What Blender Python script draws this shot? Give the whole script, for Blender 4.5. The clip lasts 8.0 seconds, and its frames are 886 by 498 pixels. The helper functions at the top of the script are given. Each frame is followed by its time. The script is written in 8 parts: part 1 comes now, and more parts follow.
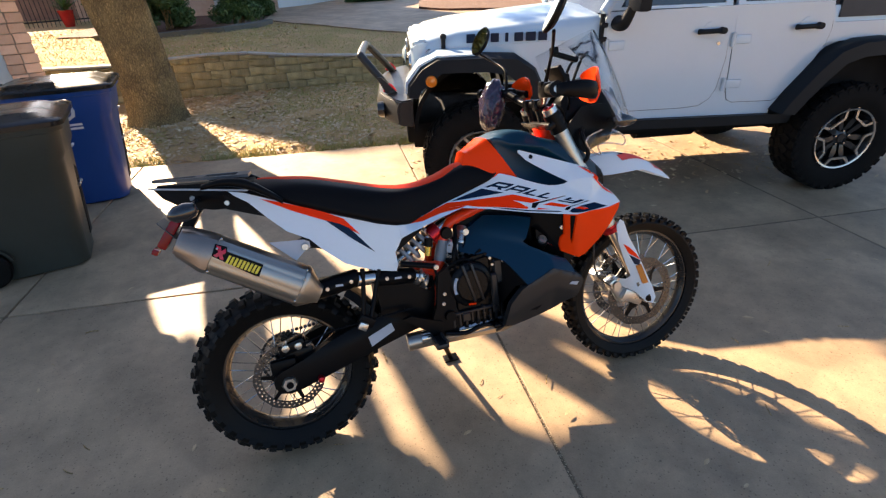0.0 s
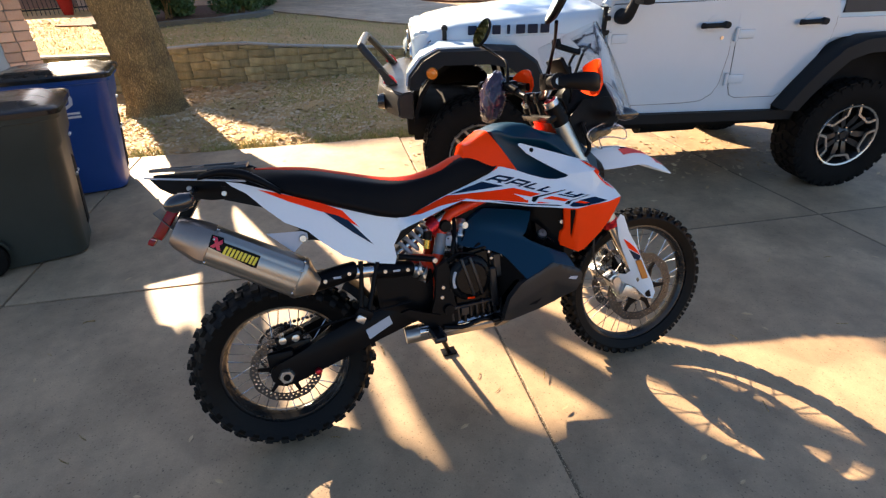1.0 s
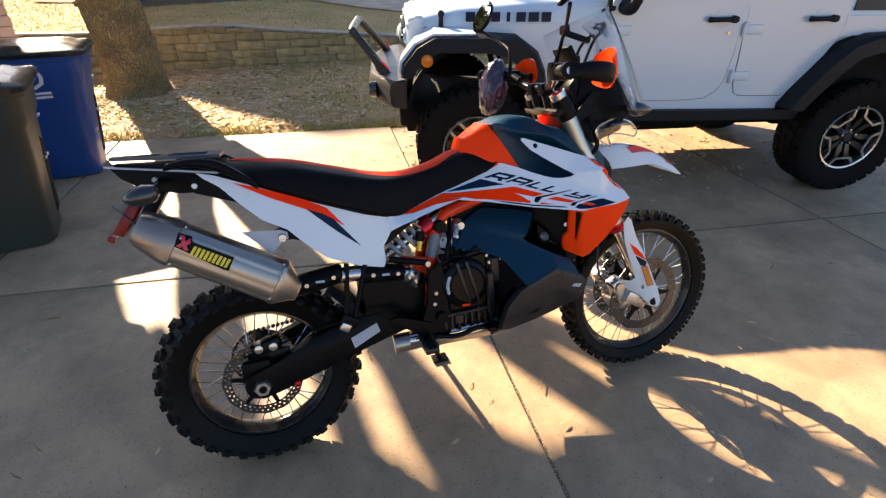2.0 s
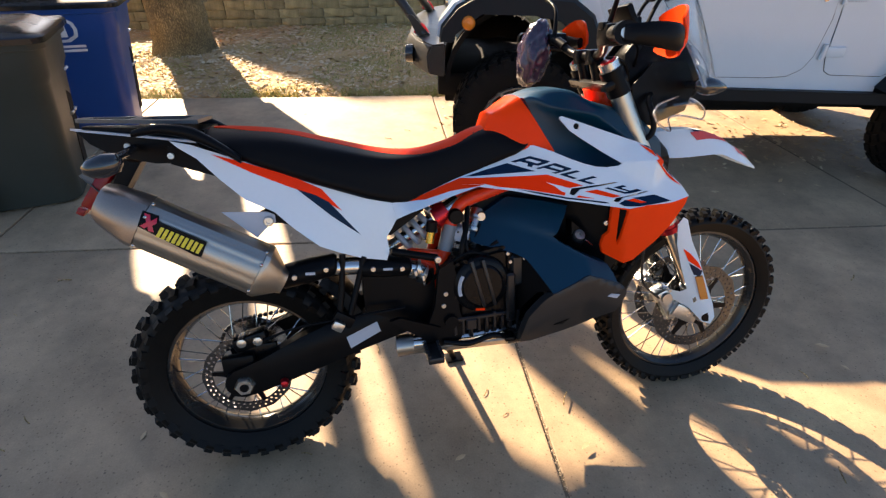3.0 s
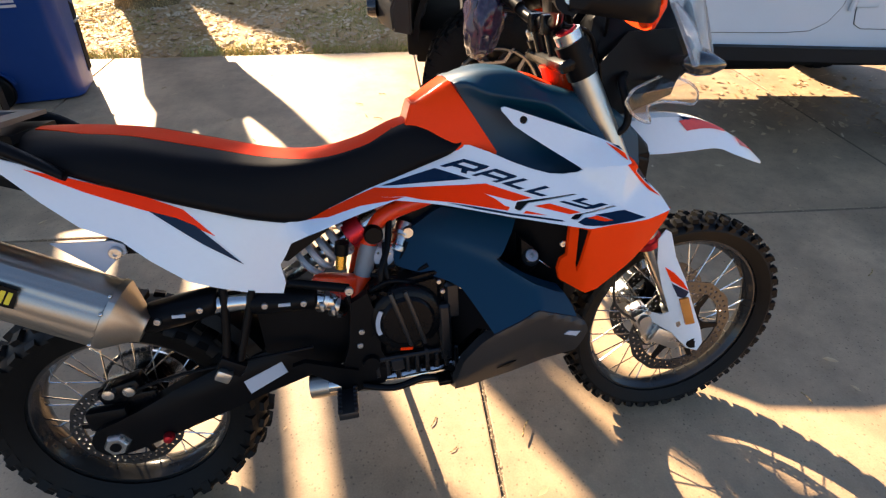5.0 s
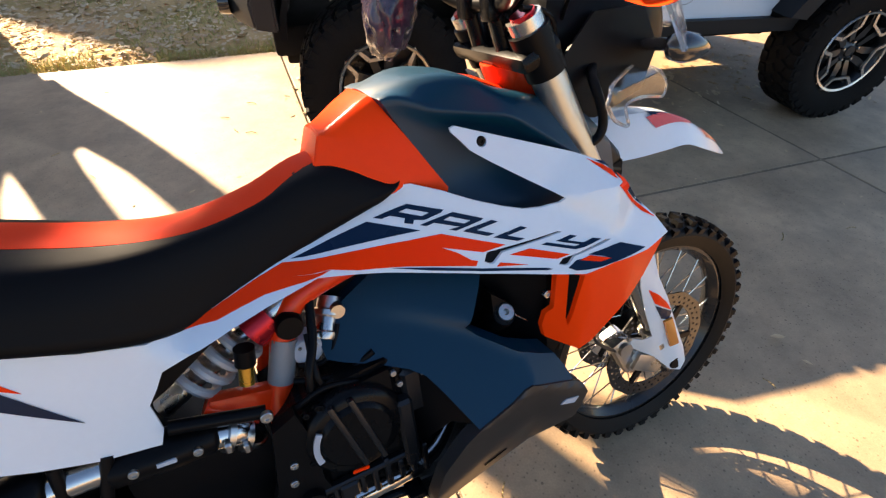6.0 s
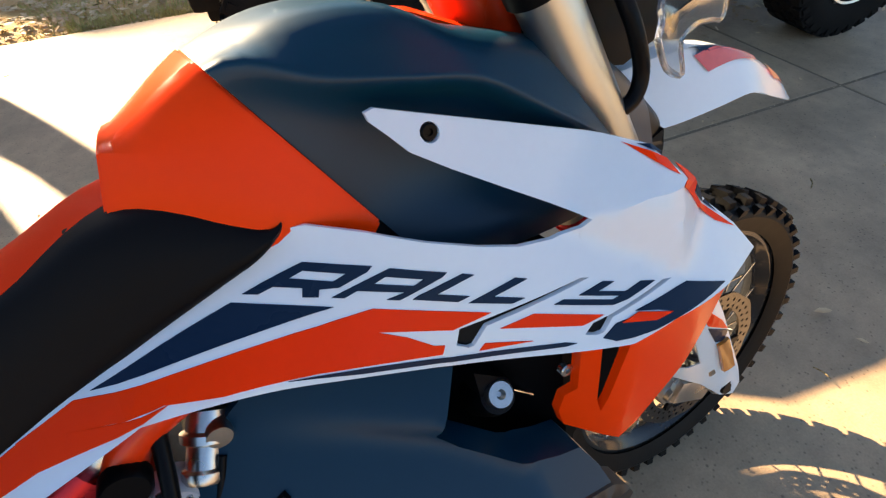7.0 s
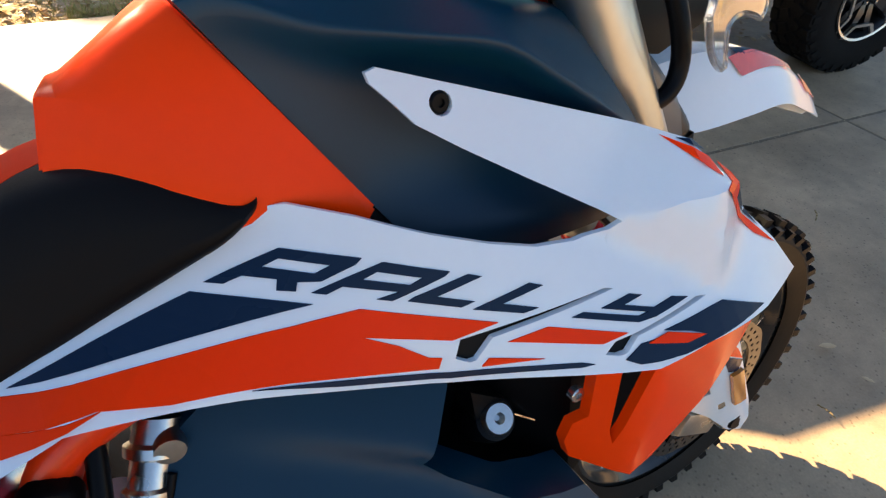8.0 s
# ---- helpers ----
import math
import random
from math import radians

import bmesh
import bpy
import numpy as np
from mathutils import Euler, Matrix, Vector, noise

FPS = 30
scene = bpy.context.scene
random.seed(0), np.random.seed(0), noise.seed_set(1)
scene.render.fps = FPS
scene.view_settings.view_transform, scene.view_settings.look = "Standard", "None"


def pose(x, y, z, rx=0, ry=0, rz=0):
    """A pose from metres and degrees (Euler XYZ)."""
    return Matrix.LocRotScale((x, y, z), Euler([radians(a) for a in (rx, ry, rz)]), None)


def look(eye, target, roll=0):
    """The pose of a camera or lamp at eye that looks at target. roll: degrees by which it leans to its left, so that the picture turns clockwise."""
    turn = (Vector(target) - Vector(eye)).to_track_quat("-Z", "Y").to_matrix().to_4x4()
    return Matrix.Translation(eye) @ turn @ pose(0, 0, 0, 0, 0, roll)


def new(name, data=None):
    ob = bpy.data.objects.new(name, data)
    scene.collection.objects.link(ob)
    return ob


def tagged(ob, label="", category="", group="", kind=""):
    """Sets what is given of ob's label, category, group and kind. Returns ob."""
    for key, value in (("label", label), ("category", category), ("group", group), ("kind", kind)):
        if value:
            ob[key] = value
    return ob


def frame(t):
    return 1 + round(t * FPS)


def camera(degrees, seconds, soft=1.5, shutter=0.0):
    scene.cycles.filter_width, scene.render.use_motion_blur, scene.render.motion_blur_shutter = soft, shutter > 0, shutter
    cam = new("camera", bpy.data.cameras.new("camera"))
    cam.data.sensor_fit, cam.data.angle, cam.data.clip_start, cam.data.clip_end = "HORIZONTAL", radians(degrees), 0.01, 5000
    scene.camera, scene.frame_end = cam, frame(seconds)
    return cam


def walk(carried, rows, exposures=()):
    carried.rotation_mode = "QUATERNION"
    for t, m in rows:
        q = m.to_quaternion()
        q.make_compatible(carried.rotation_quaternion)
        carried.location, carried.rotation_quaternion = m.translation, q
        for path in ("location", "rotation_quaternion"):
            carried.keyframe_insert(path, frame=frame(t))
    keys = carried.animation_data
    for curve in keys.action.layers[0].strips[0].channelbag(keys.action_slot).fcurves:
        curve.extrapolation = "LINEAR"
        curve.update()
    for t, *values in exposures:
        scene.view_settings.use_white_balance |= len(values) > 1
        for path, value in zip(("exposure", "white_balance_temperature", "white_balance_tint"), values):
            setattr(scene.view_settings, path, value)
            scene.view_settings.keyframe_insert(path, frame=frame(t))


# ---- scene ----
cam = camera(84.0, 8.0, soft=1.3)
PATH = [
    (0, (0.136, -1.454, 1.618), (0.67, 0.21, 0.646), -2.4),
    (0.5, (0.136, -1.453, 1.617), (0.668, 0.207, 0.636), -2.2),
    (1, (0.14, -1.445, 1.61), (0.672, 0.206, 0.616), -1.8),
    (2.5, (0.216, -1.188, 1.531), (0.779, 0.412, 0.472), 1.2),
    (3, (0.331, -1.096, 1.501), (0.713, 0.514, 0.379), 0.7),
    (3.5, (0.582, -1.078, 1.511), (0.787, 0.538, 0.35), -1.3),
    (4, (0.676, -1.05, 1.502), (0.838, 0.567, 0.336), -3.6),
    (4.2, (0.68, -1.029, 1.497), (0.827, 0.58, 0.318), -4.0),
    (5.3, (0.593, -0.694, 1.44), (1.088, 0.758, 0.157), 1.1),
    (5.5, (0.582, -0.628, 1.414), (1.211, 0.797, 0.159), 0.7),
    (6, (0.627, -0.455, 1.377), (1.349, 0.889, 0.085), 1.2),
    (6.5, (0.755, -0.259, 1.292), (1.458, 0.978, -0.114), 0.3),
    (7, (0.833, -0.177, 1.231), (1.54, 1.033, -0.196), -2.7),
    (7.5, (0.85, -0.148, 1.184), (1.631, 1.057, -0.208), -0.4),
    (8, (0.843, -0.142, 1.174), (1.6, 1.087, -0.211), 1.7),
]
walk(cam, [(t, look(eye, target, roll)) for t, eye, target, roll in PATH],
     exposures=[(0.0, 2.38, 5960, 13.5), (2.5, 2.42, 5960, 13.5), (3.5, 2.47, 5960, 13.5), (5.5, 2.60, 6100, 13.5), (7.0, 2.72, 6330, 11), (8.0, 2.73, 6330, 10.5)])

# ---------------------------------------------------------------- world and light
SUN_AZ, SUN_EL = 109.5, 28.7          # degrees: where the sun stands, from +x anticlockwise, and its height
world = bpy.data.worlds.new("sky")
scene.world = world
world.use_nodes = True
wn = world.node_tree.nodes
sky = wn.new("ShaderNodeTexSky")
sky.sky_type = "NISHITA"
sky.sun_disc = False
sky.sun_elevation = radians(SUN_EL)
sky.sun_rotation = radians(90 - SUN_AZ)
sky.air_density, sky.dust_density, sky.ozone_density = 1.0, 1.2, 1.5
wn["Background"].inputs["Strength"].default_value = 0.040
world.node_tree.links.new(sky.outputs["Color"], wn["Background"].inputs["Color"])

sun = new("sun", bpy.data.lights.new("sun", "SUN"))
sun.data.energy, sun.data.angle, sun.data.color = 4.35, radians(0.55), (1.0, 0.76, 0.475)
_d = Vector((math.cos(radians(SUN_AZ)) * math.cos(radians(SUN_EL)), math.sin(radians(SUN_AZ)) * math.cos(radians(SUN_EL)), math.sin(radians(SUN_EL))))
sun.matrix_world = look(_d * 30, (0, 0, 0))

# ---------------------------------------------------------------- helpers for building
rng = random.Random(7)


def mat(name, c, c2=None, rough=0.5, metal=0.0, scale=6.0, fine=90.0, bump=0.15, depth=0.002, coat=0.0, amount=0.5,
        rvar=0.12, alpha=1.0, trans=0.0, pieces=0.0, spec=0.5):
    """A principled material with two colours mixed by a coarse and a fine noise, with fine relief."""
    m = bpy.data.materials.new(name)
    m.use_nodes = True
    nt = m.node_tree
    n, l = nt.nodes, nt.links
    b = n["Principled BSDF"]
    c2 = c2 or tuple(0.78 * v for v in c)
    tc = n.new("ShaderNodeTexCoord")
    a = n.new("ShaderNodeTexNoise")
    a.inputs["Scale"].default_value, a.inputs["Detail"].default_value = scale, 5
    f = n.new("ShaderNodeTexNoise")
    f.inputs["Scale"].default_value, f.inputs["Detail"].default_value = fine, 3
    l.new(tc.outputs["Object"], a.inputs["Vector"])
    l.new(tc.outputs["Object"], f.inputs["Vector"])
    ad = n.new("ShaderNodeMath")
    ad.operation = "MULTIPLY_ADD"
    ad.inputs[1].default_value = 0.55
    l.new(f.outputs["Fac"], ad.inputs[0])
    l.new(a.outputs["Fac"], ad.inputs[2])
    rp = n.new("ShaderNodeMapRange")
    rp.inputs["From Min"].default_value, rp.inputs["From Max"].default_value = 0.48, 1.05
    rp.inputs["To Min"].default_value, rp.inputs["To Max"].default_value = 0.5 - amount, 0.5 + amount
    l.new(ad.outputs[0], rp.inputs["Value"])
    mx = n.new("ShaderNodeMix")
    mx.data_type = "RGBA"
    mx.inputs["A"].default_value, mx.inputs["B"].default_value = (*c, 1), (*c2, 1)
    l.new(rp.outputs["Result"], mx.inputs["Factor"])
    col = mx.outputs["Result"]
    if pieces:
        oi = n.new("ShaderNodeObjectInfo")
        hs = n.new("ShaderNodeHueSaturation")
        mr = n.new("ShaderNodeMapRange")
        mr.inputs["To Min"].default_value, mr.inputs["To Max"].default_value = 1 - pieces, 1 + pieces
        l.new(oi.outputs["Random"], mr.inputs["Value"])
        l.new(mr.outputs["Result"], hs.inputs["Value"])
        l.new(col, hs.inputs["Color"])
        col = hs.outputs["Color"]
    l.new(col, b.inputs["Base Color"])
    rr = n.new("ShaderNodeMapRange")
    rr.inputs["To Min"].default_value, rr.inputs["To Max"].default_value = max(0.02, rough - rvar), min(1, rough + rvar)
    l.new(a.outputs["Fac"], rr.inputs["Value"])
    l.new(rr.outputs["Result"], b.inputs["Roughness"])
    b.inputs["Metallic"].default_value = metal
    b.inputs["Coat Weight"].default_value = coat
    b.inputs["Coat Roughness"].default_value = 0.055
    b.inputs["Alpha"].default_value = alpha
    b.inputs["Transmission Weight"].default_value = trans
    b.inputs["Specular IOR Level"].default_value = spec
    if bump:
        bp = n.new("ShaderNodeBump")
        bp.inputs["Strength"].default_value, bp.inputs["Distance"].default_value = bump, depth
        l.new(ad.outputs[0], bp.inputs["Height"])
        l.new(bp.outputs["Normal"], b.inputs["Normal"])
    return m


def plain(m):
    return m.node_tree.nodes["Principled BSDF"]


def finish(name, bm, material, parent=None, label="", smooth=40, m=None):
    """Link a bmesh as one mesh object."""
    me = bpy.data.meshes.new(name)
    bm.normal_update()
    bm.to_mesh(me)
    bm.free()
    me.materials.append(material)
    if smooth:
        me.polygons.foreach_set("use_smooth", [True] * len(me.polygons))
        me.set_sharp_from_angle(angle=radians(smooth))
    ob = new(name, me)
    if parent is not None:
        ob.parent = parent
    if m is not None:
        ob.matrix_basis = m
    if label:
        tagged(ob, label)
    return ob


def part(name, bm, material, parent, label="", smooth=40, m=None):
    return finish(name, bm, material, parent, label, smooth, m)


def shared(name, me, parent, m):
    ob = new(name, me)
    ob.parent = parent
    ob.matrix_basis = m
    return ob


def raw(name, verts, faces, material, parent=None, label="", smooth=0):
    me = bpy.data.meshes.new(name)
    me.from_pydata(verts, [], faces)
    me.materials.append(material)
    if smooth:
        me.polygons.foreach_set("use_smooth", [True] * len(me.polygons))
        me.set_sharp_from_angle(angle=radians(smooth))
    ob = new(name, me)
    if parent is not None:
        ob.parent = parent
    if label:
        tagged(ob, label)
    return ob


def box(bm, c, s, m=None, bevel=0.0, seg=2):
    """A bevelled box of size s round c."""
    t = Matrix.Translation(c) if m is None else Matrix.Translation(c) @ m
    r = bmesh.ops.create_cube(bm, size=1, matrix=t @ Matrix.Diagonal((*s, 1)))
    if bevel:
        es = list({e for v in r["verts"] for e in v.link_edges})
        bmesh.ops.bevel(bm, geom=es, offset=bevel, segments=seg, affect="EDGES", profile=0.6)
    return bm


def ring_pts(c, u, v, r, seg, r2=None):
    r2 = r if r2 is None else r2
    return [c + u * (r * math.cos(2 * math.pi * i / seg)) + v * (r2 * math.sin(2 * math.pi * i / seg)) for i in range(seg)]


def loft(bm, rings, caps=True, closed=False):
    """Skin a row of equal rings of points."""
    rows = [[bm.verts.new(p) for p in ring] for ring in rings]
    pairs = list(zip(rows, rows[1:])) + ([(rows[-1], rows[0])] if closed else [])
    for a, b in pairs:
        k = len(a)
        for i in range(k):
            try:
                bm.faces.new((a[i], a[(i + 1) % k], b[(i + 1) % k], b[i]))
            except ValueError:
                pass
    if caps and not closed:
        bm.faces.new(list(reversed(rows[0])))
        bm.faces.new(rows[-1])
    bmesh.ops.recalc_face_normals(bm, faces=bm.faces[:])
    return bm


def smooth_line(pts, n=6):
    """A Catmull-Rom line through pts."""
    pts = [Vector(p) for p in pts]
    if len(pts) < 3:
        return pts
    out = []
    for i in range(len(pts) - 1):
        a, b, c, d = pts[max(i - 1, 0)], pts[i], pts[i + 1], pts[min(i + 2, len(pts) - 1)]
        for k in range(n):
            t = k / n
            out.append(0.5 * ((2 * b) + (c - a) * t + (2 * a - 5 * b + 4 * c - d) * t * t + (3 * b - 3 * c + d - a) * t ** 3))
    out.append(pts[-1])
    return out


def tube(bm, pts, r, seg=10, n=5, caps=True):
    """A round bar along a smooth line; r is a number or one number for each given point."""
    rs = r if isinstance(r, (list, tuple)) else [r] * len(pts)
    line = smooth_line(pts, n) if n > 1 else [Vector(p) for p in pts]
    k = len(line) - 1
    rings, up = [], None
    for i, p in enumerate(line):
        d = (line[min(i + 1, k)] - line[max(i - 1, 0)]).normalized()
        if up is None:
            up = d.orthogonal().normalized()
        up = (up - d * up.dot(d)).normalized()
        s = d.cross(up)
        f = i / k * (len(rs) - 1)
        j = min(int(f), len(rs) - 2)
        rad = rs[j] + (rs[j + 1] - rs[j]) * (f - j)
        rings.append(ring_pts(p, up, s, rad, seg))
    return loft(bm, rings, caps)


def lathe(bm, profile, seg=48, closed=False, m=None):
    """Turn a profile of (radius, along) round the local y axis."""
    m = m or Matrix()
    rings = []
    for r, y in profile:
        rings.append([m @ Vector((r * math.cos(2 * math.pi * i / seg), y, r * math.sin(2 * math.pi * i / seg))) for i in range(seg)])
    return loft(bm, rings, caps=not closed, closed=closed)


def slab(bm, outline, lift, thick, holes=(), step=0.0):
    """A plate from an outline of (u, v) and holes, laid into space by lift(u, v, depth), with that thickness."""
    tmp = bmesh.new()
    loops = [outline, *holes]
    es = []
    for lp in loops:
        vs = [tmp.verts.new((u, v, 0)) for u, v in lp]
        es += [tmp.edges.new((vs[i], vs[(i + 1) % len(vs)])) for i in range(len(vs))]
    if holes:
        bmesh.ops.triangle_fill(tmp, use_beauty=True, use_dissolve=False, edges=es)
    else:
        tmp.faces.new(tmp.verts[:])
    if step:
        us = [p[0] for p in outline]
        vs = [p[1] for p in outline]
        for axis, lo, hi in ((0, min(us), max(us)), (1, min(vs), max(vs))):
            k = int((hi - lo) / step)
            for i in range(1, k + 1):
                co = [0, 0, 0]
                co[axis] = lo + i * (hi - lo) / (k + 1)
                no = [0, 0, 0]
                no[axis] = 1
                bmesh.ops.bisect_plane(tmp, geom=tmp.verts[:] + tmp.edges[:] + tmp.faces[:], dist=1e-6, plane_co=co, plane_no=no)
    bmesh.ops.triangulate(tmp, faces=[f for f in tmp.faces if len(f.verts) > 4])
    tmp.verts.index_update()
    top = [bm.verts.new(lift(v.co.x, v.co.y, 0.0)) for v in tmp.verts]
    for f in tmp.faces:
        try:
            bm.faces.new([top[v.index] for v in f.verts])
        except ValueError:
            pass
    if thick:
        low = [bm.verts.new(lift(v.co.x, v.co.y, thick)) for v in tmp.verts]
        for f in tmp.faces:
            try:
                bm.faces.new([low[v.index] for v in reversed(f.verts)])
            except ValueError:
                pass
        for e in tmp.edges:
            if len(e.link_faces) == 1:
                a, b = e.verts
                bm.faces.new((top[a.index], top[b.index], low[b.index], low[a.index]))
        bmesh.ops.recalc_face_normals(bm, faces=bm.faces[:])
    tmp.free()
    return bm


def empty(name, m, label, category, group="", kind=""):
    ob = new(name)
    ob.empty_display_size = 0.1
    ob.matrix_basis = m
    return tagged(ob, label, category, group, kind)


# ---------------------------------------------------------------- materials of the setting
M_CONCRETE = mat("concrete", (0.525, 0.364, 0.212), (0.352, 0.240, 0.136), rough=0.62, scale=1.6, fine=160, bump=0.6, depth=0.002, pieces=0.05, rvar=0.08)
_n, _l = M_CONCRETE.node_tree.nodes, M_CONCRETE.node_tree.links
_b = _n["Principled BSDF"]
_src = _b.inputs["Base Color"].links[0].from_socket
_tc = _n.new("ShaderNodeTexCoord")
_vor = _n.new("ShaderNodeTexVoronoi")
_vor.inputs["Scale"].default_value = 55
_spk = _n.new("ShaderNodeMapRange")
_spk.inputs["From Min"].default_value, _spk.inputs["From Max"].default_value = 0.06, 0.24
_spk.inputs["To Min"].default_value, _spk.inputs["To Max"].default_value = 0.58, 1.06
_st = _n.new("ShaderNodeTexNoise")
_st.inputs["Scale"].default_value, _st.inputs["Detail"].default_value, _st.inputs["Roughness"].default_value = 3.2, 8, 0.65
_sr = _n.new("ShaderNodeMapRange")
_sr.inputs["From Min"].default_value, _sr.inputs["From Max"].default_value = 0.32, 0.62
_sr.inputs["To Min"].default_value, _sr.inputs["To Max"].default_value = 0.60, 1.08
_mu = _n.new("ShaderNodeMath")
_mu.operation = "MULTIPLY"
_hs = _n.new("ShaderNodeHueSaturation")
_l.new(_tc.outputs["Object"], _vor.inputs["Vector"])
_l.new(_tc.outputs["Object"], _st.inputs["Vector"])
_l.new(_vor.outputs["Distance"], _spk.inputs["Value"])
_l.new(_st.outputs["Fac"], _sr.inputs["Value"])
_l.new(_spk.outputs["Result"], _mu.inputs[0])
_l.new(_sr.outputs["Result"], _mu.inputs[1])
_l.new(_mu.outputs[0], _hs.inputs["Value"])
_l.new(_src, _hs.inputs["Color"])
_l.new(_hs.outputs["Color"], _b.inputs["Base Color"])
_v2 = _n.new("ShaderNodeTexVoronoi")
_v2.inputs["Scale"].default_value = 13
_s2 = _n.new("ShaderNodeMapRange")
_s2.inputs["From Min"].default_value, _s2.inputs["From Max"].default_value = 0.035, 0.075
_s2.inputs["To Min"].default_value, _s2.inputs["To Max"].default_value = 0.45, 1.0
_b2 = _n.new("ShaderNodeTexNoise")
_b2.inputs["Scale"].default_value, _b2.inputs["Detail"].default_value, _b2.inputs["Roughness"].default_value = 1.1, 10, 0.72
_r2 = _n.new("ShaderNodeMapRange")
_r2.inputs["From Min"].default_value, _r2.inputs["From Max"].default_value = 0.36, 0.60
_r2.inputs["To Min"].default_value, _r2.inputs["To Max"].default_value = 0.74, 1.06
_m2, _m3 = _n.new("ShaderNodeMath"), _n.new("ShaderNodeMath")
_m2.operation = _m3.operation = "MULTIPLY"
_l.new(_tc.outputs["Object"], _v2.inputs["Vector"])
_l.new(_tc.outputs["Object"], _b2.inputs["Vector"])
_l.new(_v2.outputs["Distance"], _s2.inputs["Value"])
_l.new(_b2.outputs["Fac"], _r2.inputs["Value"])
_l.new(_s2.outputs["Result"], _m2.inputs[0])
_l.new(_r2.outputs["Result"], _m2.inputs[1])
_l.new(_mu.outputs[0], _m3.inputs[0])
_l.new(_m2.outputs[0], _m3.inputs[1])
_l.new(_m3.outputs[0], _hs.inputs["Value"])
M_JOINT = mat("joint_dirt", (0.13, 0.095, 0.06), (0.24, 0.175, 0.105), rough=0.95, scale=20, fine=200, bump=0.5, depth=0.004)
M_SOIL = mat("lawn_soil", (0.60, 0.365, 0.16), (0.38, 0.28, 0.095), rough=0.95, scale=1.1, fine=45, bump=0.9, depth=0.02, amount=0.75)
M_GRASS = mat("dry_grass", (0.60, 0.49, 0.19), (0.33, 0.34, 0.10), rough=0.8, scale=0.8, fine=8, bump=0, amount=0.9)
M_LEAF = mat("fallen_leaf", (0.46, 0.29, 0.14), (0.68, 0.53, 0.32), rough=0.7, scale=3, fine=11, bump=0, amount=1.0)
M_BLOCK = mat("wall_block", (0.50, 0.385, 0.185), (0.27, 0.215, 0.10), rough=0.9, scale=3, fine=70, amount=0.7, bump=0.7, depth=0.008, pieces=0.22)
M_BARK = mat("bark", (0.74, 0.50, 0.20), (0.38, 0.26, 0.11), rough=0.95, scale=3.5, fine=60, bump=1.0, depth=0.02, amount=0.7)
# furrows: long upright plates; the cracks' shade is put into the colour
_n, _l = M_BARK.node_tree.nodes, M_BARK.node_tree.links
_b = _n["Principled BSDF"]
_src = _b.inputs["Base Color"].links[0].from_socket
_tc = _n.new("ShaderNodeTexCoord")
_mp = _n.new("ShaderNodeMapping")
_mp.inputs["Scale"].default_value = (1.0, 1.0, 0.22)
_wob = _n.new("ShaderNodeTexNoise")
_wob.inputs["Scale"].default_value, _wob.inputs["Detail"].default_value = 9, 4
_wm = _n.new("ShaderNodeVectorMath")
_wm.operation = "MULTIPLY_ADD"
_wm.inputs[1].default_value = (0.06, 0.06, 0.06)
_vor = _n.new("ShaderNodeTexVoronoi")
_vor.feature = "DISTANCE_TO_EDGE"
_vor.inputs["Scale"].default_value = 66
_cr = _n.new("ShaderNodeMapRange")
_cr.inputs["From Min"].default_value, _cr.inputs["From Max"].default_value = 0.0, 0.30
_cr.inputs["To Min"].default_value, _cr.inputs["To Max"].default_value = 0.46, 1.10
_hs = _n.new("ShaderNodeHueSaturation")
_bp = _n.new("ShaderNodeBump")
_bp.inputs["Strength"].default_value, _bp.inputs["Distance"].default_value = 1.0, 0.035
_l.new(_tc.outputs["Object"], _wob.inputs["Vector"])
_l.new(_tc.outputs["Object"], _mp.inputs["Vector"])
_l.new(_wob.outputs["Color"], _wm.inputs[0])
_l.new(_mp.outputs["Vector"], _wm.inputs[2])
_l.new(_wm.outputs["Vector"], _vor.inputs["Vector"])
_l.new(_vor.outputs["Distance"], _cr.inputs["Value"])
_l.new(_cr.outputs["Result"], _hs.inputs["Value"])
_l.new(_src, _hs.inputs["Color"])
_l.new(_hs.outputs["Color"], _b.inputs["Base Color"])
_l.new(_cr.outputs["Result"], _bp.inputs["Height"])
if _b.inputs["Normal"].links:
    _l.new(_b.inputs["Normal"].links[0].from_socket, _bp.inputs["Normal"])
_l.new(_bp.outputs["Normal"], _b.inputs["Normal"])
M_CROWN = mat("tree_leaf", (0.07, 0.10, 0.03), (0.10, 0.11, 0.035), rough=0.6, bump=0)
M_HEDGE = mat("hedge_leaf", (0.045, 0.105, 0.025), (0.10, 0.16, 0.045), rough=0.55, bump=0, scale=3, amount=0.8)
M_BRICK = mat("brick", (0.62, 0.40, 0.28), (0.70, 0.52, 0.40), rough=0.9, scale=7, fine=60, bump=0.4, depth=0.004, pieces=0.25)
M_MORTAR = mat("mortar", (0.42, 0.38, 0.32), rough=0.95, bump=0.4, depth=0.003)
M_WHITEWALL = mat("white_paint", (0.78, 0.77, 0.74), (0.72, 0.71, 0.68), rough=0.5, bump=0.05)
M_IRON = mat("black_iron", (0.02, 0.02, 0.02), rough=0.5, bump=0.1)
M_ROOF = mat("roof_shingle", (0.12, 0.10, 0.085), rough=0.9, bump=0.5)

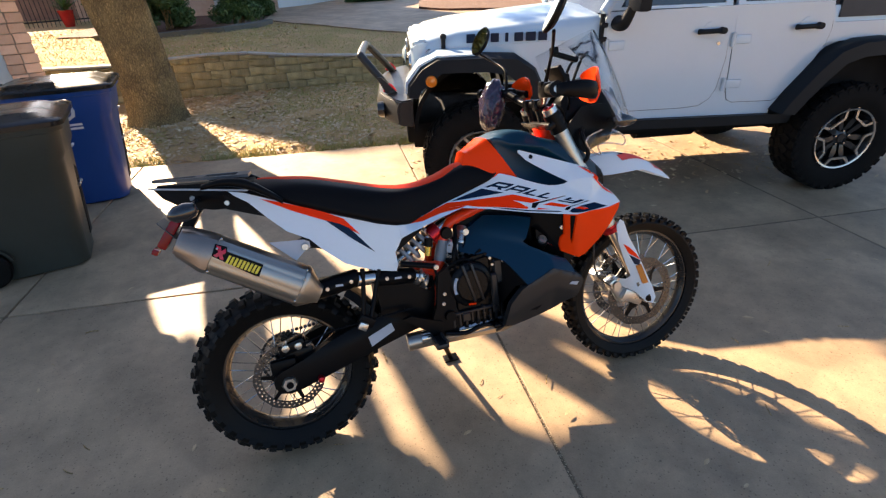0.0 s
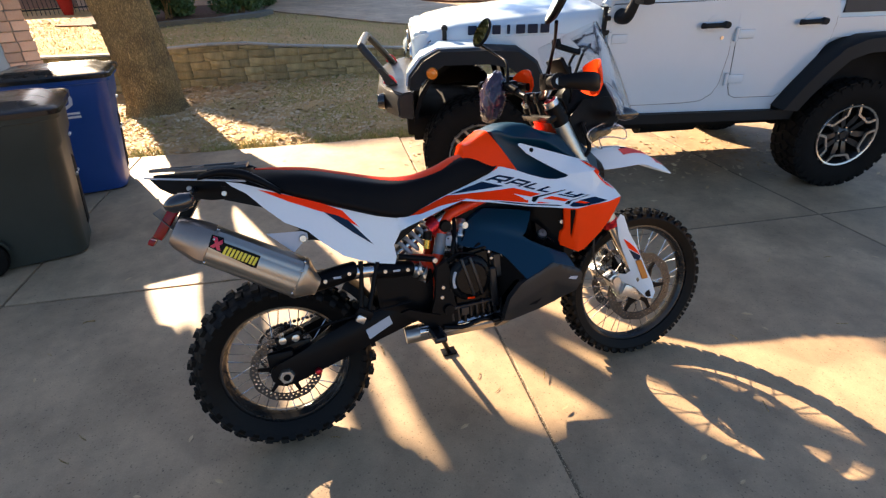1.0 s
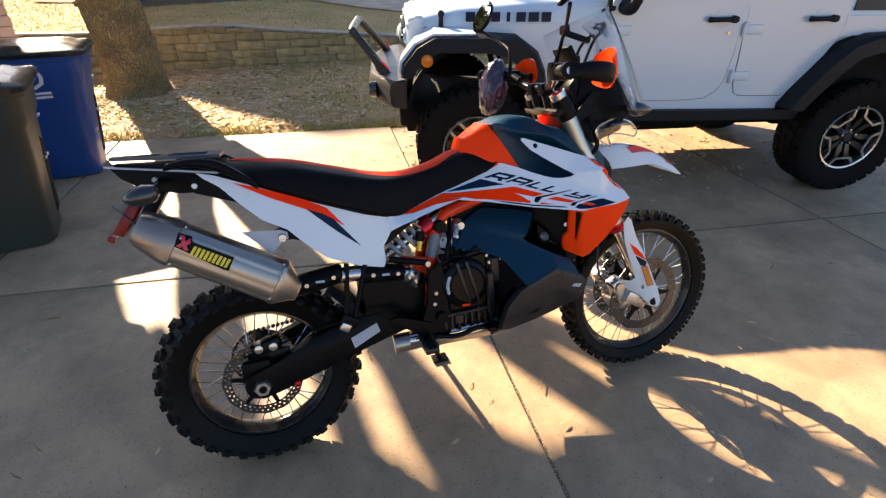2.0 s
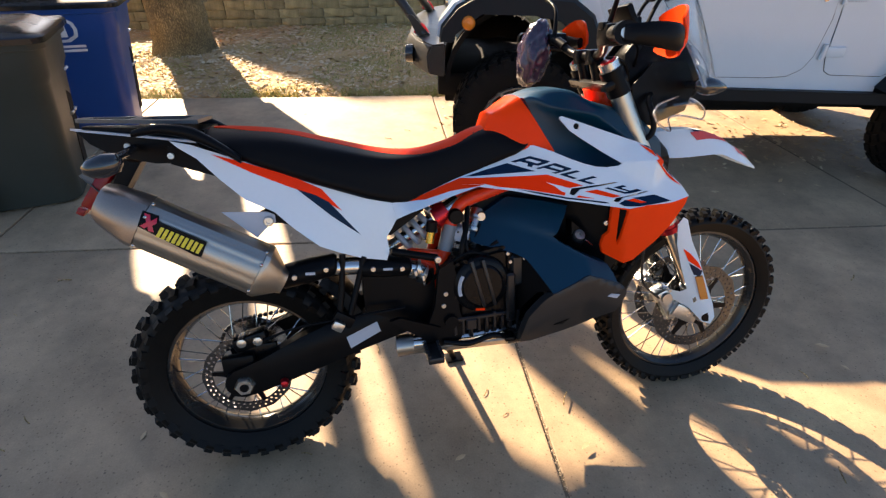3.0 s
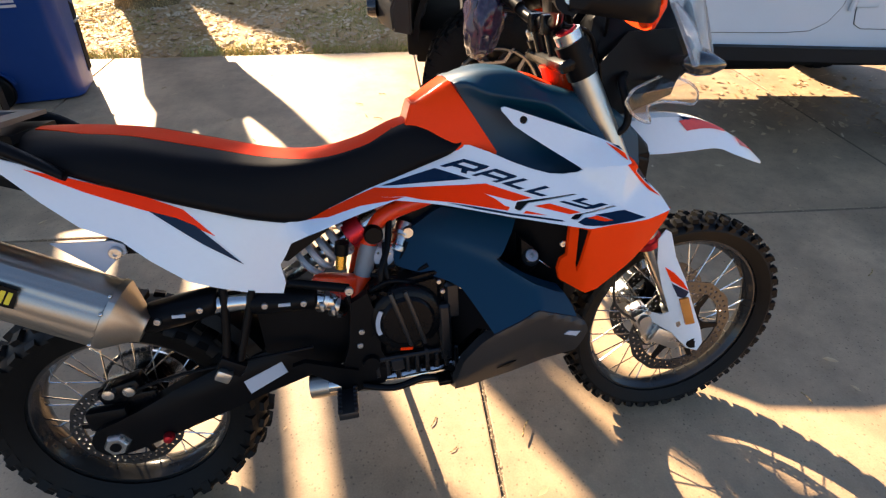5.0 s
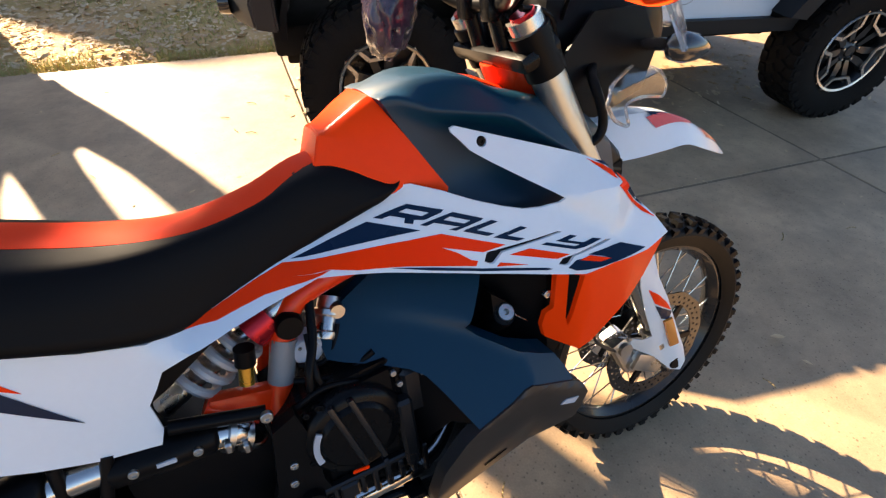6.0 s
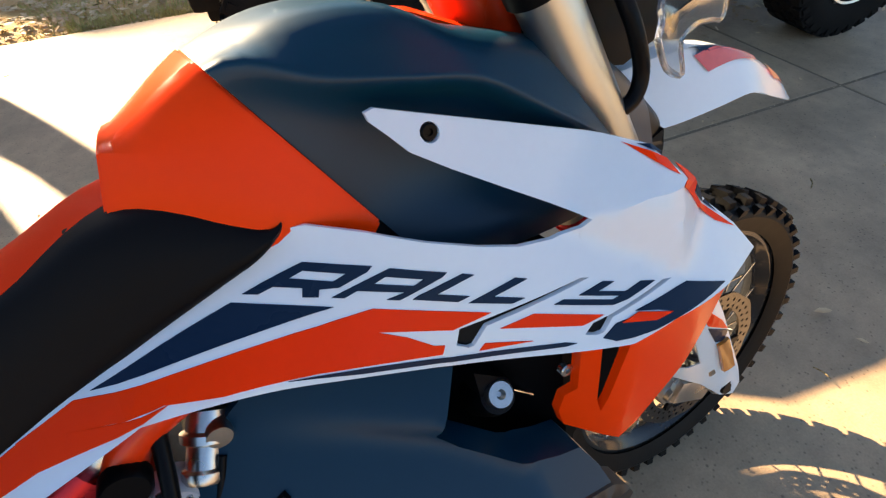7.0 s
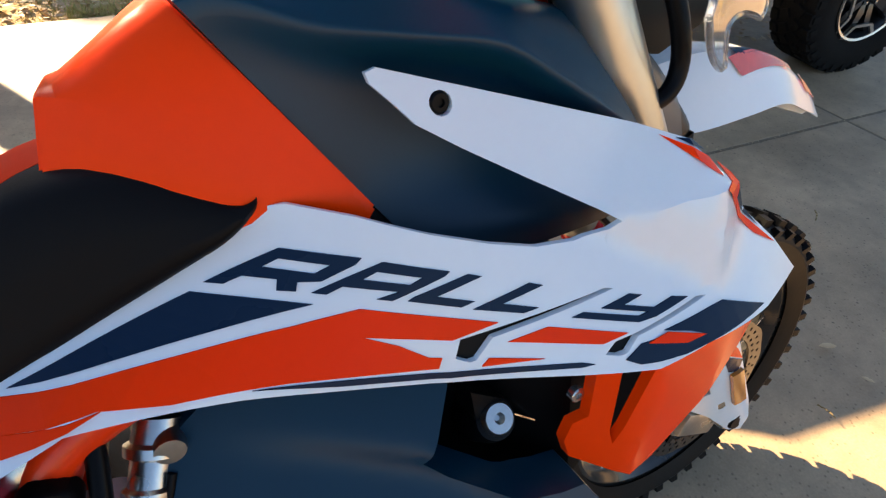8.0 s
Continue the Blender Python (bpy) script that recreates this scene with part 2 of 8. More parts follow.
# ---------------------------------------------------------------- ground
GRID = -8.6                                   # turn of the driveway's slabs, degrees
GX, GY, SLAB = 1.075, 1.13, 2.66              # a crossing of two joints, and the slabs' size
G = pose(GX, GY, 0, 0, 0, GRID)
SKEW = 0.045                                  # the cross joints do not meet the long ones quite squarely
SETTLE = -0.012                               # the slabs under the front wheel have sunk a little

bm = bmesh.new()
k = 60
for i in range(k + 1):
    for j in range(k + 1):
        a, b = (i / k * 2 - 1), (j / k * 2 - 1)
        bm.verts.new((a * abs(a) * 400, b * abs(b) * 400 + 6, -0.03))
bm.verts.ensure_lookup_table()
for i in range(k):
    for j in range(k):
        q = i * (k + 1) + j
        bm.faces.new((bm.verts[q], bm.verts[q + k + 1], bm.verts[q + k + 2], bm.verts[q + 1]))
tagged(finish("ground", bm, M_SOIL), "dry brown winter lawn soil under the whole yard", "ground", kind="structure")

# the drive: an earthen bed with concrete slabs on it, parted by open joints
bm = bmesh.new()
box(bm, (0.5 * SLAB, -2.5 * SLAB, -0.0290), (7.2 * SLAB, 6.98 * SLAB, 0.03))
drive = tagged(finish("driveway", bm, M_JOINT, m=G), "pale tan concrete driveway slabs with dark dirt-filled joints", "driveway", kind="structure")
bm = bmesh.new()
box(bm, (0, 0, -0.03), (SLAB - 0.015, SLAB - 0.015, 0.06), bevel=0.006, seg=2)
for v in bm.verts:
    v.co.x -= SKEW * v.co.y
me_slab = bpy.data.meshes.new("slab")
bm.to_mesh(me_slab)
bm.free()
me_slab.materials.append(M_CONCRETE)
for i in range(-3, 4):
    for j in range(-6, 1):
        shared("slab", me_slab, drive, pose((i + 0.5) * SLAB - SKEW * (j + 0.5) * SLAB, (j + 0.5) * SLAB, SETTLE if i >= 0 else 0.0, 0, 0, 0))
# crumbs of grit, seeds and leaf bits caught in the joints
r_g = random.Random(31)
vs, fs = [], []
for _ in range(1700):
    if r_g.random() < 0.6:
        q = Vector((r_g.gauss(0, 0.006), r_g.uniform(-2.6, 2.6), 0))
        q.x -= SKEW * q.y
    else:
        q = Vector((r_g.uniform(-2.6, 4.5), r_g.gauss(0, 0.006), 0))
    q = G @ q
    e = 0.0017 * r_g.uniform(0.5, 1.7)
    t_ = Matrix.Rotation(r_g.uniform(0, 6.3), 3, "Z")
    k = len(vs)
    zz = (SETTLE if q.x > GX - 0.1 * (GY - q.y) else 0.0) - 0.004 * (abs(r_g.gauss(0, 1)) < 1.2)
    vs += [Vector((q.x, q.y, zz)) + t_ @ Vector(c) * e for c in ((-1.3, -0.8, 0), (1.2, -0.7, 0), (0.9, 0.9, 0), (-1.0, 0.8, 0), (0.1, 0.0, 1.1))]
    fs += [(k, k + 1, k + 4), (k + 1, k + 2, k + 4), (k + 2, k + 3, k + 4), (k + 3, k, k + 4)]
tagged(raw("joint_grit", vs, fs, mat("grit", (0.42, 0.30, 0.17), (0.60, 0.47, 0.30), rough=0.9, scale=60, fine=200, bump=0, amount=0.9)), "tan grit and leaf crumbs caught in the slab joints", "grit", kind="stuff")

# lawn strip up to the retaining wall: a bumpy sheet a little higher than the drive
WALL_A, WALL_B = Vector((-7.0, 7.95, 0)), Vector((9.0, 7.47, 0))     # foot of the retaining wall
wall_dir = (WALL_B - WALL_A).normalized()
wall_n = Vector((-wall_dir.y, wall_dir.x, 0))
COURSE = 0.128                                                         # height of a course of blocks


def wall_top(x):
    """Height of the wall's cap: it falls to the east with the neighbour's yard."""
    xs = [-30, -3.2, -2.1, -1.3, -0.4, 0.4, 1.0, 1.75, 2.5, 4.0, 60]
    zs = [0.60, 0.62, 0.58, 0.63, 0.665, 0.565, 0.515, 0.46, 0.39, 0.35, 0.35]
    for i in range(len(xs) - 1):
        if x <= xs[i + 1]:
            return zs[i] + (zs[i + 1] - zs[i]) * (x - xs[i]) / (xs[i + 1] - xs[i])
    return zs[-1]


def upper_z(x, y):
    """Height of the neighbour's yard behind the wall."""
    d = (Vector((x, y, 0)) - WALL_A).dot(wall_n)
    t = wall_top(x)
    return t - 0.03 + (0.57 - t) * min(1, d / 9.0) + 0.10 * min(1, d / 3.0) + 0.012 * max(0, d - 3) + 0.025 * noise.noise(Vector((x * 0.7, y * 0.7, 1)))


def lawn_height(x, y):
    d = (Vector((x, y, 0)) - WALL_A).dot(wall_n)
    g = G.inverted() @ Vector((x, y, 0))
    edge = min(1.0, max(0.0, (g.y - SLAB) / 0.25))
    z = -0.025 + 0.035 * edge + 0.02 * noise.noise(Vector((x * 1.3, y * 1.3, 0))) * edge + 0.012 * noise.noise(Vector((x * 6, y * 6, 3))) * edge
    return z


bm = bmesh.new()
nx, ny = 150, 60
grid = []
for i in range(nx + 1):
    col = []
    x = -9 + 18 * i / nx
    for j in range(ny + 1):
        y0 = (G @ Vector((0, SLAB + 0.006, 0))).y + math.tan(radians(GRID)) * (x - (G @ Vector((0, SLAB, 0))).x)
        y1 = WALL_A.y + (x - WALL_A.x) * wall_dir.y / wall_dir.x + 0.05
        y = y0 + (y1 - y0) * j / ny
        col.append(bm.verts.new((x, y, lawn_height(x, y))))
    grid.append(col)
for i in range(nx):
    for j in range(ny):
        bm.faces.new((grid[i][j], grid[i + 1][j], grid[i + 1][j + 1], grid[i][j + 1]))
tagged(finish("lawn", bm, M_SOIL, smooth=60), "thin dormant lawn with bare soil beside the driveway", "lawn", kind="structure")

# the upper yard behind the wall, with the neighbour's pale drive
bm = bmesh.new()
up = []
for i in range(181):
    col = []
    for j in range(41):
        a = -23 + 60 * i / 180
        d = 0.10 + (j / 40) ** 1.6 * 60
        p = WALL_A + wall_dir * a + wall_n * d
        col.append(bm.verts.new((p.x, p.y, upper_z(p.x, p.y))))
    up.append(col)
for i in range(180):
    for j in range(40):
        bm.faces.new((up[i][j], up[i + 1][j], up[i + 1][j + 1], up[i][j + 1]))
tagged(finish("ground_upper", bm, M_SOIL, smooth=60), "neighbour's raised dormant lawn behind the block wall", "lawn", kind="structure")


def strip(name, pts, material, lift, label, category, thick=0.06):
    """A flat paved patch that follows the upper yard."""
    b = bmesh.new()
    slab(b, pts, lambda u, v, d: Vector((u, v, upper_z(u, v) + lift - d)), thick, step=0.7)
    return tagged(finish(name, b, material, smooth=30), label, category, kind="structure")


strip("pavement_neighbour", [(0.30, 14.5), (1.0, 13.25), (1.96, 11.8), (2.64, 11.0), (3.3, 10.3), (4.6, 9.3), (6.5, 8.5), (12, 8.3), (16, 14), (14, 24), (3.7, 23.2), (0.9, 19.3)], M_CONCRETE, 0.035, "neighbour's sunlit concrete driveway beyond the lawn", "driveway")

# ---------------------------------------------------------------- retaining wall of split blocks
mw = Matrix.Translation(WALL_A) @ Matrix.Rotation(math.atan2(wall_dir.y, wall_dir.x), 4, "Z")
LENGTH = (WALL_B - WALL_A).length
bm = bmesh.new()
loft(bm, [[Vector((a, 0.06, -0.05)), Vector((a, 0.22, -0.05)), Vector((a, 0.22, wall_top(a - 7) - 0.035)), Vector((a, 0.06, wall_top(a - 7) - 0.035))] for a in [LENGTH * i / 64 for i in range(65)]])
wall = tagged(finish("wall_retaining", bm, M_MORTAR, m=mw, smooth=0), "low retaining wall of mossy tan split-face blocks in uneven courses", "wall", kind="structure")
me_blocks = []
for v in range(6):
    bm = bmesh.new()
    box(bm, (0, 0, 0), (1.0, 0.17, COURSE - 0.006))
    bmesh.ops.subdivide_edges(bm, edges=[e for e in bm.edges if e.calc_length() > 0.1], cuts=2, use_grid_fill=True)
    r2 = random.Random(40 + v)
    for q in bm.verts:
        if abs(q.co.x) > 0.45 or abs(q.co.z) > 0.05:
            q.co.y += 0.012 * (1 if q.co.y < 0 else -1)
        q.co += Vector((r2.uniform(-1, 1) * 0.008, r2.uniform(-1, 1) * 0.011, r2.uniform(-1, 1) * 0.004))
    me = bpy.data.meshes.new("block")
    bm.to_mesh(me)
    bm.free()
    me.materials.append(M_BLOCK)
    me_blocks.append(me)
r_w = random.Random(23)
for row in range(5):
    a = 1.6 + r_w.uniform(0, 0.3)
    while a < LENGTH:
        w = r_w.choice((0.30, 0.38, 0.42, 0.46))
        left = wall_top(a + w / 2 - 7) - 0.035 - row * COURSE
        k = min(1.0, left / COURSE)
        if k > 0.3:
            shared("block", me_blocks[r_w.randrange(6)], wall, pose(a + w / 2, 0.055 + r_w.uniform(-0.008, 0.008) + row * 0.006, (row + k / 2) * COURSE + 0.002, 0, r_w.uniform(-0.9, 0.9), r_w.uniform(-1.2, 1.2)) @ Matrix.Diagonal((w - 0.007, 1, k, 1)))
        a += w
M_CAP = mat("cap_stone", (0.50, 0.47, 0.41), (0.36, 0.33, 0.27), rough=0.9, scale=8, fine=90, bump=0.5, depth=0.003, pieces=0.12)
bm = bmesh.new()
box(bm, (0, 0, 0), (0.60, 0.19, 0.030), bevel=0.006, seg=1)
me_cap = bpy.data.meshes.new("cap_stone")
bm.to_mesh(me_cap)
bm.free()
me_cap.materials.append(M_CAP)
for i in range(25):
    a = 1.1 + i * 0.606
    slope = math.degrees(math.atan2(wall_top(a + 0.3 - 7) - wall_top(a - 0.3 - 7), 0.6))
    shared("cap_stone", me_cap, wall, pose(a, 0.075, 0.5 * (wall_top(a + 0.3 - 7) + wall_top(a - 0.3 - 7)) - 0.016, 0, -slope, r_w.uniform(-1, 1)))

# ---------------------------------------------------------------- the tree by the drive
tree = empty("tree", pose(-1.42, 6.28, 0), "mature oak with rough furrowed bark standing in the lawn strip", "tree")


def limb(bm, pts, rs, seg=14, lump=0.0):
    line = smooth_line(pts, 7)
    k = len(line) - 1
    rings, upv = [], Vector((1, 0, 0))
    for i, p in enumerate(line):
        d = (line[min(i + 1, k)] - line[max(i - 1, 0)]).normalized()
        upv = (upv - d * upv.dot(d)).normalized()
        s = d.cross(upv)
        f = i / k * (len(rs) - 1)
        j = min(int(f), len(rs) - 2)
        r = rs[j] + (rs[j + 1] - rs[j]) * (f - j)
        ring = []
        for q in range(seg):
            a = 2 * math.pi * q / seg
            w = 1 + lump * noise.noise(Vector((math.cos(a) * 2.2, math.sin(a) * 2.2, p.z * 0.9))) + 0.5 * lump * noise.noise(Vector((math.cos(a) * 7, math.sin(a) * 7, p.z * 1.5)))
            ring.append(p + (upv * math.cos(a) + s * math.sin(a)) * r * w)
        rings.append(ring)
    loft(bm, rings)


bm = bmesh.new()
limb(bm, [(0, 0, -0.15), (0, 0, 0.15), (-0.01, 0, 0.6), (-0.05, 0.02, 1.2), (-0.09, 0.03, 1.7), (-0.10, 0.03, 2.05)], [0.48, 0.350, 0.325, 0.335, 0.365, 0.30], 48, 0.12)
part("trunk", bm, M_BARK, tree, smooth=75)
for pts, rs in (([(-0.10, 0.02, 1.55), (-0.44, 0.0, 2.3), (-0.72, 0.0, 3.0), (-1.15, 0.0, 3.8), (-2.3, -0.3, 4.4), (-3.4, -0.6, 4.7)], [0.20, 0.115, 0.15, 0.13, 0.09, 0.04]),
                ([(-0.02, 0.02, 1.55), (-0.10, 0.0, 2.3), (-0.14, 0.0, 2.9), (-0.165, 0.0, 3.42), (-0.325, 0.0, 3.78), (-0.5, 0.1, 4.3), (-0.7, 0.4, 5.6)], [0.22, 0.145, 0.125, 0.10, 0.085, 0.075, 0.04]),
                ([(-0.15, 0.0, 3.2), (-0.155, 0.0, 3.45), (-0.16, 0.0, 3.78), (-0.08, 0.1, 4.3), (0.1, 0.3, 5.4)], [0.10, 0.085, 0.08, 0.07, 0.03]),
                ([(0.14, 0.02, 1.55), (0.33, 0.0, 2.3), (0.37, 0.0, 3.5), (0.55, 0.1, 4.6), (1.3, 0.5, 5.8)], [0.22, 0.13, 0.125, 0.09, 0.04]),
                ([(-0.12, 0.0, 2.5), (-0.27, 0.0, 2.95), (-0.455, 0.0, 3.42), (-0.565, 0.0, 3.70), (-0.75, 0.0, 4.1), (-1.0, 0.1, 4.6)], [0.09, 0.075, 0.072, 0.07, 0.06, 0.03]),
                ([(0.38, 0.0, 3.0), (0.56, 0.0, 3.4), (0.745, 0.0, 3.8), (0.92, 0.05, 4.2), (1.2, 0.2, 4.8)], [0.11, 0.085, 0.085, 0.075, 0.03]),
                ([(-0.9, 0.0, 3.3), (-1.2, -0.9, 3.9), (-1.7, -1.8, 4.3)], [0.10, 0.07, 0.03])):
    bm = bmesh.new()
    limb(bm, pts, rs, 14, 0.08)
    part("limb", bm, M_BARK, tree, smooth=75)


def leaf_cloud(name, centres, count, size, material, parent, seed, label="", squash=0.7, gaps=()):
    """Many small folded leaves gathered in uneven clumps, with a few chinks where the sun breaks through."""
    r = random.Random(seed)
    vs, fs = [], []
    for _ in range(count):
        c, rad = centres[r.randrange(len(centres))]
        d = Vector((r.gauss(0, 1), r.gauss(0, 1), r.gauss(0, 1))).normalized() * rad * (r.random() ** 0.4)
        p = Vector(c) + Vector((d.x, d.y, d.z * squash))
        if any((p - Vector(g)).cross(_d.normalized()).length < w for g, w in gaps):
            continue
        a = Vector((r.gauss(0, 1), r.gauss(0, 1), r.gauss(0, 1))).normalized()
        b = a.orthogonal().normalized()
        b = Matrix.Rotation(r.uniform(0, 6.3), 3, a) @ b
        s = size * r.uniform(0.6, 1.4)
        k = len(vs)
        n_ = a.cross(b) * s * 0.15
        vs += [p - a * s, p + b * s * 0.45 + n_, p + a * s, p - b * s * 0.45 + n_]
        fs += [(k, k + 1, k + 2), (k, k + 2, k + 3)]
    return raw(name, vs, fs, material, parent, label)


r3 = random.Random(5)
# unseen crown, spread west of the trunk to shade the drive's house side
centres = []
for _ in range(46):
    centres.append(((r3.uniform(-4.2, -1.0), r3.uniform(-3.2, 0.3), r3.uniform(3.8, 4.7)), r3.uniform(0.45, 0.75)))
for _ in range(14):
    centres.append(((r3.uniform(1.2, 3.2), r3.uniform(-0.2, 1.6), r3.uniform(4.6, 6.2)), r3.uniform(0.4, 0.7)))
leaf_cloud("crown", centres, 9000, 0.075, M_CROWN, tree, 11)
# unseen lower foliage along the two upright limbs, added to cut off sun streaks
centres = []
for i in range(5):
    centres += [((-0.62 + 0.18 * i, r3.uniform(-0.15, 0.15), 4.09 + r3.uniform(-0.02, 0.05)), 0.26)]
for x, q in ((-0.80, 0.34), (-0.66, 0.30), (-0.56, 0.20), (-0.08, 0.10), (-0.02, 0.08)):
    centres += [((x, r3.uniform(-0.2, 0.2), 4.52), q)]
# gaps: leaves left out on the sun's rays to seat and tank panel
leaf_cloud("crown", centres, 4500, 0.07, M_CROWN, tree, 13, gaps=[((-0.46, -0.11, 4.42), 0.07), ((-0.12, -0.27, 4.26), 0.07), ((0.05, -0.14, 4.47), 0.08), ((0.09, -0.05, 4.54), 0.08)])

# ---------------------------------------------------------------- materials of the motorcycle
M_WHITE = mat("white_plastic", (0.76, 0.83, 0.87), (0.73, 0.80, 0.845), rough=0.22, bump=0.02, coat=0.2, rvar=0.04)
M_ORANGE = mat("orange_plastic", (0.97, 0.056, 0.0005), (0.94, 0.052, 0.0005), rough=0.26, bump=0.03, rvar=0.05, spec=0.11)
M_DECALRED = mat("red_decal", (0.99, 0.042, 0.0005), (0.97, 0.038, 0.0005), rough=0.2, bump=0.0, spec=0.08)
M_NAVY = mat("navy_decal", (0.0035, 0.015, 0.040), (0.005, 0.018, 0.046), rough=0.25, bump=0.0, spec=0.14)
M_PURPLE = mat("red_fade_decal", (0.70, 0.07, 0.05), rough=0.25, bump=0.0, coat=0.3)
M_TANK = mat("tank_blue_plastic", (0.0008, 0.031, 0.062), (0.0008, 0.026, 0.052), rough=0.38, fine=600, bump=0.05, depth=0.0005, rvar=0.03, spec=0.34)
M_BLACK = mat("black_plastic", (0.003, 0.003, 0.0034), (0.005, 0.005, 0.0056), rough=0.36, fine=500, bump=0.08, depth=0.0006, spec=0.10)
M_SEAT = mat("seat_vinyl", (0.003, 0.0028, 0.003), (0.0045, 0.0042, 0.0045), spec=0.11, rough=0.5, fine=700, bump=0.25, depth=0.0006, rvar=0.05)
M_SEATRED = mat("seat_orange_vinyl", (0.74, 0.034, 0.001), (0.68, 0.03, 0.001), spec=0.06, rough=0.5, fine=700, bump=0.2, depth=0.0006)
M_RUBBER = mat("tyre_rubber", (0.0022, 0.0022, 0.0023), (0.006, 0.0058, 0.0052), spec=0.16, rough=0.5, scale=14, fine=180, bump=0.25, depth=0.0012)
M_TITAN = mat("titanium", (0.46, 0.425, 0.37), (0.39, 0.36, 0.31), rough=0.37, metal=1.0, fine=300, bump=0.04, depth=0.0004)
M_ALU = mat("aluminium", (0.62, 0.61, 0.58), (0.5, 0.49, 0.47), rough=0.28, metal=1.0, fine=200, bump=0.06, depth=0.0005)
M_DISC = mat("disc_steel", (0.115, 0.115, 0.118), (0.085, 0.085, 0.088), rough=0.28, metal=1.0, fine=200, bump=0.03)
M_STEEL = mat("polished_steel", (0.62, 0.60, 0.57), (0.55, 0.53, 0.5), rough=0.18, metal=1.0, bump=0.0)
M_FORK = mat("fork_anodised", (0.50, 0.52, 0.50), (0.46, 0.48, 0.46), rough=0.34, metal=1.0, bump=0.02)
M_RIM = mat("black_rim", (0.035, 0.034, 0.032), rough=0.22, metal=0.4, bump=0.0, coat=0.3)
M_ENGINE = mat("engine_black", (0.003, 0.003, 0.0034), (0.005, 0.005, 0.0055), spec=0.14, rough=0.26, metal=0.0, fine=260, bump=0.12, depth=0.001)
M_CASE = mat("engine_grey", (0.022, 0.022, 0.024), (0.035, 0.035, 0.036), rough=0.3, metal=0.6, fine=260, bump=0.15, depth=0.001)
M_FRAME = mat("orange_frame", (0.82, 0.045, 0.003), (0.76, 0.04, 0.003), rough=0.3, coat=0.2, bump=0.02, spec=0.3)
M_DARKGREY = mat("dark_grey_skid", (0.013, 0.013, 0.013), (0.019, 0.0185, 0.018), spec=0.45, rough=0.4, fine=400, bump=0.1, depth=0.0006)
M_REDANO = mat("red_anodised", (0.55, 0.02, 0.03), rough=0.3, metal=0.7, bump=0.0)
M_SPRING = mat("spring_white", (0.42, 0.42, 0.43), rough=0.3, coat=0.3, bump=0.02)
M_AMBER = mat("amber_reflector", (0.62, 0.22, 0.02), (0.5, 0.16, 0.015), rough=0.15, fine=500, bump=0.4, depth=0.001, coat=0.5)
M_REDLENS = mat("red_lens", (0.30, 0.004, 0.010), (0.20, 0.003, 0.007), rough=0.2, fine=300, bump=0.3, depth=0.001, spec=0.3)
M_YELLOW = mat("yellow_print", (0.80, 0.66, 0.03), rough=0.3, bump=0.0)
M_STICKER = mat("silver_sticker", (0.50, 0.53, 0.58), (0.46, 0.49, 0.54), rough=0.4, bump=0.0)
M_SMOKE = mat("smoke_lens", (0.02, 0.022, 0.025), rough=0.08, coat=0.6, bump=0.0)
M_GOLD = mat("gold_anodised", (0.62, 0.38, 0.06), rough=0.3, metal=0.9, bump=0.0)
M_CLEAR = mat("clear_plastic", (0.90, 0.93, 0.95), (0.86, 0.89, 0.92), rough=0.05, bump=0.0, trans=1.0, rvar=0.01)
plain(M_CLEAR).inputs["IOR"].default_value = 1.25
M_HAZE = mat("hazy_plastic", (0.80, 0.82, 0.86), (0.74, 0.76, 0.80), rough=0.10, bump=0.0, trans=0.86, rvar=0.04)
M_RACK = mat("rack_grey", (0.06, 0.06, 0.062), (0.10, 0.10, 0.10), rough=0.45, metal=0.3, fine=200, bump=0.1)
M_MIRROR = mat("mirror_glass", (0.9, 0.9, 0.9), (0.9, 0.9, 0.9), rough=0.02, metal=1.0, bump=0.0, rvar=0.0)
M_BAG = mat("violet_film", (0.010, 0.007, 0.014), (0.055, 0.042, 0.075), rough=0.12, scale=18, fine=60, bump=0.6, depth=0.01, coat=0.3)

# ---------------------------------------------------------------- the motorcycle: x ahead, y to its left, z up, leaning on its stand
LEAN = 14.5
bike = empty("motorcycle", pose(0, 0, 0, -LEAN, 0, 0), "white, orange and navy adventure motorcycle leaning on its side stand", "motorcycle")
RR, FR = 0.352, 0.336                 # heights of the axles
TYRE_R, TYRE_F = 0.338, 0.349         # tyre radii
BASE = 1.535                          # distance of the axles


def cr(x, xs, ys):
    """A smooth curve through the knots (xs, ys)."""
    if x <= xs[0]:
        return ys[0]
    if x >= xs[-1]:
        return ys[-1]
    i = max(k for k in range(len(xs) - 1) if xs[k] <= x)
    h = xs[i + 1] - xs[i]
    t = (x - xs[i]) / h

    def sl(k):
        if k == 0:
            return (ys[1] - ys[0]) / (xs[1] - xs[0])
        if k == len(xs) - 1:
            return (ys[-1] - ys[-2]) / (xs[-1] - xs[-2])
        return (ys[k + 1] - ys[k - 1]) / (xs[k + 1] - xs[k - 1])
    a, b = sl(i) * h, sl(i + 1) * h
    return (2 * t ** 3 - 3 * t * t + 1) * ys[i] + (t ** 3 - 2 * t * t + t) * a + (-2 * t ** 3 + 3 * t * t) * ys[i + 1] + (t ** 3 - t * t) * b


SK_X = [-0.05, 0.2, 0.45, 0.65, 0.8, 0.97, 1.1, 1.2, 1.3, 1.4]
SK_LO = [0.15, 0.14, 0.112, 0.105, 0.13, 0.19, 0.24, 0.258, 0.247, 0.22]
SK_HI = [0.11, 0.105, 0.10, 0.075, 0.078, 0.13, 0.14, 0.135, 0.125, 0.11]


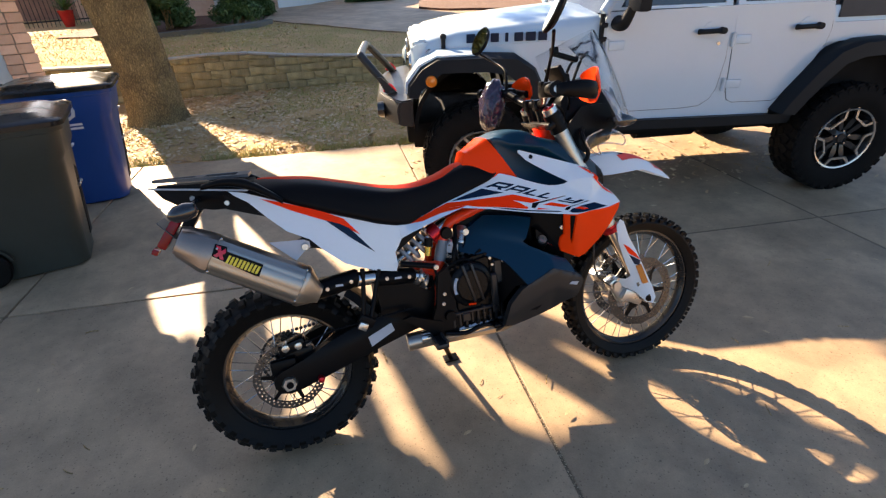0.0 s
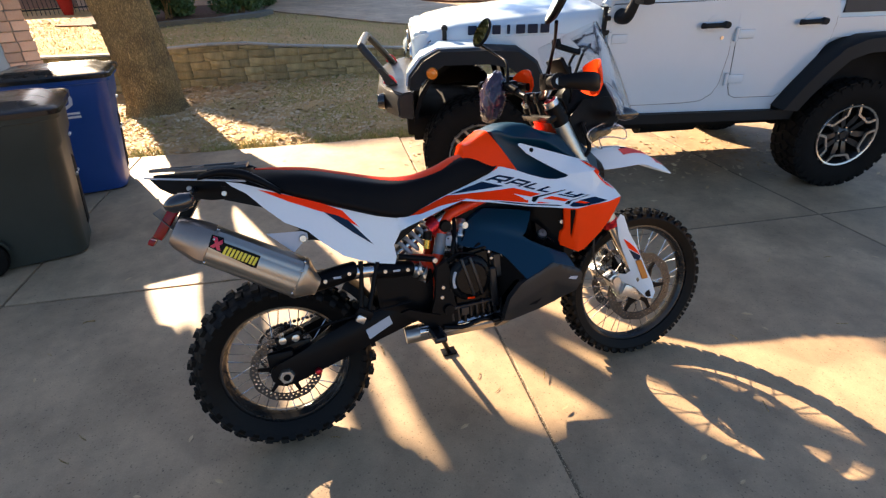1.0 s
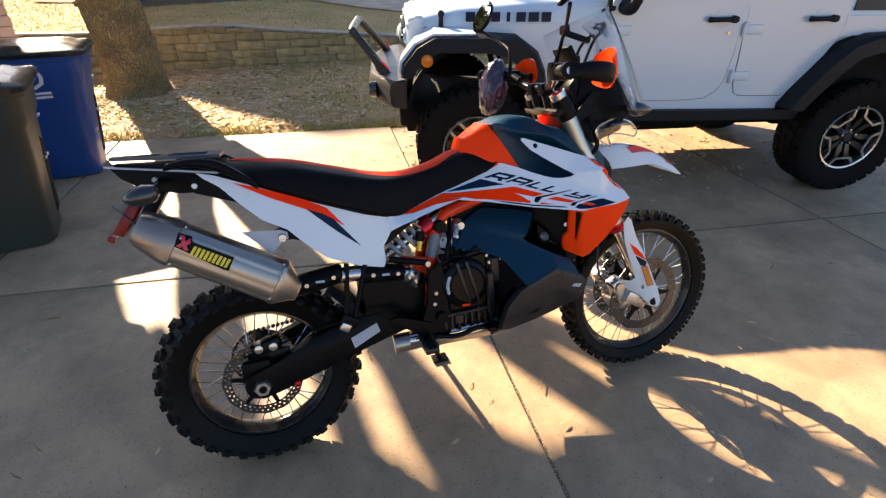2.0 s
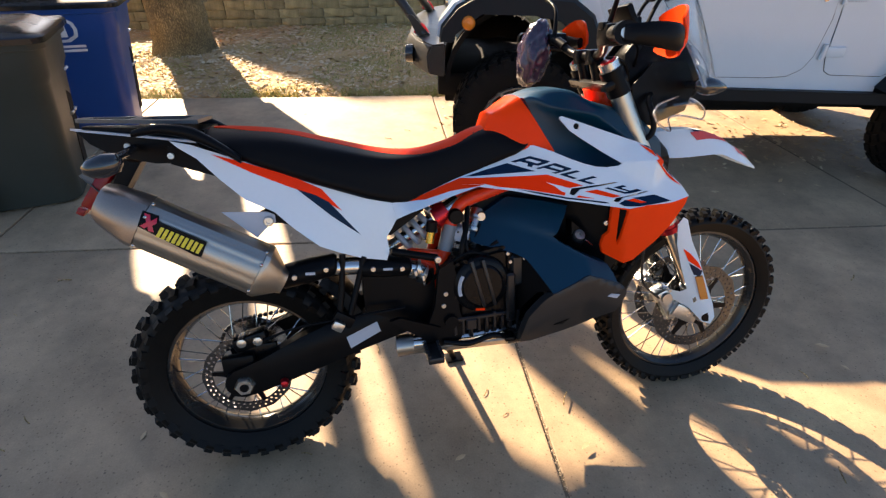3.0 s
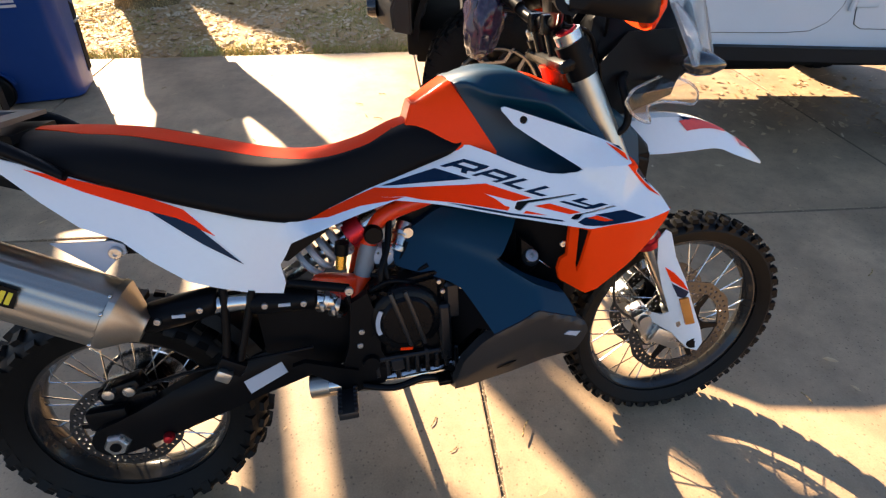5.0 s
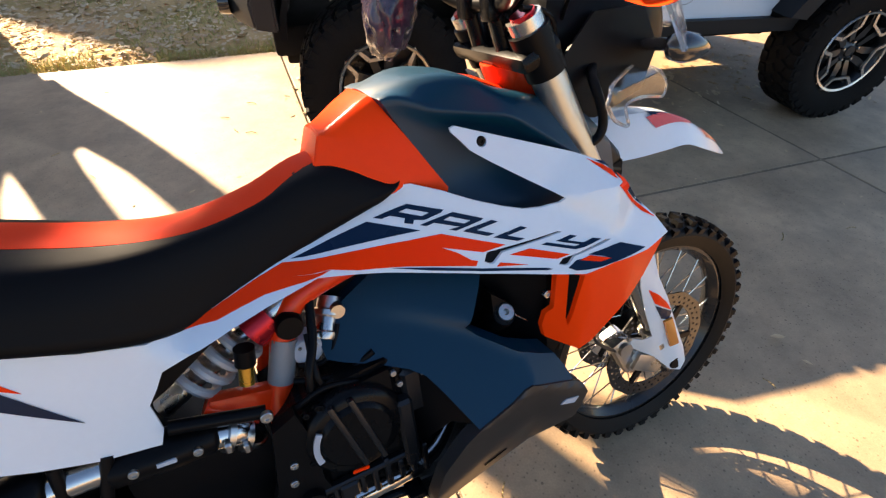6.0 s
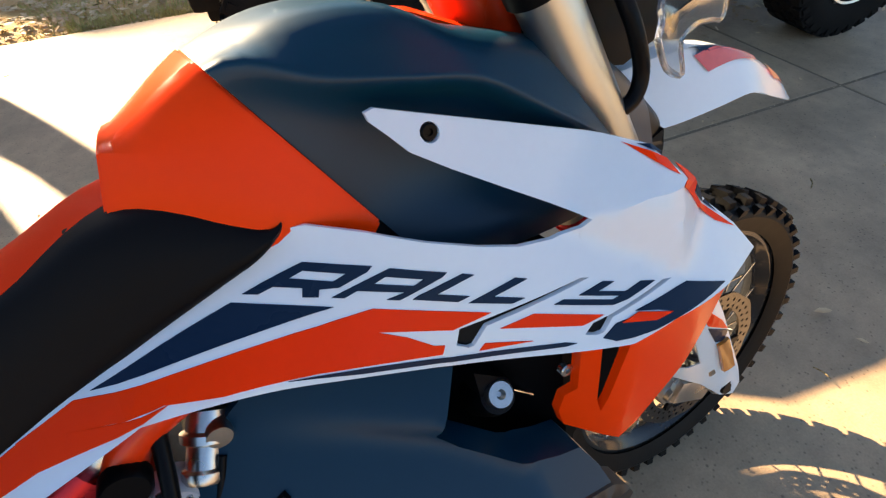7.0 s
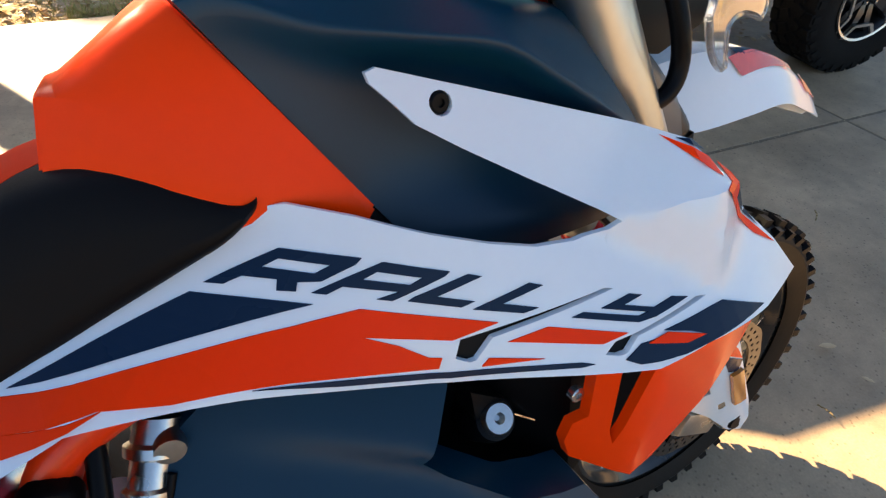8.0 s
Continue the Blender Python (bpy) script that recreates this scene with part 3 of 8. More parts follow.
def waist(x, z):
    """How far the fairing's band by the seat leans in (its top) or out (its foot)."""
    k = float(np.interp(x, [0.47, 0.53, 0.70, 0.87, 0.95], [0.0, 0.024, 0.030, 0.012, 0.0]))
    mid = float(np.interp(x, [0.52, 0.576, 0.65, 0.713, 0.817, 0.95], [0.825, 0.840, 0.865, 0.885, 0.895, 0.88]))
    half = float(np.interp(x, [0.52, 0.576, 0.65, 0.713, 0.817, 0.95], [0.026, 0.030, 0.035, 0.036, 0.060, 0.07]))
    return k * max(-0.8, min(1.0, (z - mid) / half))


def sunk(outline):
    """The outline on the leaning band: what leans in also sits lower."""
    return [(u, v - 0.62 * waist(u, v)) for u, v in outline]


def skin(x, z):
    """Half width of the bodywork's side at (x, z)."""
    t = max(-1.0, min(1.3, (z - 0.8) / 0.2))
    y = cr(x, SK_X, SK_LO) * (1 - t) + cr(x, SK_X, SK_HI) * t
    y -= waist(x, z + 0.62 * waist(x, z))
    return y + 0.042 * max(0.0, 1 - abs(x - 1.192) / 0.115 - abs(z - 0.913) / 0.085)


def on_skin(side=-1, out=0.0):
    return lambda u, v, d: Vector((u, side * (skin(u, v) + out - d), v))


def flat(y, side=-1):
    return lambda u, v, d: Vector((u, side * (y - d), v))


def panel(name, outline, material, parent, thick=0.004, out=0.0, label="", holes=(), step=0.018, both=True, lift=None, smooth=35):
    """A body panel on the right side, and its twin on the left."""
    first = None
    for side in (-1, 1) if both else (-1,):
        bm = bmesh.new()
        if lift is None:
            slab(bm, sunk(outline), on_skin(side, out), thick, [sunk(h) for h in holes], step)
        else:
            slab(bm, outline, lift(side), thick, holes, step)
        ob = part(name, bm, material, parent, label, smooth=smooth)
        first = first or ob
    return first


def decal(name, outline, material, parent, holes=(), out=0.0012, step=0.02):
    bm = bmesh.new()
    slab(bm, sunk(outline), on_skin(-1, out), 0.0009, [sunk(h) for h in holes], step)
    return part(name, bm, material, parent, smooth=0)


def bolt(parent, p, r, m=None, material=None, label=""):
    """A socket-head bolt whose head looks to the bike's right."""
    bm = bmesh.new()
    mm = Matrix.Translation(p) @ (m or Matrix())
    lathe(bm, [(r, 0.004), (r, -r * 0.35), (r * 0.86, -r * 0.5), (r * 0.45, -r * 0.5), (r * 0.42, -r * 0.2)], 16, m=mm)
    return part("bolt", bm, material or M_ALU, parent, label)


# ---------------------------------------------------------------- wheels
def knob(bm, R, a, y, w, l, h, twist=0.0):
    """One tread block standing on the tyre at angle a and offset y."""
    prof = R - 0.9 * max(0, abs(y) - 0.02) ** 1.25 * 2.2
    tilt = -math.copysign(min(1, abs(y) / 0.07) * 32, y) if abs(y) > 0.012 else 0
    m = Matrix.Rotation(-a, 4, "Y") @ Matrix.Translation((prof - h * 0.5, y, 0)) @ Matrix.Rotation(radians(-tilt), 4, "Z") @ Matrix.Rotation(radians(twist), 4, "X")
    r = bmesh.ops.create_cube(bm, size=1, matrix=m @ Matrix.Diagonal((h, w, l, 1)))
    for v in r["verts"]:
        q = m.inverted() @ v.co
        if q.x > 0:
            q.y *= 0.86
            q.z *= 0.86
            v.co = m @ q


def wheel(name, parent, m, R, bead, half, lug, disc_r, disc_y, label, rows, front):
    """A spoked wheel: the hub carries tyre, rim, spokes, nipples and brake discs."""
    bm = bmesh.new()
    lathe(bm, [(0.012, -0.085), (0.03, -0.085), (0.032, -0.05), (0.052, -0.046), (0.055, -0.036), (0.03, -0.028), (0.026, 0), (0.03, 0.028), (0.055, 0.036), (0.052, 0.046), (0.032, 0.05), (0.03, 0.085), (0.012, 0.085)], 32)
    hub = part(name, bm, M_BLACK, parent, label, m=m)
    # tyre carcass
    prof = []
    R0 = R - lug
    for i in range(25):
        t = i / 24 * 2 - 1
        a = t * 2.35
        y = half * math.sin(a) / math.sin(1.57) if abs(a) < 1.57 else half * (1 - 0.42 * (abs(a) - 1.57)) * (1 if a > 0 else -1)
        mid = (R0 + bead) / 2 + 0.004
        r = mid + (R0 - mid) * math.cos(a) if abs(a) < 1.57 else mid + (mid - bead) * math.cos(a) * 1.4
        prof.append((r, y))
    bm = bmesh.new()
    lathe(bm, prof, 96, closed=False)
    bmesh.ops.delete(bm, geom=[f for f in bm.faces if len(f.verts) > 8], context="FACES")
    tyre = part("tyre", bm, M_RUBBER, hub, "black off-road tyre with chunky tread blocks", smooth=30)
    for off, cnt, w, l, h, sh, tw in rows:
        for sg in (1, -1) if off else (1,):
            bm = bmesh.new()
            knob(bm, R, 0.0, sg * off, w, l, h, sg * tw)
            me = bpy.data.meshes.new("tread_block")
            bm.to_mesh(me)
            bm.free()
            me.materials.append(M_RUBBER)
            for i in range(cnt):
                shared("tread_block", me, tyre, Matrix.Rotation(-2 * math.pi * (i + sh) / cnt, 4, "Y"))
    # rim
    bm = bmesh.new()
    q = half * 0.56
    lathe(bm, [(bead + 0.012, -q), (bead + 0.014, -q + 0.004), (bead + 0.002, -q + 0.008), (bead - 0.010, -q * 0.5), (bead - 0.012, q * 0.5), (bead + 0.002, q - 0.008), (bead + 0.014, q - 0.004), (bead + 0.012, q),
               (bead - 0.008, q + 0.001), (bead - 0.014, q * 0.72), (bead - 0.020, q * 0.5), (bead - 0.025, 0), (bead - 0.020, -q * 0.5), (bead - 0.014, -q * 0.72), (bead - 0.008, -q - 0.001)], 96, closed=True)
    part("rim", bm, M_RIM, hub, "gloss black wheel rim")
    # spokes
    bm = bmesh.new()
    tube(bm, [(0, 0, 0), (0, 0, 1)], 0.0021, 6, 1)
    me = bpy.data.meshes.new("spoke")
    bm.to_mesh(me)
    bm.free()
    me.materials.append(M_STEEL)
    n_sp = 36
    for i in range(n_sp):
        side = -1 if i % 2 else 1
        a = 2 * math.pi * i / n_sp
        lead = (1 if (i // 2) % 2 else -1) * 0.62
        p0 = Vector((0.05 * math.cos(a + lead), side * 0.040, 0.05 * math.sin(a + lead)))
        p1 = Vector(((bead - 0.022) * math.cos(a), side * 0.006, (bead - 0.022) * math.sin(a)))
        d = p1 - p0
        qd = Vector((0, 0, 1)).rotation_difference(d.normalized())
        shared("spoke", me, hub, Matrix.LocRotScale(p0, qd, (1, 1, d.length)))
    # brake discs with holes
    for y in disc_y:
        bm = bmesh.new()
        hole = []
        for rr_, cnt, sz in ((disc_r * 0.92, 40, 0.0042), (disc_r * 0.83, 40, 0.0042)):
            for i in range(cnt):
                a = 2 * math.pi * (i + (0.5 if rr_ < disc_r * 0.9 else 0)) / cnt
                c = (rr_ * math.cos(a), rr_ * math.sin(a))
                hole.append([(c[0] + sz * math.cos(t), c[1] + sz * math.sin(t)) for t in (0.3, 1.35, 2.4, 3.44, 4.5, 5.5)])
        outer = [(disc_r * (1 + 0.012 * math.sin(12 * t)) * math.cos(t), disc_r * (1 + 0.012 * math.sin(12 * t)) * math.sin(t)) for t in [2 * math.pi * i / 96 for i in range(96)]]
        inner = [(disc_r * 0.77 * math.cos(t), disc_r * 0.77 * math.sin(t)) for t in [2 * math.pi * i / 60 for i in range(60)]]
        slab(bm, outer, lambda u, v, d: Vector((u, y - 0.0022 + d, v)), 0.0045, [inner] + hole)
        part("brake_disc", bm, M_DISC, hub, "drilled steel brake disc", smooth=0)
        bm = bmesh.new()
        star = []
        for i in range(6):
            a = 2 * math.pi * i / 6
            for da, k_ in ((-0.40, 0.40), (-0.12, 0.52), (-0.055, 0.79), (0.055, 0.79), (0.12, 0.52), (0.40, 0.40)):
                star.append((disc_r * k_ * math.cos(a + da), disc_r * k_ * math.sin(a + da)))
        slab(bm, star, lambda u, v, d: Vector((u, y - 0.0035 + d, v)), 0.007, [[(0.03 * math.cos(t), 0.03 * math.sin(t)) for t in [2 * math.pi * i / 20 for i in range(20)]]])
        part("disc_carrier", bm, M_BLACK, hub)
    return hub


wheel("rear_wheel", bike, pose(0, 0.004, 0.346, 0, 12, 0), TYRE_R, 0.230, 0.071, 0.017, 0.128, (-0.072,), "spoked rear wheel",
                   [(0.0, 34, 0.040, 0.026, 0.020, 0.0, 0), (0.040, 34, 0.034, 0.028, 0.020, 0.5, 8), (0.066, 34, 0.020, 0.030, 0.022, 0.0, -6)], False)

# steering: everything that turns with the bars hangs under one steering part
HEAD = Vector((1.153, 0, 1.03))
RAKE = 26.0
AXLE_F = Vector((BASE, 0, FR))
STEER = -5.0                                        # turned a little to the right
axis = Vector((-math.sin(radians(RAKE)), 0, math.cos(radians(RAKE))))
S_M = Matrix.Translation(HEAD) @ Matrix.Rotation(radians(STEER), 4, axis) @ Matrix.Translation(-HEAD)

wheel("front_wheel", bike, S_M @ Matrix.Translation(AXLE_F) @ pose(0, 0, 0, 0, 5, 2.5), TYRE_F, 0.276, 0.047, 0.012, 0.16, (-0.062, 0.062), "spoked front wheel",
                    [(0.0, 44, 0.030, 0.017, 0.014, 0.0, 0), (0.026, 44, 0.022, 0.019, 0.014, 0.5, 6), (0.042, 44, 0.014, 0.020, 0.016, 0.0, -4)], True)

bm = bmesh.new()
box(bm, (1.215, 0, 0.900), (0.080, 0.255, 0.045), m=Matrix.Rotation(radians(-RAKE), 4, "Y"), bevel=0.014)
fork = part("front_fork", bm, M_BLACK, bike, "upside-down fork with silver tubes and red collars", m=S_M)


def fork_pt(s, y):
    """A point on the fork leg's line, s from the top cap (0) to the axle's height (1)."""
    return Vector((1.122 + 0.375 * s, y, 1.160 - 0.762 * s))


for y in (-0.105, 0.105):
    bm = bmesh.new()
    tube(bm, [fork_pt(0.055, y), fork_pt(0.6, y)], 0.0295, 24, 1)
    tube(bm, [fork_pt(0.555, y), fork_pt(0.618, y)], 0.0325, 24, 1)
    part("fork_tube", bm, M_FORK, fork, "champagne-silver anodised fork tube")
    bm = bmesh.new()
    tube(bm, [fork_pt(-0.005, y), fork_pt(0.085, y)], 0.034, 24, 1)
    part("upper_clamp", bm, M_BLACK, fork)
    bm = bmesh.new()
    tube(bm, [fork_pt(-0.030, y), fork_pt(-0.004, y)], 0.0285, 24, 1)
    cap = part("fork_cap", bm, M_ALU, fork)
    bm = bmesh.new()
    tube(bm, [fork_pt(-0.036, y), fork_pt(-0.029, y)], 0.0205, 24, 1)
    part("cap_disc", bm, M_REDANO, cap)
    bm = bmesh.new()
    tube(bm, [fork_pt(0.617, y), fork_pt(0.63, y), fork_pt(0.632, y), fork_pt(0.655, y)], [0.033, 0.033, 0.037, 0.034], 24, 1)
    part("dust_collar", bm, M_REDANO, fork, "red dust collar")
    bm = bmesh.new()
    tube(bm, [fork_pt(0.64, y), fork_pt(0.97, y)], 0.0235, 24, 1)
    part("fork_slider", bm, M_STEEL, fork, "bright chromed fork slider")
    # axle lug with its clamp
    bm = bmesh.new()
    tube(bm, [fork_pt(0.92, y), fork_pt(0.985, y), Vector((BASE - 0.012, y, FR + 0.01))], [0.03, 0.033, 0.028], 20, 1)
    lathe(bm, [(0.026, -0.026), (0.03, -0.02), (0.03, 0.02), (0.026, 0.026)], 28, m=Matrix.Translation((BASE, y, FR)))
    box(bm, (BASE - 0.065, y, FR + 0.005), (0.10, 0.022, 0.05), m=Matrix.Rotation(radians(28), 4, "Y"), bevel=0.006)
    part("axle_lug", bm, M_ALU, fork)
    bm = bmesh.new()
    lathe(bm, [(0.004, -0.031), (0.017, -0.031), (0.019, -0.028), (0.019, -0.020)], 24, m=Matrix.Translation((BASE, y * 1.04, FR)))
    part("axle_end", bm, M_BLACK, fork)
    sgn = 1 if y > 0 else -1
    # white fork guard wrapped round the slider
    GO = [(1.372, 0.690), (1.392, 0.712), (1.410, 0.700), (1.432, 0.630), (1.470, 0.560), (1.505, 0.480), (1.548, 0.385), (1.562, 0.335), (1.550, 0.308), (1.520, 0.318), (1.470, 0.372), (1.392, 0.415), (1.388, 0.398), (1.380, 0.420), (1.395, 0.438), (1.432, 0.436), (1.446, 0.452), (1.410, 0.54), (1.382, 0.62)]

    def guard_lift(u, v, d, sgn=sgn, y=y):
        line = 1.122 + 0.375 * (1.160 - v) / 0.762
        w = 0.036 - 5.0 * (u - line - 0.02) ** 2
        return Vector((u, y + sgn * (w - d), v))
    bm = bmesh.new()
    slab(bm, GO, guard_lift, 0.003, step=0.02)
    guard = part("fork_guard", bm, M_WHITE, fork, "white plastic fork guard with orange flash")
    if y < 0:
        bm = bmesh.new()
        slab(bm, [(1.403, 0.606), (1.432, 0.585), (1.464, 0.552), (1.486, 0.520), (1.450, 0.545), (1.428, 0.560)], lambda u, v, d: guard_lift(u, v, d - 0.0015), 0.001, step=0.02)
        part("flash", bm, M_DECALRED, guard, smooth=0)
        bm = bmesh.new()
        slab(bm, [(1.430, 0.553), (1.450, 0.541), (1.488, 0.516), (1.478, 0.498), (1.455, 0.508)], lambda u, v, d: guard_lift(u, v, d - 0.0014), 0.001, step=0.02)
        part("flash", bm, M_NAVY, guard, smooth=0)
        bm = bmesh.new()
        slab(bm, [(1.460, 0.500), (1.486, 0.502), (1.520, 0.414), (1.494, 0.412)], lambda u, v, d: guard_lift(u, v, d - 0.007), 0.006, step=0.02)
        part("reflector", bm, M_AMBER, guard, "amber side reflector")
    # caliper behind the leg
    bm = bmesh.new()
    mc = Matrix.Translation((1.415, y * 0.62, 0.375)) @ Matrix.Rotation(radians(62), 4, "Y")
    box(bm, (0, 0, 0), (0.125, 0.062, 0.055), m=None, bevel=0.012)
    for k_ in (-0.034, 0.034):
        lathe(bm, [(0.004, -0.040), (0.018, -0.040), (0.020, -0.030), (0.020, 0.03)], 18, m=Matrix.Translation((k_, 0, 0)))
    for k_ in (-0.055, 0, 0.055):
        lathe(bm, [(0.002, -0.038), (0.006, -0.038), (0.006, 0.02)], 10, m=Matrix.Translation((k_, 0, 0.02)))
    bmesh.ops.transform(bm, matrix=mc, verts=bm.verts[:])
    part("caliper", bm, M_ALU, fork, "machined silver brake caliper")
    bm = bmesh.new()
    box(bm, (1.455, y * 0.78, 0.385), (0.10, 0.018, 0.035), m=Matrix.Rotation(radians(20), 4, "Y"), bevel=0.006)
    part("caliper_bracket", bm, M_ALU, fork)
bm = bmesh.new()
tube(bm, [(BASE, -0.12, FR), (BASE, 0.12, FR)], 0.012, 16, 1)
part("front_axle", bm, M_STEEL, fork)
bm = bmesh.new()
tube(bm, [(1.20, -0.075, 0.86), (1.30, -0.10, 0.72), (1.285, -0.11, 0.60), (1.30, -0.105, 0.48), (1.38, -0.09, 0.40)], 0.0042, 8)
part("brake_hose", bm, M_DARKGREY, fork)
# upper triple clamp, bar risers, handlebar
bm = bmesh.new()
box(bm, (1.128, 0, 1.128), (0.075, 0.27, 0.030), m=Matrix.Rotation(radians(-RAKE), 4, "Y"), bevel=0.012)
for y in (-0.045, 0.045):
    tube(bm, [(1.115, y, 1.13), (1.10, y, 1.185)], 0.019, 14, 1)
    box(bm, (1.097, y, 1.195), (0.045, 0.036, 0.042), bevel=0.008)
part("triple_clamp", bm, M_ENGINE, fork, "black triple clamp with bar mounts")
bm = bmesh.new()
BAR = [(1.016, -0.368, 1.252), (1.036, -0.275, 1.252), (1.060, -0.19, 1.245), (1.09, -0.10, 1.205), (1.097, 0, 1.197), (1.09, 0.10, 1.205), (1.060, 0.19, 1.245), (1.036, 0.275, 1.252), (1.016, 0.368, 1.252)]
tube(bm, BAR, 0.0125, 14)
bar = part("handlebar", bm, M_BLACK, bike, "black tapered handlebar", m=S_M)
for sgn in (-1, 1):
    P = [Vector((x, sgn * abs(y), z)) for x, y, z in BAR]
    bm = bmesh.new()
    tube(bm, [P[0], P[0].lerp(P[1], 0.5), P[1]], [0.019, 0.0175, 0.019], 18, 3)
    part("grip", bm, M_RUBBER, bar, "black ribbed rubber grip")
    bm = bmesh.new()
    d = (P[0] - P[1]).normalized()
    tube(bm, [P[0] - d * 0.004, P[0] + d * 0.018], 0.025, 20, 1)
    be = part("bar_end", bm, M_BLACK, bar)
    bm = bmesh.new()
    tube(bm, [P[0] + d * 0.0175, P[0] + d * 0.0215], 0.0115, 18, 1)
    part("bar_bolt", bm, M_ALU, be, "silver bolt")
    # switch cluster, brake or clutch perch and lever
    bm = bmesh.new()
    q = P[1].lerp(P[2], 0.25)
    box(bm, q, (0.055, 0.06, 0.052), bevel=0.012)
    box(bm, q + Vector((-0.02, 0, 0.02)), (0.02, 0.03, 0.018), bevel=0.004)
    part("switch", bm, M_BLACK, bar)
    bm = bmesh.new()
    q2 = P[1].lerp(P[2], 0.75)
    box(bm, q2 + Vector((0.02, 0, 0.004)), (0.06, 0.045, 0.034), bevel=0.01)
    tube(bm, [q2 + Vector((0.05, 0, 0)), q2 + Vector((0.075, sgn * 0.07, -0.005)), P[1] + Vector((0.07, sgn * 0.02, -0.008)), P[0] + Vector((0.065, 0, -0.012))], [0.008, 0.006, 0.0055, 0.0065], 10)
    part("lever", bm, M_ENGINE, bar, "dark metal lever and perch")
    bm = bmesh.new()
    tube(bm, [P[2].lerp(P[3], 0.2) + Vector((0.0, 0, 0.004)), P[2].lerp(P[3], 0.6) + Vector((0, 0, 0.004))], 0.0155, 12, 1)
    part("bar_clamp", bm, M_BLACK, bar)
    # hand guard: black spine from the bar end, with an orange shield
    HGB = [(1.008, 0.384, 1.250), (1.075, 0.394, 1.246), (1.138, 0.380, 1.238), (1.170, 0.33, 1.234), (1.175, 0.25, 1.234)]
    bm = bmesh.new()
    rings = []
    line = smooth_line([Vector((x, sgn * y, z)) for x, y, z in HGB], 6)
    for i, p in enumerate(line):
        t = i / (len(line) - 1)
        h = 0.0165 + 0.0125 * math.sin(math.pi * min(1, t * 1.1))
        w = 0.009
        tn = (line[min(i + 1, len(line) - 1)] - line[max(i - 1, 0)]).normalized()
        nrm = tn.cross(Vector((0, 0, 1))).normalized()
        up_ = Vector((0, 0, 1))
        rings.append([p + nrm * w * c_ + up_ * h * s_ for c_, s_ in ((1, -0.7), (1.15, 0), (1, 0.7), (0.3, 1), (-0.3, 1), (-1, 0.7), (-1, -0.7), (-0.3, -1), (0.3, -1))])
    loft(bm, rings)
    hg = part("hand_guard", bm, M_BLACK, bar, "black and orange hand guard")
    bm = bmesh.new()
    rings = []
    line = smooth_line([Vector((x, sgn * y, z)) for x, y, z in ((1.163, 0.366, 1.240), (1.187, 0.335, 1.240), (1.197, 0.28, 1.240), (1.188, 0.225, 1.242))], 6)
    for i, p in enumerate(line):
        t = i / (len(line) - 1)
        hu, hl = 0.022 + 0.046 * math.sin(math.pi * min(1.0, 0.1 + 0.75 * t)), 0.014 + 0.034 * math.sin(math.pi * min(1.0, 0.02 + 0.8 * t))
        tn = (line[min(i + 1, len(line) - 1)] - line[max(i - 1, 0)]).normalized()
        nrm = tn.cross(Vector((0, 0, 1))).normalized() * sgn
        rings.append([p - nrm * 0.004 - Vector((0, 0, hl)) - Vector((0.02, 0, 0)), p + nrm * 0.003 - Vector((0, 0, hl * 0.3)), p + nrm * 0.004 + Vector((0, 0, hu * 0.4)), p - nrm * 0.002 + Vector((-0.012, 0, hu)),
                      p - nrm * 0.008 + Vector((-0.012, 0, hu)), p - nrm * 0.004 + Vector((0, 0, hu * 0.4)), p - nrm * 0.005 - Vector((0, 0, hl * 0.3)), p - nrm * 0.010 - Vector((0, 0, hl)) - Vector((0.02, 0, 0))])
    loft(bm, rings)
    part("shield", bm, M_ORANGE, hg, "orange hand shield")
    # mirror on its stem
    base = P[2] + Vector((0, 0, 0.015))
    tip = Vector((1.008, sgn * 0.395, 1.475)) if sgn < 0 else Vector((1.045, 0.44, 1.485))
    bm = bmesh.new()
    tube(bm, [base, base + Vector((0.01, sgn * 0.03, 0.08)), base.lerp(tip, 0.55) + Vector((0.01, 0, 0.0)), tip - Vector((0.005, 0, 0.055))], [0.008, 0.0055, 0.005, 0.006], 10)
    part("mirror_stem", bm, M_BLACK, bar)
    mm = Matrix.Translation(tip) @ Matrix.Rotation(radians(22 if sgn > 0 else -12), 4, "Z") @ Matrix.Rotation(radians(90), 4, "Z") @ Matrix.Rotation(radians(30), 4, "X")
    bm = bmesh.new()
    lathe(bm, [(0.004, -0.020), (0.035, -0.017), (0.050, -0.006), (0.052, 0.004), (0.049, 0.007)], 32, m=mm @ Matrix.Diagonal((0.98, 1, 1.32, 1)))
    mh = part("mirror", bm, M_BLACK, bar, "round black bar mirror")
    bm = bmesh.new()
    lathe(bm, [(0.002, 0.0075), (0.047, 0.0075), (0.047, 0.0055), (0.002, 0.0055)], 32, m=mm @ Matrix.Diagonal((0.98, 1, 1.32, 1)))
    part("mirror_glass", bm, M_MIRROR, mh)
# violet film bag left over one hand guard
bm = bmesh.new()
bmesh.ops.create_icosphere(bm, subdivisions=4, radius=1)
for v in bm.verts:
    c = v.co.copy()
    w = 1 + 0.16 * noise.noise(c * 3.2) + 0.09 * noise.noise(c * 8)
    v.co = Vector((1.016 + 0.054 * c.x * w + 0.020 * c.z, 0.265 + 0.074 * c.y * w, 1.206 + 0.106 * c.z * w))
part("wrapping", bm, M_BAG, bar, "crumpled violet plastic film over the hand guard", smooth=60)
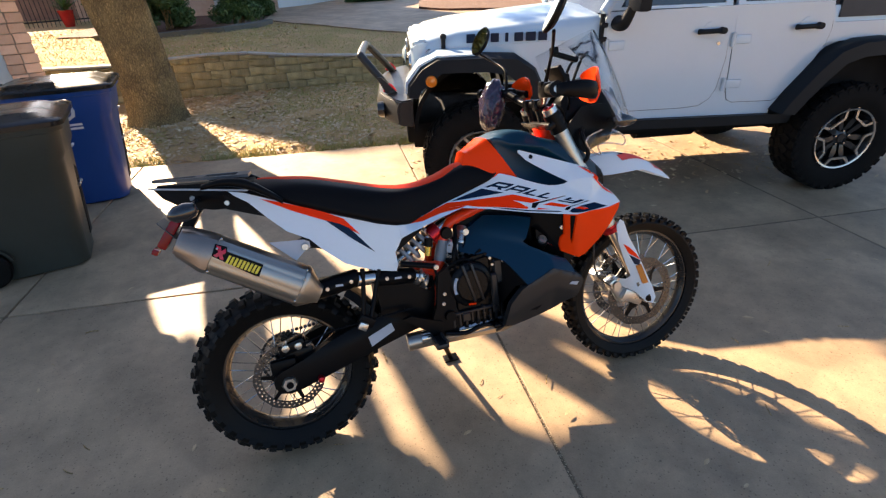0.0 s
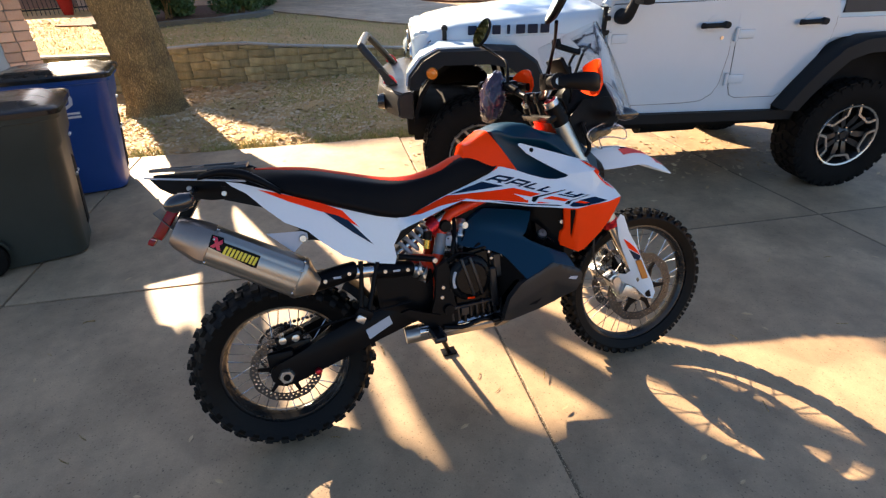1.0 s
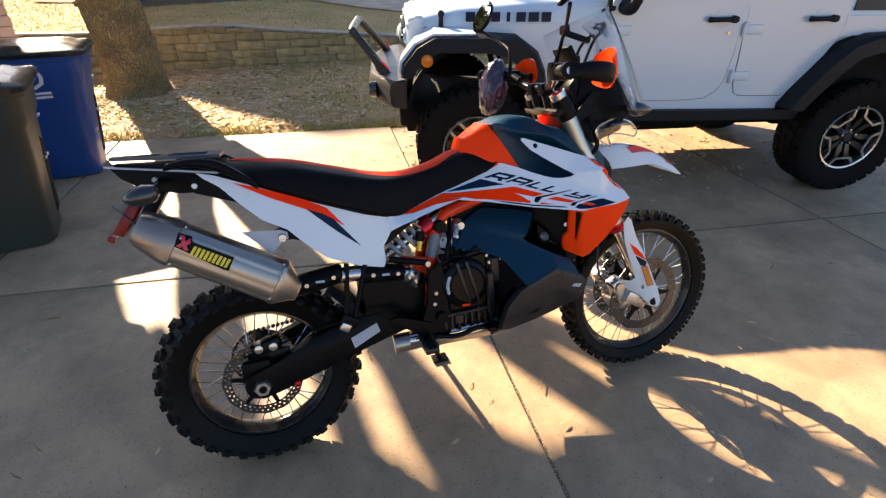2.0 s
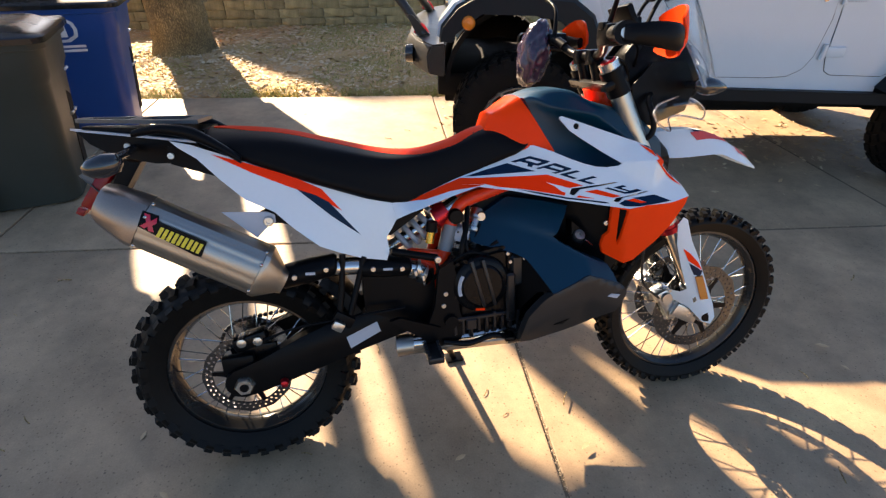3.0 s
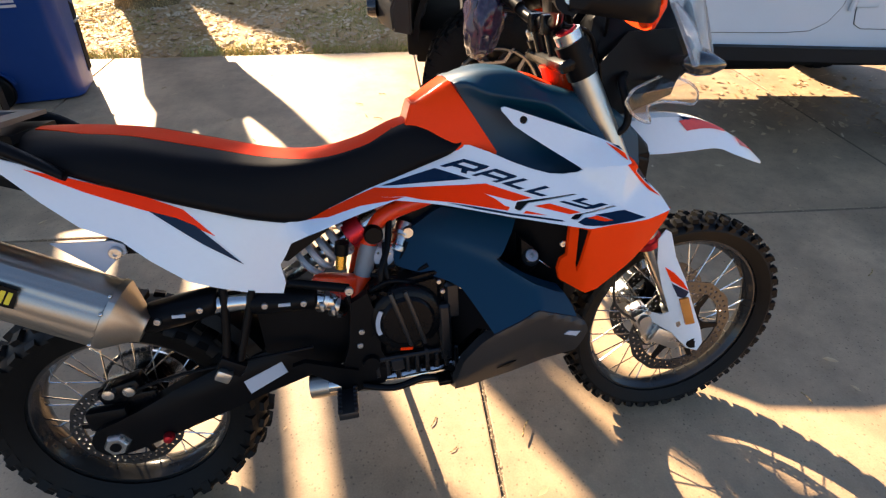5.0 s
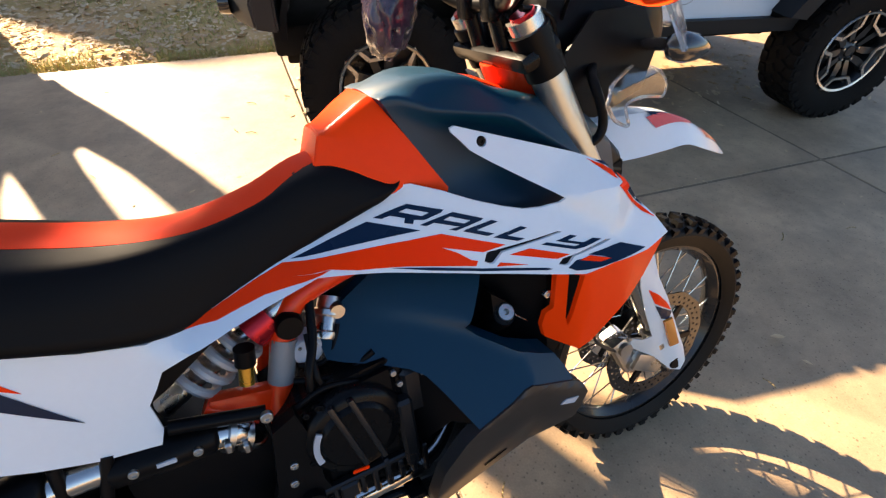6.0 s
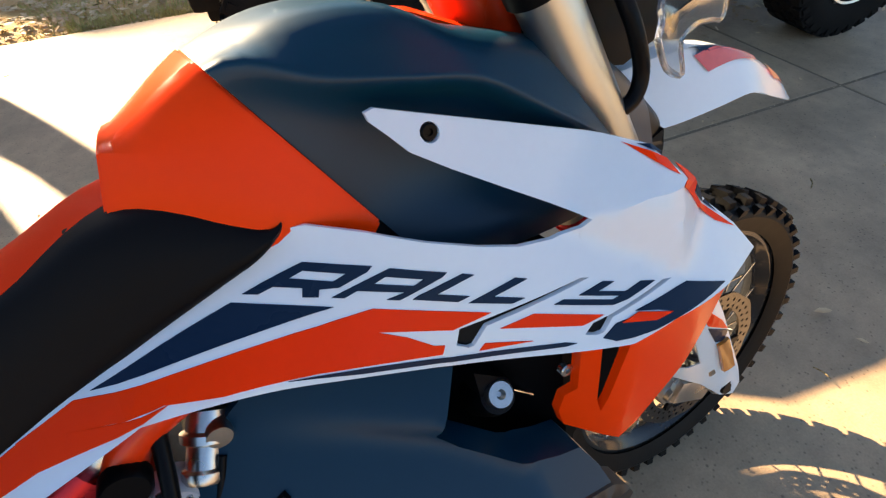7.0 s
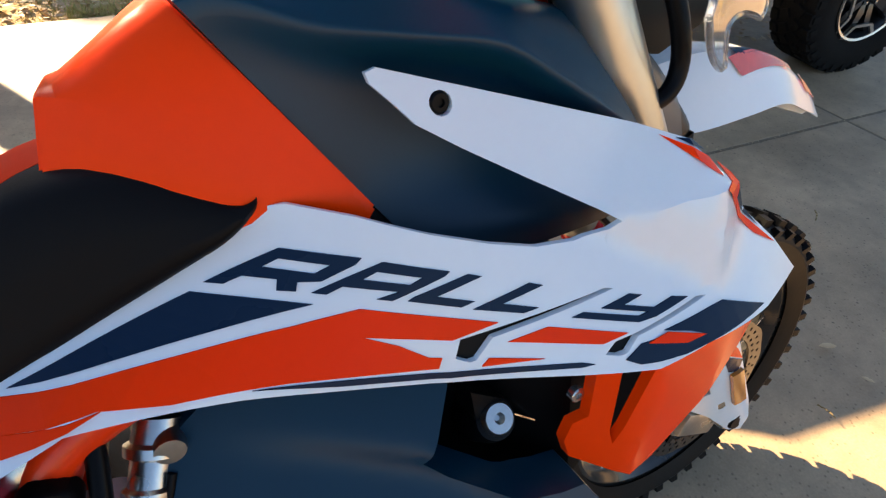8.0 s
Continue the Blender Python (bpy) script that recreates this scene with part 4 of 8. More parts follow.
# dash, screen, head lamp tower
bm = bmesh.new()
box(bm, (1.205, 0, 1.300), (0.020, 0.11, 0.07), m=Matrix.Rotation(radians(-28), 4, "Y"), bevel=0.008)
box(bm, (1.232, 0, 1.27), (0.035, 0.06, 0.06), bevel=0.008)
part("dash", bm, M_BLACK, bike, "black dash display housing")


def tower_ring(x, half, z0, z1, k=14):
    return [Vector((x, half * math.copysign(abs(math.cos(a)) ** 0.7, math.cos(a)), (z0 + z1) / 2 + (z1 - z0) / 2 * math.copysign(abs(math.sin(a)) ** 0.8, math.sin(a)))) for a in [2 * math.pi * i / k for i in range(k)]]


bm = bmesh.new()
loft(bm, [tower_ring(1.20, 0.05, 1.07, 1.20, 16), tower_ring(1.27, 0.075, 1.03, 1.27, 16), tower_ring(1.34, 0.09, 1.02, 1.29, 16), tower_ring(1.42, 0.08, 1.04, 1.24, 16), tower_ring(1.465, 0.05, 1.07, 1.17, 16)])
tower = part("headlight_tower", bm, M_BLACK, bike, "black headlight mask", smooth=50)
for side in (-1, 1):
    bm = bmesh.new()
    slab(bm, [(1.21, 1.005), (1.26, 0.995), (1.37, 1.03), (1.40, 1.10), (1.36, 1.17), (1.25, 1.17), (1.19, 1.11)], flat(0.098, side), 0.006, step=0.03)
    part("tower_side", bm, M_BLACK, tower)
    bm = bmesh.new()
    slab(bm, [(1.165, 1.02), (1.30, 0.985), (1.34, 1.10), (1.32, 1.24), (1.24, 1.26), (1.19, 1.20)], flat(0.052, side), 0.006, step=0.04)
    part("tower_inner", bm, M_BLACK, tower, smooth=30)


def screen_pt(t, s):
    """The wind screen: t from foot to top, s from right (-1) to left (1)."""
    w = 0.205 - 0.06 * t - 0.02 * max(0.0, 2 * t - 1) ** 4
    x = 1.505 - 0.085 * t - 0.045 * t * t - (0.165 + 0.02 * t) * s * s
    return Vector((x, s * w, 1.12 + 0.335 * t - (0.02 + 0.05 * t) * s * s))


bm = bmesh.new()
rows_o = [[bm.verts.new(screen_pt(i / 12, j / 6 - 1)) for j in range(13)] for i in range(13)]
rows_i = [[bm.verts.new(screen_pt(i / 12, j / 6 - 1) - Vector((0.0035, 0, 0.001))) for j in range(13)] for i in range(13)]
for i in range(12):
    for j in range(12):
        bm.faces.new((rows_o[i][j], rows_o[i][j + 1], rows_o[i + 1][j + 1], rows_o[i + 1][j]))
        bm.faces.new((rows_i[i][j], rows_i[i + 1][j], rows_i[i + 1][j + 1], rows_i[i][j + 1]))
for i in range(12):
    bm.faces.new((rows_o[i][0], rows_o[i + 1][0], rows_i[i + 1][0], rows_i[i][0]))
    bm.faces.new((rows_o[i][12], rows_i[i][12], rows_i[i + 1][12], rows_o[i + 1][12]))
    bm.faces.new((rows_o[0][i], rows_i[0][i], rows_i[0][i + 1], rows_o[0][i + 1]))
    bm.faces.new((rows_o[12][i], rows_o[12][i + 1], rows_i[12][i + 1], rows_i[12][i]))
screen_ob = part("wind_screen", bm, M_CLEAR, bike, "clear curved wind screen", smooth=60)
screen_ob.visible_shadow = False
for y in (-0.035, 0.035):
    bm = bmesh.new()
    tube(bm, [(1.25, y, 1.25), (1.29, y, 1.33), (1.335, y * 0.8, 1.37)], 0.006, 8)
    part("screen_stay", bm, M_BLACK, bike)
bm = bmesh.new()
box(bm, (1.235, -0.02, 1.362), (0.115, 0.022, 0.018), m=Matrix.Rotation(radians(18), 4, "Y"), bevel=0.004)
box(bm, (1.190, -0.02, 1.385), (0.025, 0.03, 0.03), bevel=0.004)
part("device_bar", bm, M_BLACK, bike)
# clear shield before the lamp, on black bent stays
for sgn in (-1, 1):
    bm = bmesh.new()
    SH = [(1.213, 1.036), (1.234, 1.056), (1.297, 1.066), (1.360, 1.071), (1.413, 1.056), (1.462, 1.025), (1.455, 0.998), (1.403, 1.008), (1.335, 1.020), (1.283, 1.017), (1.298, 0.980), (1.244, 1.003)]
    SH = [(p.x, p.y) for p in smooth_line([(u, v, 0) for u, v in SH + SH[:1]], 4)][:-1]
    slab(bm, SH, lambda u, v, d: Vector((u, sgn * (0.18 - 0.42 * (u - 1.208) - 1.2 * max(0, v - 1.05) - d), v)), 0.003, step=0.03)
    ob = part("lamp_shield", bm, M_CLEAR, bike, "clear lamp protector plate", smooth=30)
    ob.visible_shadow = False
    bm = bmesh.new()
    tube(bm, [Vector((u, sgn * (0.18 - 0.42 * (u - 1.208) - 1.2 * max(0, v - 1.05) - 0.0015), v)) for u, v in SH + SH[:1]], 0.0034, 6, 1)
    part("shield_rim", bm, M_HAZE, ob, smooth=50)
    bm = bmesh.new()
    tube(bm, [(1.262, sgn * 0.085, 1.085), (1.232, sgn * 0.118, 1.072), (1.240, sgn * 0.13, 1.033), (1.250, sgn * 0.13, 0.993), (1.240, sgn * 0.128, 0.967), (1.212, sgn * 0.12, 0.955)], 0.0085, 12)
    part("shield_stay", bm, M_BLACK, bike, "bent black stay")
    # front indicator
    bm = bmesh.new()
    tube(bm, [(1.37, sgn * 0.09, 1.105), (1.375, sgn * 0.15, 1.105)], 0.011, 12, 1)
    rings = []
    for t, r in ((0, 0.006), (0.12, 0.02), (0.35, 0.026), (0.65, 0.022), (0.9, 0.011), (1, 0.003)):
        rings.append(ring_pts(Vector((1.335 + 0.105 * t, sgn * 0.175, 1.106 - 0.012 * t)), Vector((0, 1, 0)), Vector((0, 0, 1)), r * 0.85, 14, r))
    loft(bm, rings)
    part("front_indicator", bm, M_SMOKE, bike, "smoked pointed turn indicator")
# pale rim along the lower flanks of the screen
for sgn in (-1, 1):
    bm = bmesh.new()
    loft(bm, [[screen_pt(t, sgn * 1.0) + Vector((-0.004, 0, 0)), screen_pt(t, sgn * 1.0) + Vector((0.004, sgn * 0.003, 0)), screen_pt(t, sgn * k) + Vector((0.004, sgn * 0.003, 0)), screen_pt(t, sgn * k) + Vector((-0.004, 0, 0))] for t, k in ((0.0, 0.93), (0.1, 0.86), (0.2, 0.86), (0.3, 0.90), (0.42, 0.97))])
    part("screen_rim", bm, M_HAZE, screen_ob, "pale hazy rim of the screen", smooth=40)
# high front fender
FX = [1.235, 1.30, 1.38, 1.46, 1.53, 1.59, 1.65, 1.70]
FZ = [0.955, 0.968, 0.974, 0.965, 0.940, 0.907, 0.866, 0.826]
FW = [0.048, 0.058, 0.064, 0.064, 0.060, 0.052, 0.036, 0.012]
FD = [0.060, 0.078, 0.088, 0.078, 0.054, 0.045, 0.028, 0.006]


def fender_pt(x, s, d=0.0):
    w, z, dr = cr(x, FX, FW), cr(x, FX, FZ), cr(x, FX, FD)
    a = abs(s)
    drop = dr * (0.10 * a + 0.90 * max(0, a - 0.55) / 0.45) if a > 0.55 else dr * 0.10 * a
    return Vector((x, s * w, z - drop - d))


bm = bmesh.new()
nx_, ns_ = 34, 16
oo = [[bm.verts.new(fender_pt(1.235 + 0.465 * i / nx_, j / (ns_ / 2) - 1)) for j in range(ns_ + 1)] for i in range(nx_ + 1)]
ii = [[bm.verts.new(fender_pt(1.235 + 0.465 * i / nx_, (j / (ns_ / 2) - 1) * 0.965, 0.004)) for j in range(ns_ + 1)] for i in range(nx_ + 1)]
for i in range(nx_):
    for j in range(ns_):
        bm.faces.new((oo[i][j], oo[i + 1][j], oo[i + 1][j + 1], oo[i][j + 1]))
        bm.faces.new((ii[i][j], ii[i][j + 1], ii[i + 1][j + 1], ii[i + 1][j]))
    for j, fl in ((0, 0), (ns_, 1)):
        bm.faces.new((oo[i][j], ii[i][j], ii[i + 1][j], oo[i + 1][j]))
for j in range(ns_):
    bm.faces.new((oo[nx_][j], ii[nx_][j], ii[nx_][j + 1], oo[nx_][j + 1]))
    bm.faces.new((oo[0][j], oo[0][j + 1], ii[0][j + 1], ii[0][j]))
bmesh.ops.recalc_face_normals(bm, faces=bm.faces[:])
fender = part("front_fender", bm, M_WHITE, bike, "white high front fender with navy and red marks", smooth=50, m=Matrix.Translation((0.012, 0, 0)) @ S_M)
for nm, mt, x0, x1, s0, s1, o in (("mark", M_NAVY, 1.440, 1.560, -0.60, -0.48, 0.0016), ("mark", M_PURPLE, 1.446, 1.560, -0.73, -0.60, 0.0016), ("mark", M_PURPLE, 1.610, 1.668, -0.70, -0.52, 0.0014)):
    bm = bmesh.new()
    rows = []
    for i in range(9):
        x = x0 + (x1 - x0) * i / 8
        rows.append([bm.verts.new(fender_pt(x - 0.022 * j / 6, s0 + 0.14 * i / 8 + (s1 - s0) * j / 6) + Vector((0, -o, o))) for j in range(7)])
    for i in range(8):
        for j in range(6):
            bm.faces.new((rows[i][j], rows[i + 1][j], rows[i + 1][j + 1], rows[i][j + 1]))
    part(nm, bm, mt, fender, smooth=50)

# ---------------------------------------------------------------- tank, seat and body panels
def tank_ring(x, k=40, rear=False):
    """Cross-section of tank and seat hump at x, in (y, z)."""
    top = cr(x, [0.74, 0.80, 0.862, 0.93, 1.0, 1.06, 1.15, 1.225, 1.30, 1.37], [1.035, 1.068, 1.102, 1.118, 1.112, 1.082, 1.052, 1.020, 0.955, 0.885])
    sh = cr(x, [0.74, 0.80, 0.86, 0.93, 1.0, 1.10, 1.2, 1.3, 1.37], [0.050, 0.052, 0.052, 0.078, 0.098, 0.112, 0.112, 0.10, 0.085])
    mid = cr(x, [0.74, 0.80, 0.86, 0.93, 1.0, 1.10, 1.2, 1.3, 1.37], [0.085, 0.088, 0.090, 0.102, 0.118, 0.136, 0.138, 0.115, 0.09])
    zc = cr(x, [0.74, 0.80, 0.87, 0.94, 1.0, 1.06, 1.10, 1.17, 1.26, 1.37], [1.000, 1.032, 1.086, 1.066, 1.053, 1.038, 1.012, 0.962, 0.90, 0.855])
    dip = cr(x, [0.74, 0.9, 1.0, 1.1, 1.25, 1.37], [0.0, 0.010, 0.036, 0.040, 0.014, 0.0])
    bot = 0.86
    if rear:
        zc = cr(x, [0.74, 0.77, 0.80, 0.87, 0.94, 1.0], [1.060, 1.053, 1.046, 1.014, 0.982, 0.95])
        mid = cr(x, [0.74, 0.77, 0.80, 0.86, 0.93, 1.0], [0.036, 0.044, 0.060, 0.086, 0.102, 0.118])
        sh = min(sh, mid * 0.72)
        top = max(top, zc + 0.004)
        drop = top - zc
        half = [(0.0, top), (sh * 0.5, top - 0.0008)] + [(sh * 0.85 + (mid - sh * 0.85) * math.sin(a) / math.sin(1.15), zc + (drop - 0.002) * (math.cos(a) - math.cos(1.15)) / (1 - math.cos(1.15))) for a in [1.15 * i / 7 for i in range(8)]] + [(mid + 0.0015, zc - 0.010), (mid + 0.009, zc - 0.05), (mid + 0.006, bot + 0.03), (mid * 0.9, bot)]
        return [Vector((x, -y, z)) for y, z in half] + [Vector((x, y, z)) for y, z in reversed(half[1:])]
    half = [(0.0, top), (sh * 0.5, top - 0.002), (sh * 0.94, top - 0.008), (mid * 0.96, zc + 0.011), (mid, zc + 0.001), (mid - dip * 0.22, zc - 0.008), (mid - dip * 0.7, zc - 0.022), (mid - dip, zc - 0.048), (mid - dip * 0.9, (zc + bot) / 2 - 0.01), (mid - dip * 0.3, bot + 0.03), (mid * 0.9, bot)]
    line = smooth_line([(0, y, z) for y, z in half], 3)
    right = [Vector((x, -p.y, p.z)) for p in line]
    left = [Vector((x, p.y, p.z)) for p in reversed(line[1:])]
    return right + left


def tank_mesh(rear=False):
    b = bmesh.new()
    xs = [0.745 + 0.555 * i / 42 for i in range(43)]
    loft(b, [tank_ring(x, rear=rear) for x in xs])
    return b


b = bmesh.new()
loft(b, [tank_ring(0.90 + 0.44 * i / 30) for i in range(31)])
for v in b.verts:
    v.co.y *= 0.93
    v.co.z = 0.99 + (v.co.z - 0.99) * 0.93
part("fuel_tank", b, M_BLACK, bike, smooth=60)
CUT_P, CUT_N = Vector((0.862, 0, 1.095)), Vector((0.141, 0, 0.082)).normalized()
bm = tank_mesh()
bmesh.ops.bisect_plane(bm, geom=bm.verts[:] + bm.edges[:] + bm.faces[:], plane_co=CUT_P, plane_no=CUT_N, clear_inner=True)
bmesh.ops.holes_fill(bm, edges=[e for e in bm.edges if e.is_boundary])
part("tank_cover", bm, M_TANK, bike, "matte dark blue tank cover", smooth=60)
bm = tank_mesh(True)
bmesh.ops.bisect_plane(bm, geom=bm.verts[:] + bm.edges[:] + bm.faces[:], plane_co=CUT_P - CUT_N * 0.0006, plane_no=-CUT_N, clear_inner=True)
bmesh.ops.holes_fill(bm, edges=[e for e in bm.edges if e.is_boundary])
bmesh.ops.bisect_plane(bm, geom=bm.verts[:] + bm.edges[:] + bm.faces[:], plane_co=(0.772, 0, 1.050), plane_no=(0.94, 0, -0.34), clear_inner=True)
bmesh.ops.holes_fill(bm, edges=[e for e in bm.edges if e.is_boundary])
for co, no in (((0.956, 0, 0.955), (0.97, 0, -0.24)), ((0.950, 0, 0.943), (0.72, 0, -0.69))):
    bmesh.ops.bisect_plane(bm, geom=bm.verts[:] + bm.edges[:] + bm.faces[:], plane_co=co, plane_no=no, clear_outer=True)
    bmesh.ops.holes_fill(bm, edges=[e for e in bm.edges if e.is_boundary])
bmesh.ops.remove_doubles(bm, verts=bm.verts[:], dist=0.0014)
bmesh.ops.dissolve_degenerate(bm, dist=0.0008, edges=bm.edges[:])
bmesh.ops.bevel(bm, geom=[e for e in bm.edges if e.is_manifold and e.calc_face_angle(0) > 0.9], offset=0.0030, segments=2, affect="EDGES", clamp_overlap=True)
part("tank_rear_panel", bm, M_ORANGE, bike, "orange panel between seat and tank", smooth=19)

# white side fairing: band along the seat, and the wing reaching over the tank
FAIR = [(0.470, 0.838), (0.515, 0.850), (0.576, 0.868), (0.676, 0.905), (0.758, 0.932), (0.825, 0.957), (0.868, 0.972), (0.888, 0.970), (0.929, 0.951), (0.973, 0.928), (1.013, 0.912), (1.046, 0.902), (1.077, 0.899), (1.105, 0.902), (1.114, 0.908),
        (1.101, 0.918), (1.054, 0.950), (1.011, 0.980), (0.982, 1.002), (0.971, 1.017), (0.959, 1.032), (0.958, 1.039), (0.966, 1.041), (1.055, 1.007), (1.162, 0.966), (1.194, 0.951), (1.213, 0.923), (1.250, 0.883), (1.290, 0.838), (1.308, 0.806),
        (1.245, 0.798), (1.168, 0.797), (1.116, 0.790), (1.054, 0.799), (0.957, 0.814), (0.817, 0.836), (0.713, 0.850), (0.632, 0.828), (0.567, 0.810), (0.520, 0.799), (0.478, 0.790)]
HOLE = [(1.003 + 0.0085 * math.cos(a), 1.012 + 0.0085 * math.sin(a)) for a in [2 * math.pi * i / 14 for i in range(14)]]
# graphics and lettering on the fairing
GF_R_O = [(0.8211, 0.9282), (0.8746, 0.9414), (0.9232, 0.9228), (0.9182, 0.919), (0.8928, 0.9116), (0.8779, 0.9143), (0.875, 0.9078), (0.8632, 0.9113), (0.8662, 0.9193), (0.8455, 0.927), (0.8323, 0.924)]
GF_R_I = [(0.8594, 0.9305), (0.8718, 0.9341), (0.9024, 0.9219), (0.8906, 0.918)]
GF_A_O = [(0.8844, 0.9046), (0.936, 0.917), (0.9785, 0.8999), (0.9737, 0.8972), (0.9342, 0.8874), (0.9245, 0.8908), (0.9408, 0.893), (0.9051, 0.905), (0.8933, 0.9014)]
GF_A_I = [(0.9193, 0.9072), (0.9302, 0.9109), (0.9588, 0.8998), (0.949, 0.8964)]
GF_L1 = [(0.9444, 0.8849), (0.9499, 0.887), (0.9909, 0.895), (0.9998, 0.8911), (0.9644, 0.8836), (0.9902, 0.8738), (0.9795, 0.8717)]
GF_L2 = [(0.9879, 0.868), (1.0336, 0.878), (1.0428, 0.8741), (1.0095, 0.8673), (1.0354, 0.8583), (1.023, 0.8567)]
GF_Y = [(1.0583, 0.8451), (1.0684, 0.8469), (1.1114, 0.8334), (1.1203, 0.8344), (1.0828, 0.8464), (1.109, 0.8513), (1.119, 0.8478), (1.1013, 0.8445), (1.1267, 0.8362), (1.1451, 0.8396), (1.1593, 0.8353), (1.1256, 0.8294), (1.1099, 0.829)]
GF_SL1 = [(0.9663, 0.832), (0.9732, 0.8464), (0.9977, 0.849), (1.0902, 0.86), (1.0976, 0.8579), (0.9967, 0.8425), (0.981, 0.8273), (0.9758, 0.8266)]
GF_SL2 = [(1.0762, 0.8108), (1.0867, 0.819), (1.1072, 0.8218), (1.1682, 0.8326), (1.1784, 0.8305), (1.106, 0.8185), (1.0938, 0.8083), (1.087, 0.8077)]
GF_TAILD = [(1.0905, 0.8039), (1.1067, 0.8129), (1.1183, 0.813), (1.1647, 0.8053), (1.1509, 0.8112), (1.1289, 0.8176), (1.1786, 0.8219), (1.1934, 0.8222), (1.2401, 0.803), (1.1412, 0.7959), (1.1174, 0.7962), (1.1011, 0.798)]
GF_TAILR = [(1.1122, 0.8123), (1.1314, 0.8162), (1.1647, 0.8053), (1.1448, 0.8042)]
GF_BAND2 = [(1.0068, 0.8373), (1.039, 0.8422), (1.0983, 0.8236), (1.0762, 0.82)]
GF_BAND3 = [(0.9835, 0.8219), (0.9902, 0.8274), (1.03, 0.8182)]
GF_LINE = [(0.8247, 0.8418), (0.8844, 0.8339), (0.9594, 0.8224), (1.0568, 0.8092), (1.0662, 0.806), (1.0557, 0.8056), (0.9581, 0.8181), (0.8829, 0.8296)]
GF_BAND = [(0.626, 0.8847), (0.6738, 0.8978), (0.7891, 0.8806), (0.8639, 0.8826), (0.9116, 0.8859), (1.0032, 0.8539), (0.9671, 0.8478), (0.9062, 0.8642), (0.9291, 0.8522), (0.948, 0.8377), (0.9568, 0.8355), (0.9524, 0.8276), (0.8484, 0.841), (0.7752, 0.8483), (0.7338, 0.8582)]
GF_FG = [(1.173, 0.957), (1.192, 0.946), (1.206, 0.936), (1.209, 0.922), (1.199, 0.929), (1.187, 0.941)]
GF_FG2 = [(1.214, 0.930), (1.224, 0.920), (1.234, 0.904), (1.226, 0.898), (1.288, 0.836), (1.262, 0.852), (1.202, 0.915), (1.216, 0.916)]
GF_FN = [(1.184, 0.9535), (1.198, 0.950), (1.206, 0.940), (1.193, 0.947)]
GF_FN2 = [(1.235, 0.903), (1.254, 0.881), (1.270, 0.857), (1.229, 0.897)]

fairing = panel("side_fairing", FAIR, M_WHITE, bike, 0.005, 0.0, "glossy white side fairing with racing graphics", holes=[HOLE, GF_SL1, GF_SL2], step=0.016, smooth=30)

for outline, holes in ((GF_R_O, [GF_R_I]), (GF_A_O, [GF_A_I]), (GF_L1, []), (GF_L2, []), (GF_Y, [])):
    tagged(decal("letter", outline, M_NAVY, fairing, holes), "navy letter of the word RALLY")
decal("stripe", GF_BAND, M_DECALRED, fairing)
decal("stripe", [(0.519, 0.844), (0.576, 0.868), (0.628, 0.8845), (0.736, 0.857), (0.636, 0.850), (0.565, 0.838)], M_DECALRED, fairing, out=0.0011)
decal("stripe", GF_BAND2, M_DECALRED, fairing)
decal("stripe", GF_BAND3, M_DECALRED, fairing)
decal("stripe", [(0.688, 0.8995), (0.8105, 0.924), (0.8825, 0.896), (0.835, 0.893)], M_NAVY, fairing)
decal("stripe", GF_TAILD, M_NAVY, fairing)
decal("stripe", GF_TAILR, M_DECALRED, fairing, out=0.0022)
decal("stripe", GF_LINE, M_NAVY, fairing)
decal("stripe", GF_FG, M_DECALRED, fairing)
decal("stripe", GF_FG2, M_DECALRED, fairing)
decal("stripe", GF_FN, M_NAVY, fairing)
decal("stripe", GF_FN2, M_NAVY, fairing)
for lp in (GF_SL1, GF_SL2):
    cx_, cz_ = sum(p[0] for p in lp) / len(lp), sum(p[1] for p in lp) / len(lp)
    bm = bmesh.new()
    slab(bm, [(cx_ + (u - cx_) * 1.08, cz_ + (v - cz_) * 1.25) for u, v in lp], on_skin(-1, -0.0056), 0.003, step=0.02)
    part("slot_back", bm, M_BLACK, fairing, "black vent slot", smooth=0)
bolt(fairing, Vector((1.003, -skin(1.003, 1.012) + 0.004, 1.012)), 0.0075, material=M_BLACK)

# seat
SEX = [0.0, 0.08, 0.20, 0.32, 0.46, 0.56, 0.66, 0.74, 0.80, 0.865]
SEZ = [1.066, 1.062, 1.045, 1.012, 0.974, 0.966, 0.985, 1.014, 1.016, 0.994]
SEB = [1.030, 1.000, 0.950, 0.900, 0.846, 0.832, 0.876, 0.908, 0.932, 0.955]
SEW = [0.085, 0.105, 0.128, 0.132, 0.112, 0.082, 0.073, 0.078, 0.090, 0.103]


def seat_ring(x):
    z, b, w = cr(x, SEX, SEZ), cr(x, SEX, SEB), cr(x, SEX, SEW)
    if x > 0.835:
        q = min(1.0, (x - 0.835) / 0.0372)
        k = 0.25 + 0.75 * math.sqrt(max(0.0, 1 - q * q))
        z, b = (z + b) / 2 + (z - b) / 2 * k, (z + b) / 2 - (z - b) / 2 * k
        w *= 0.9 + 0.1 * k
    h = z - b
    half = [(0.0, z), (w * 0.34, z - 0.002), (w * 0.60, z - 0.008), (w * 0.80, z - 0.019), (w * 0.93, z - 0.012 - h * 0.32), (w * 0.99, z - h * 0.72), (w, b), (w * 0.6, b - 0.02)]
    line = smooth_line([(0, y, q) for y, q in half], 3)
    return [Vector((x, -p.y, p.z)) for p in line] + [Vector((x, p.y, p.z)) for p in reversed(line[1:])]


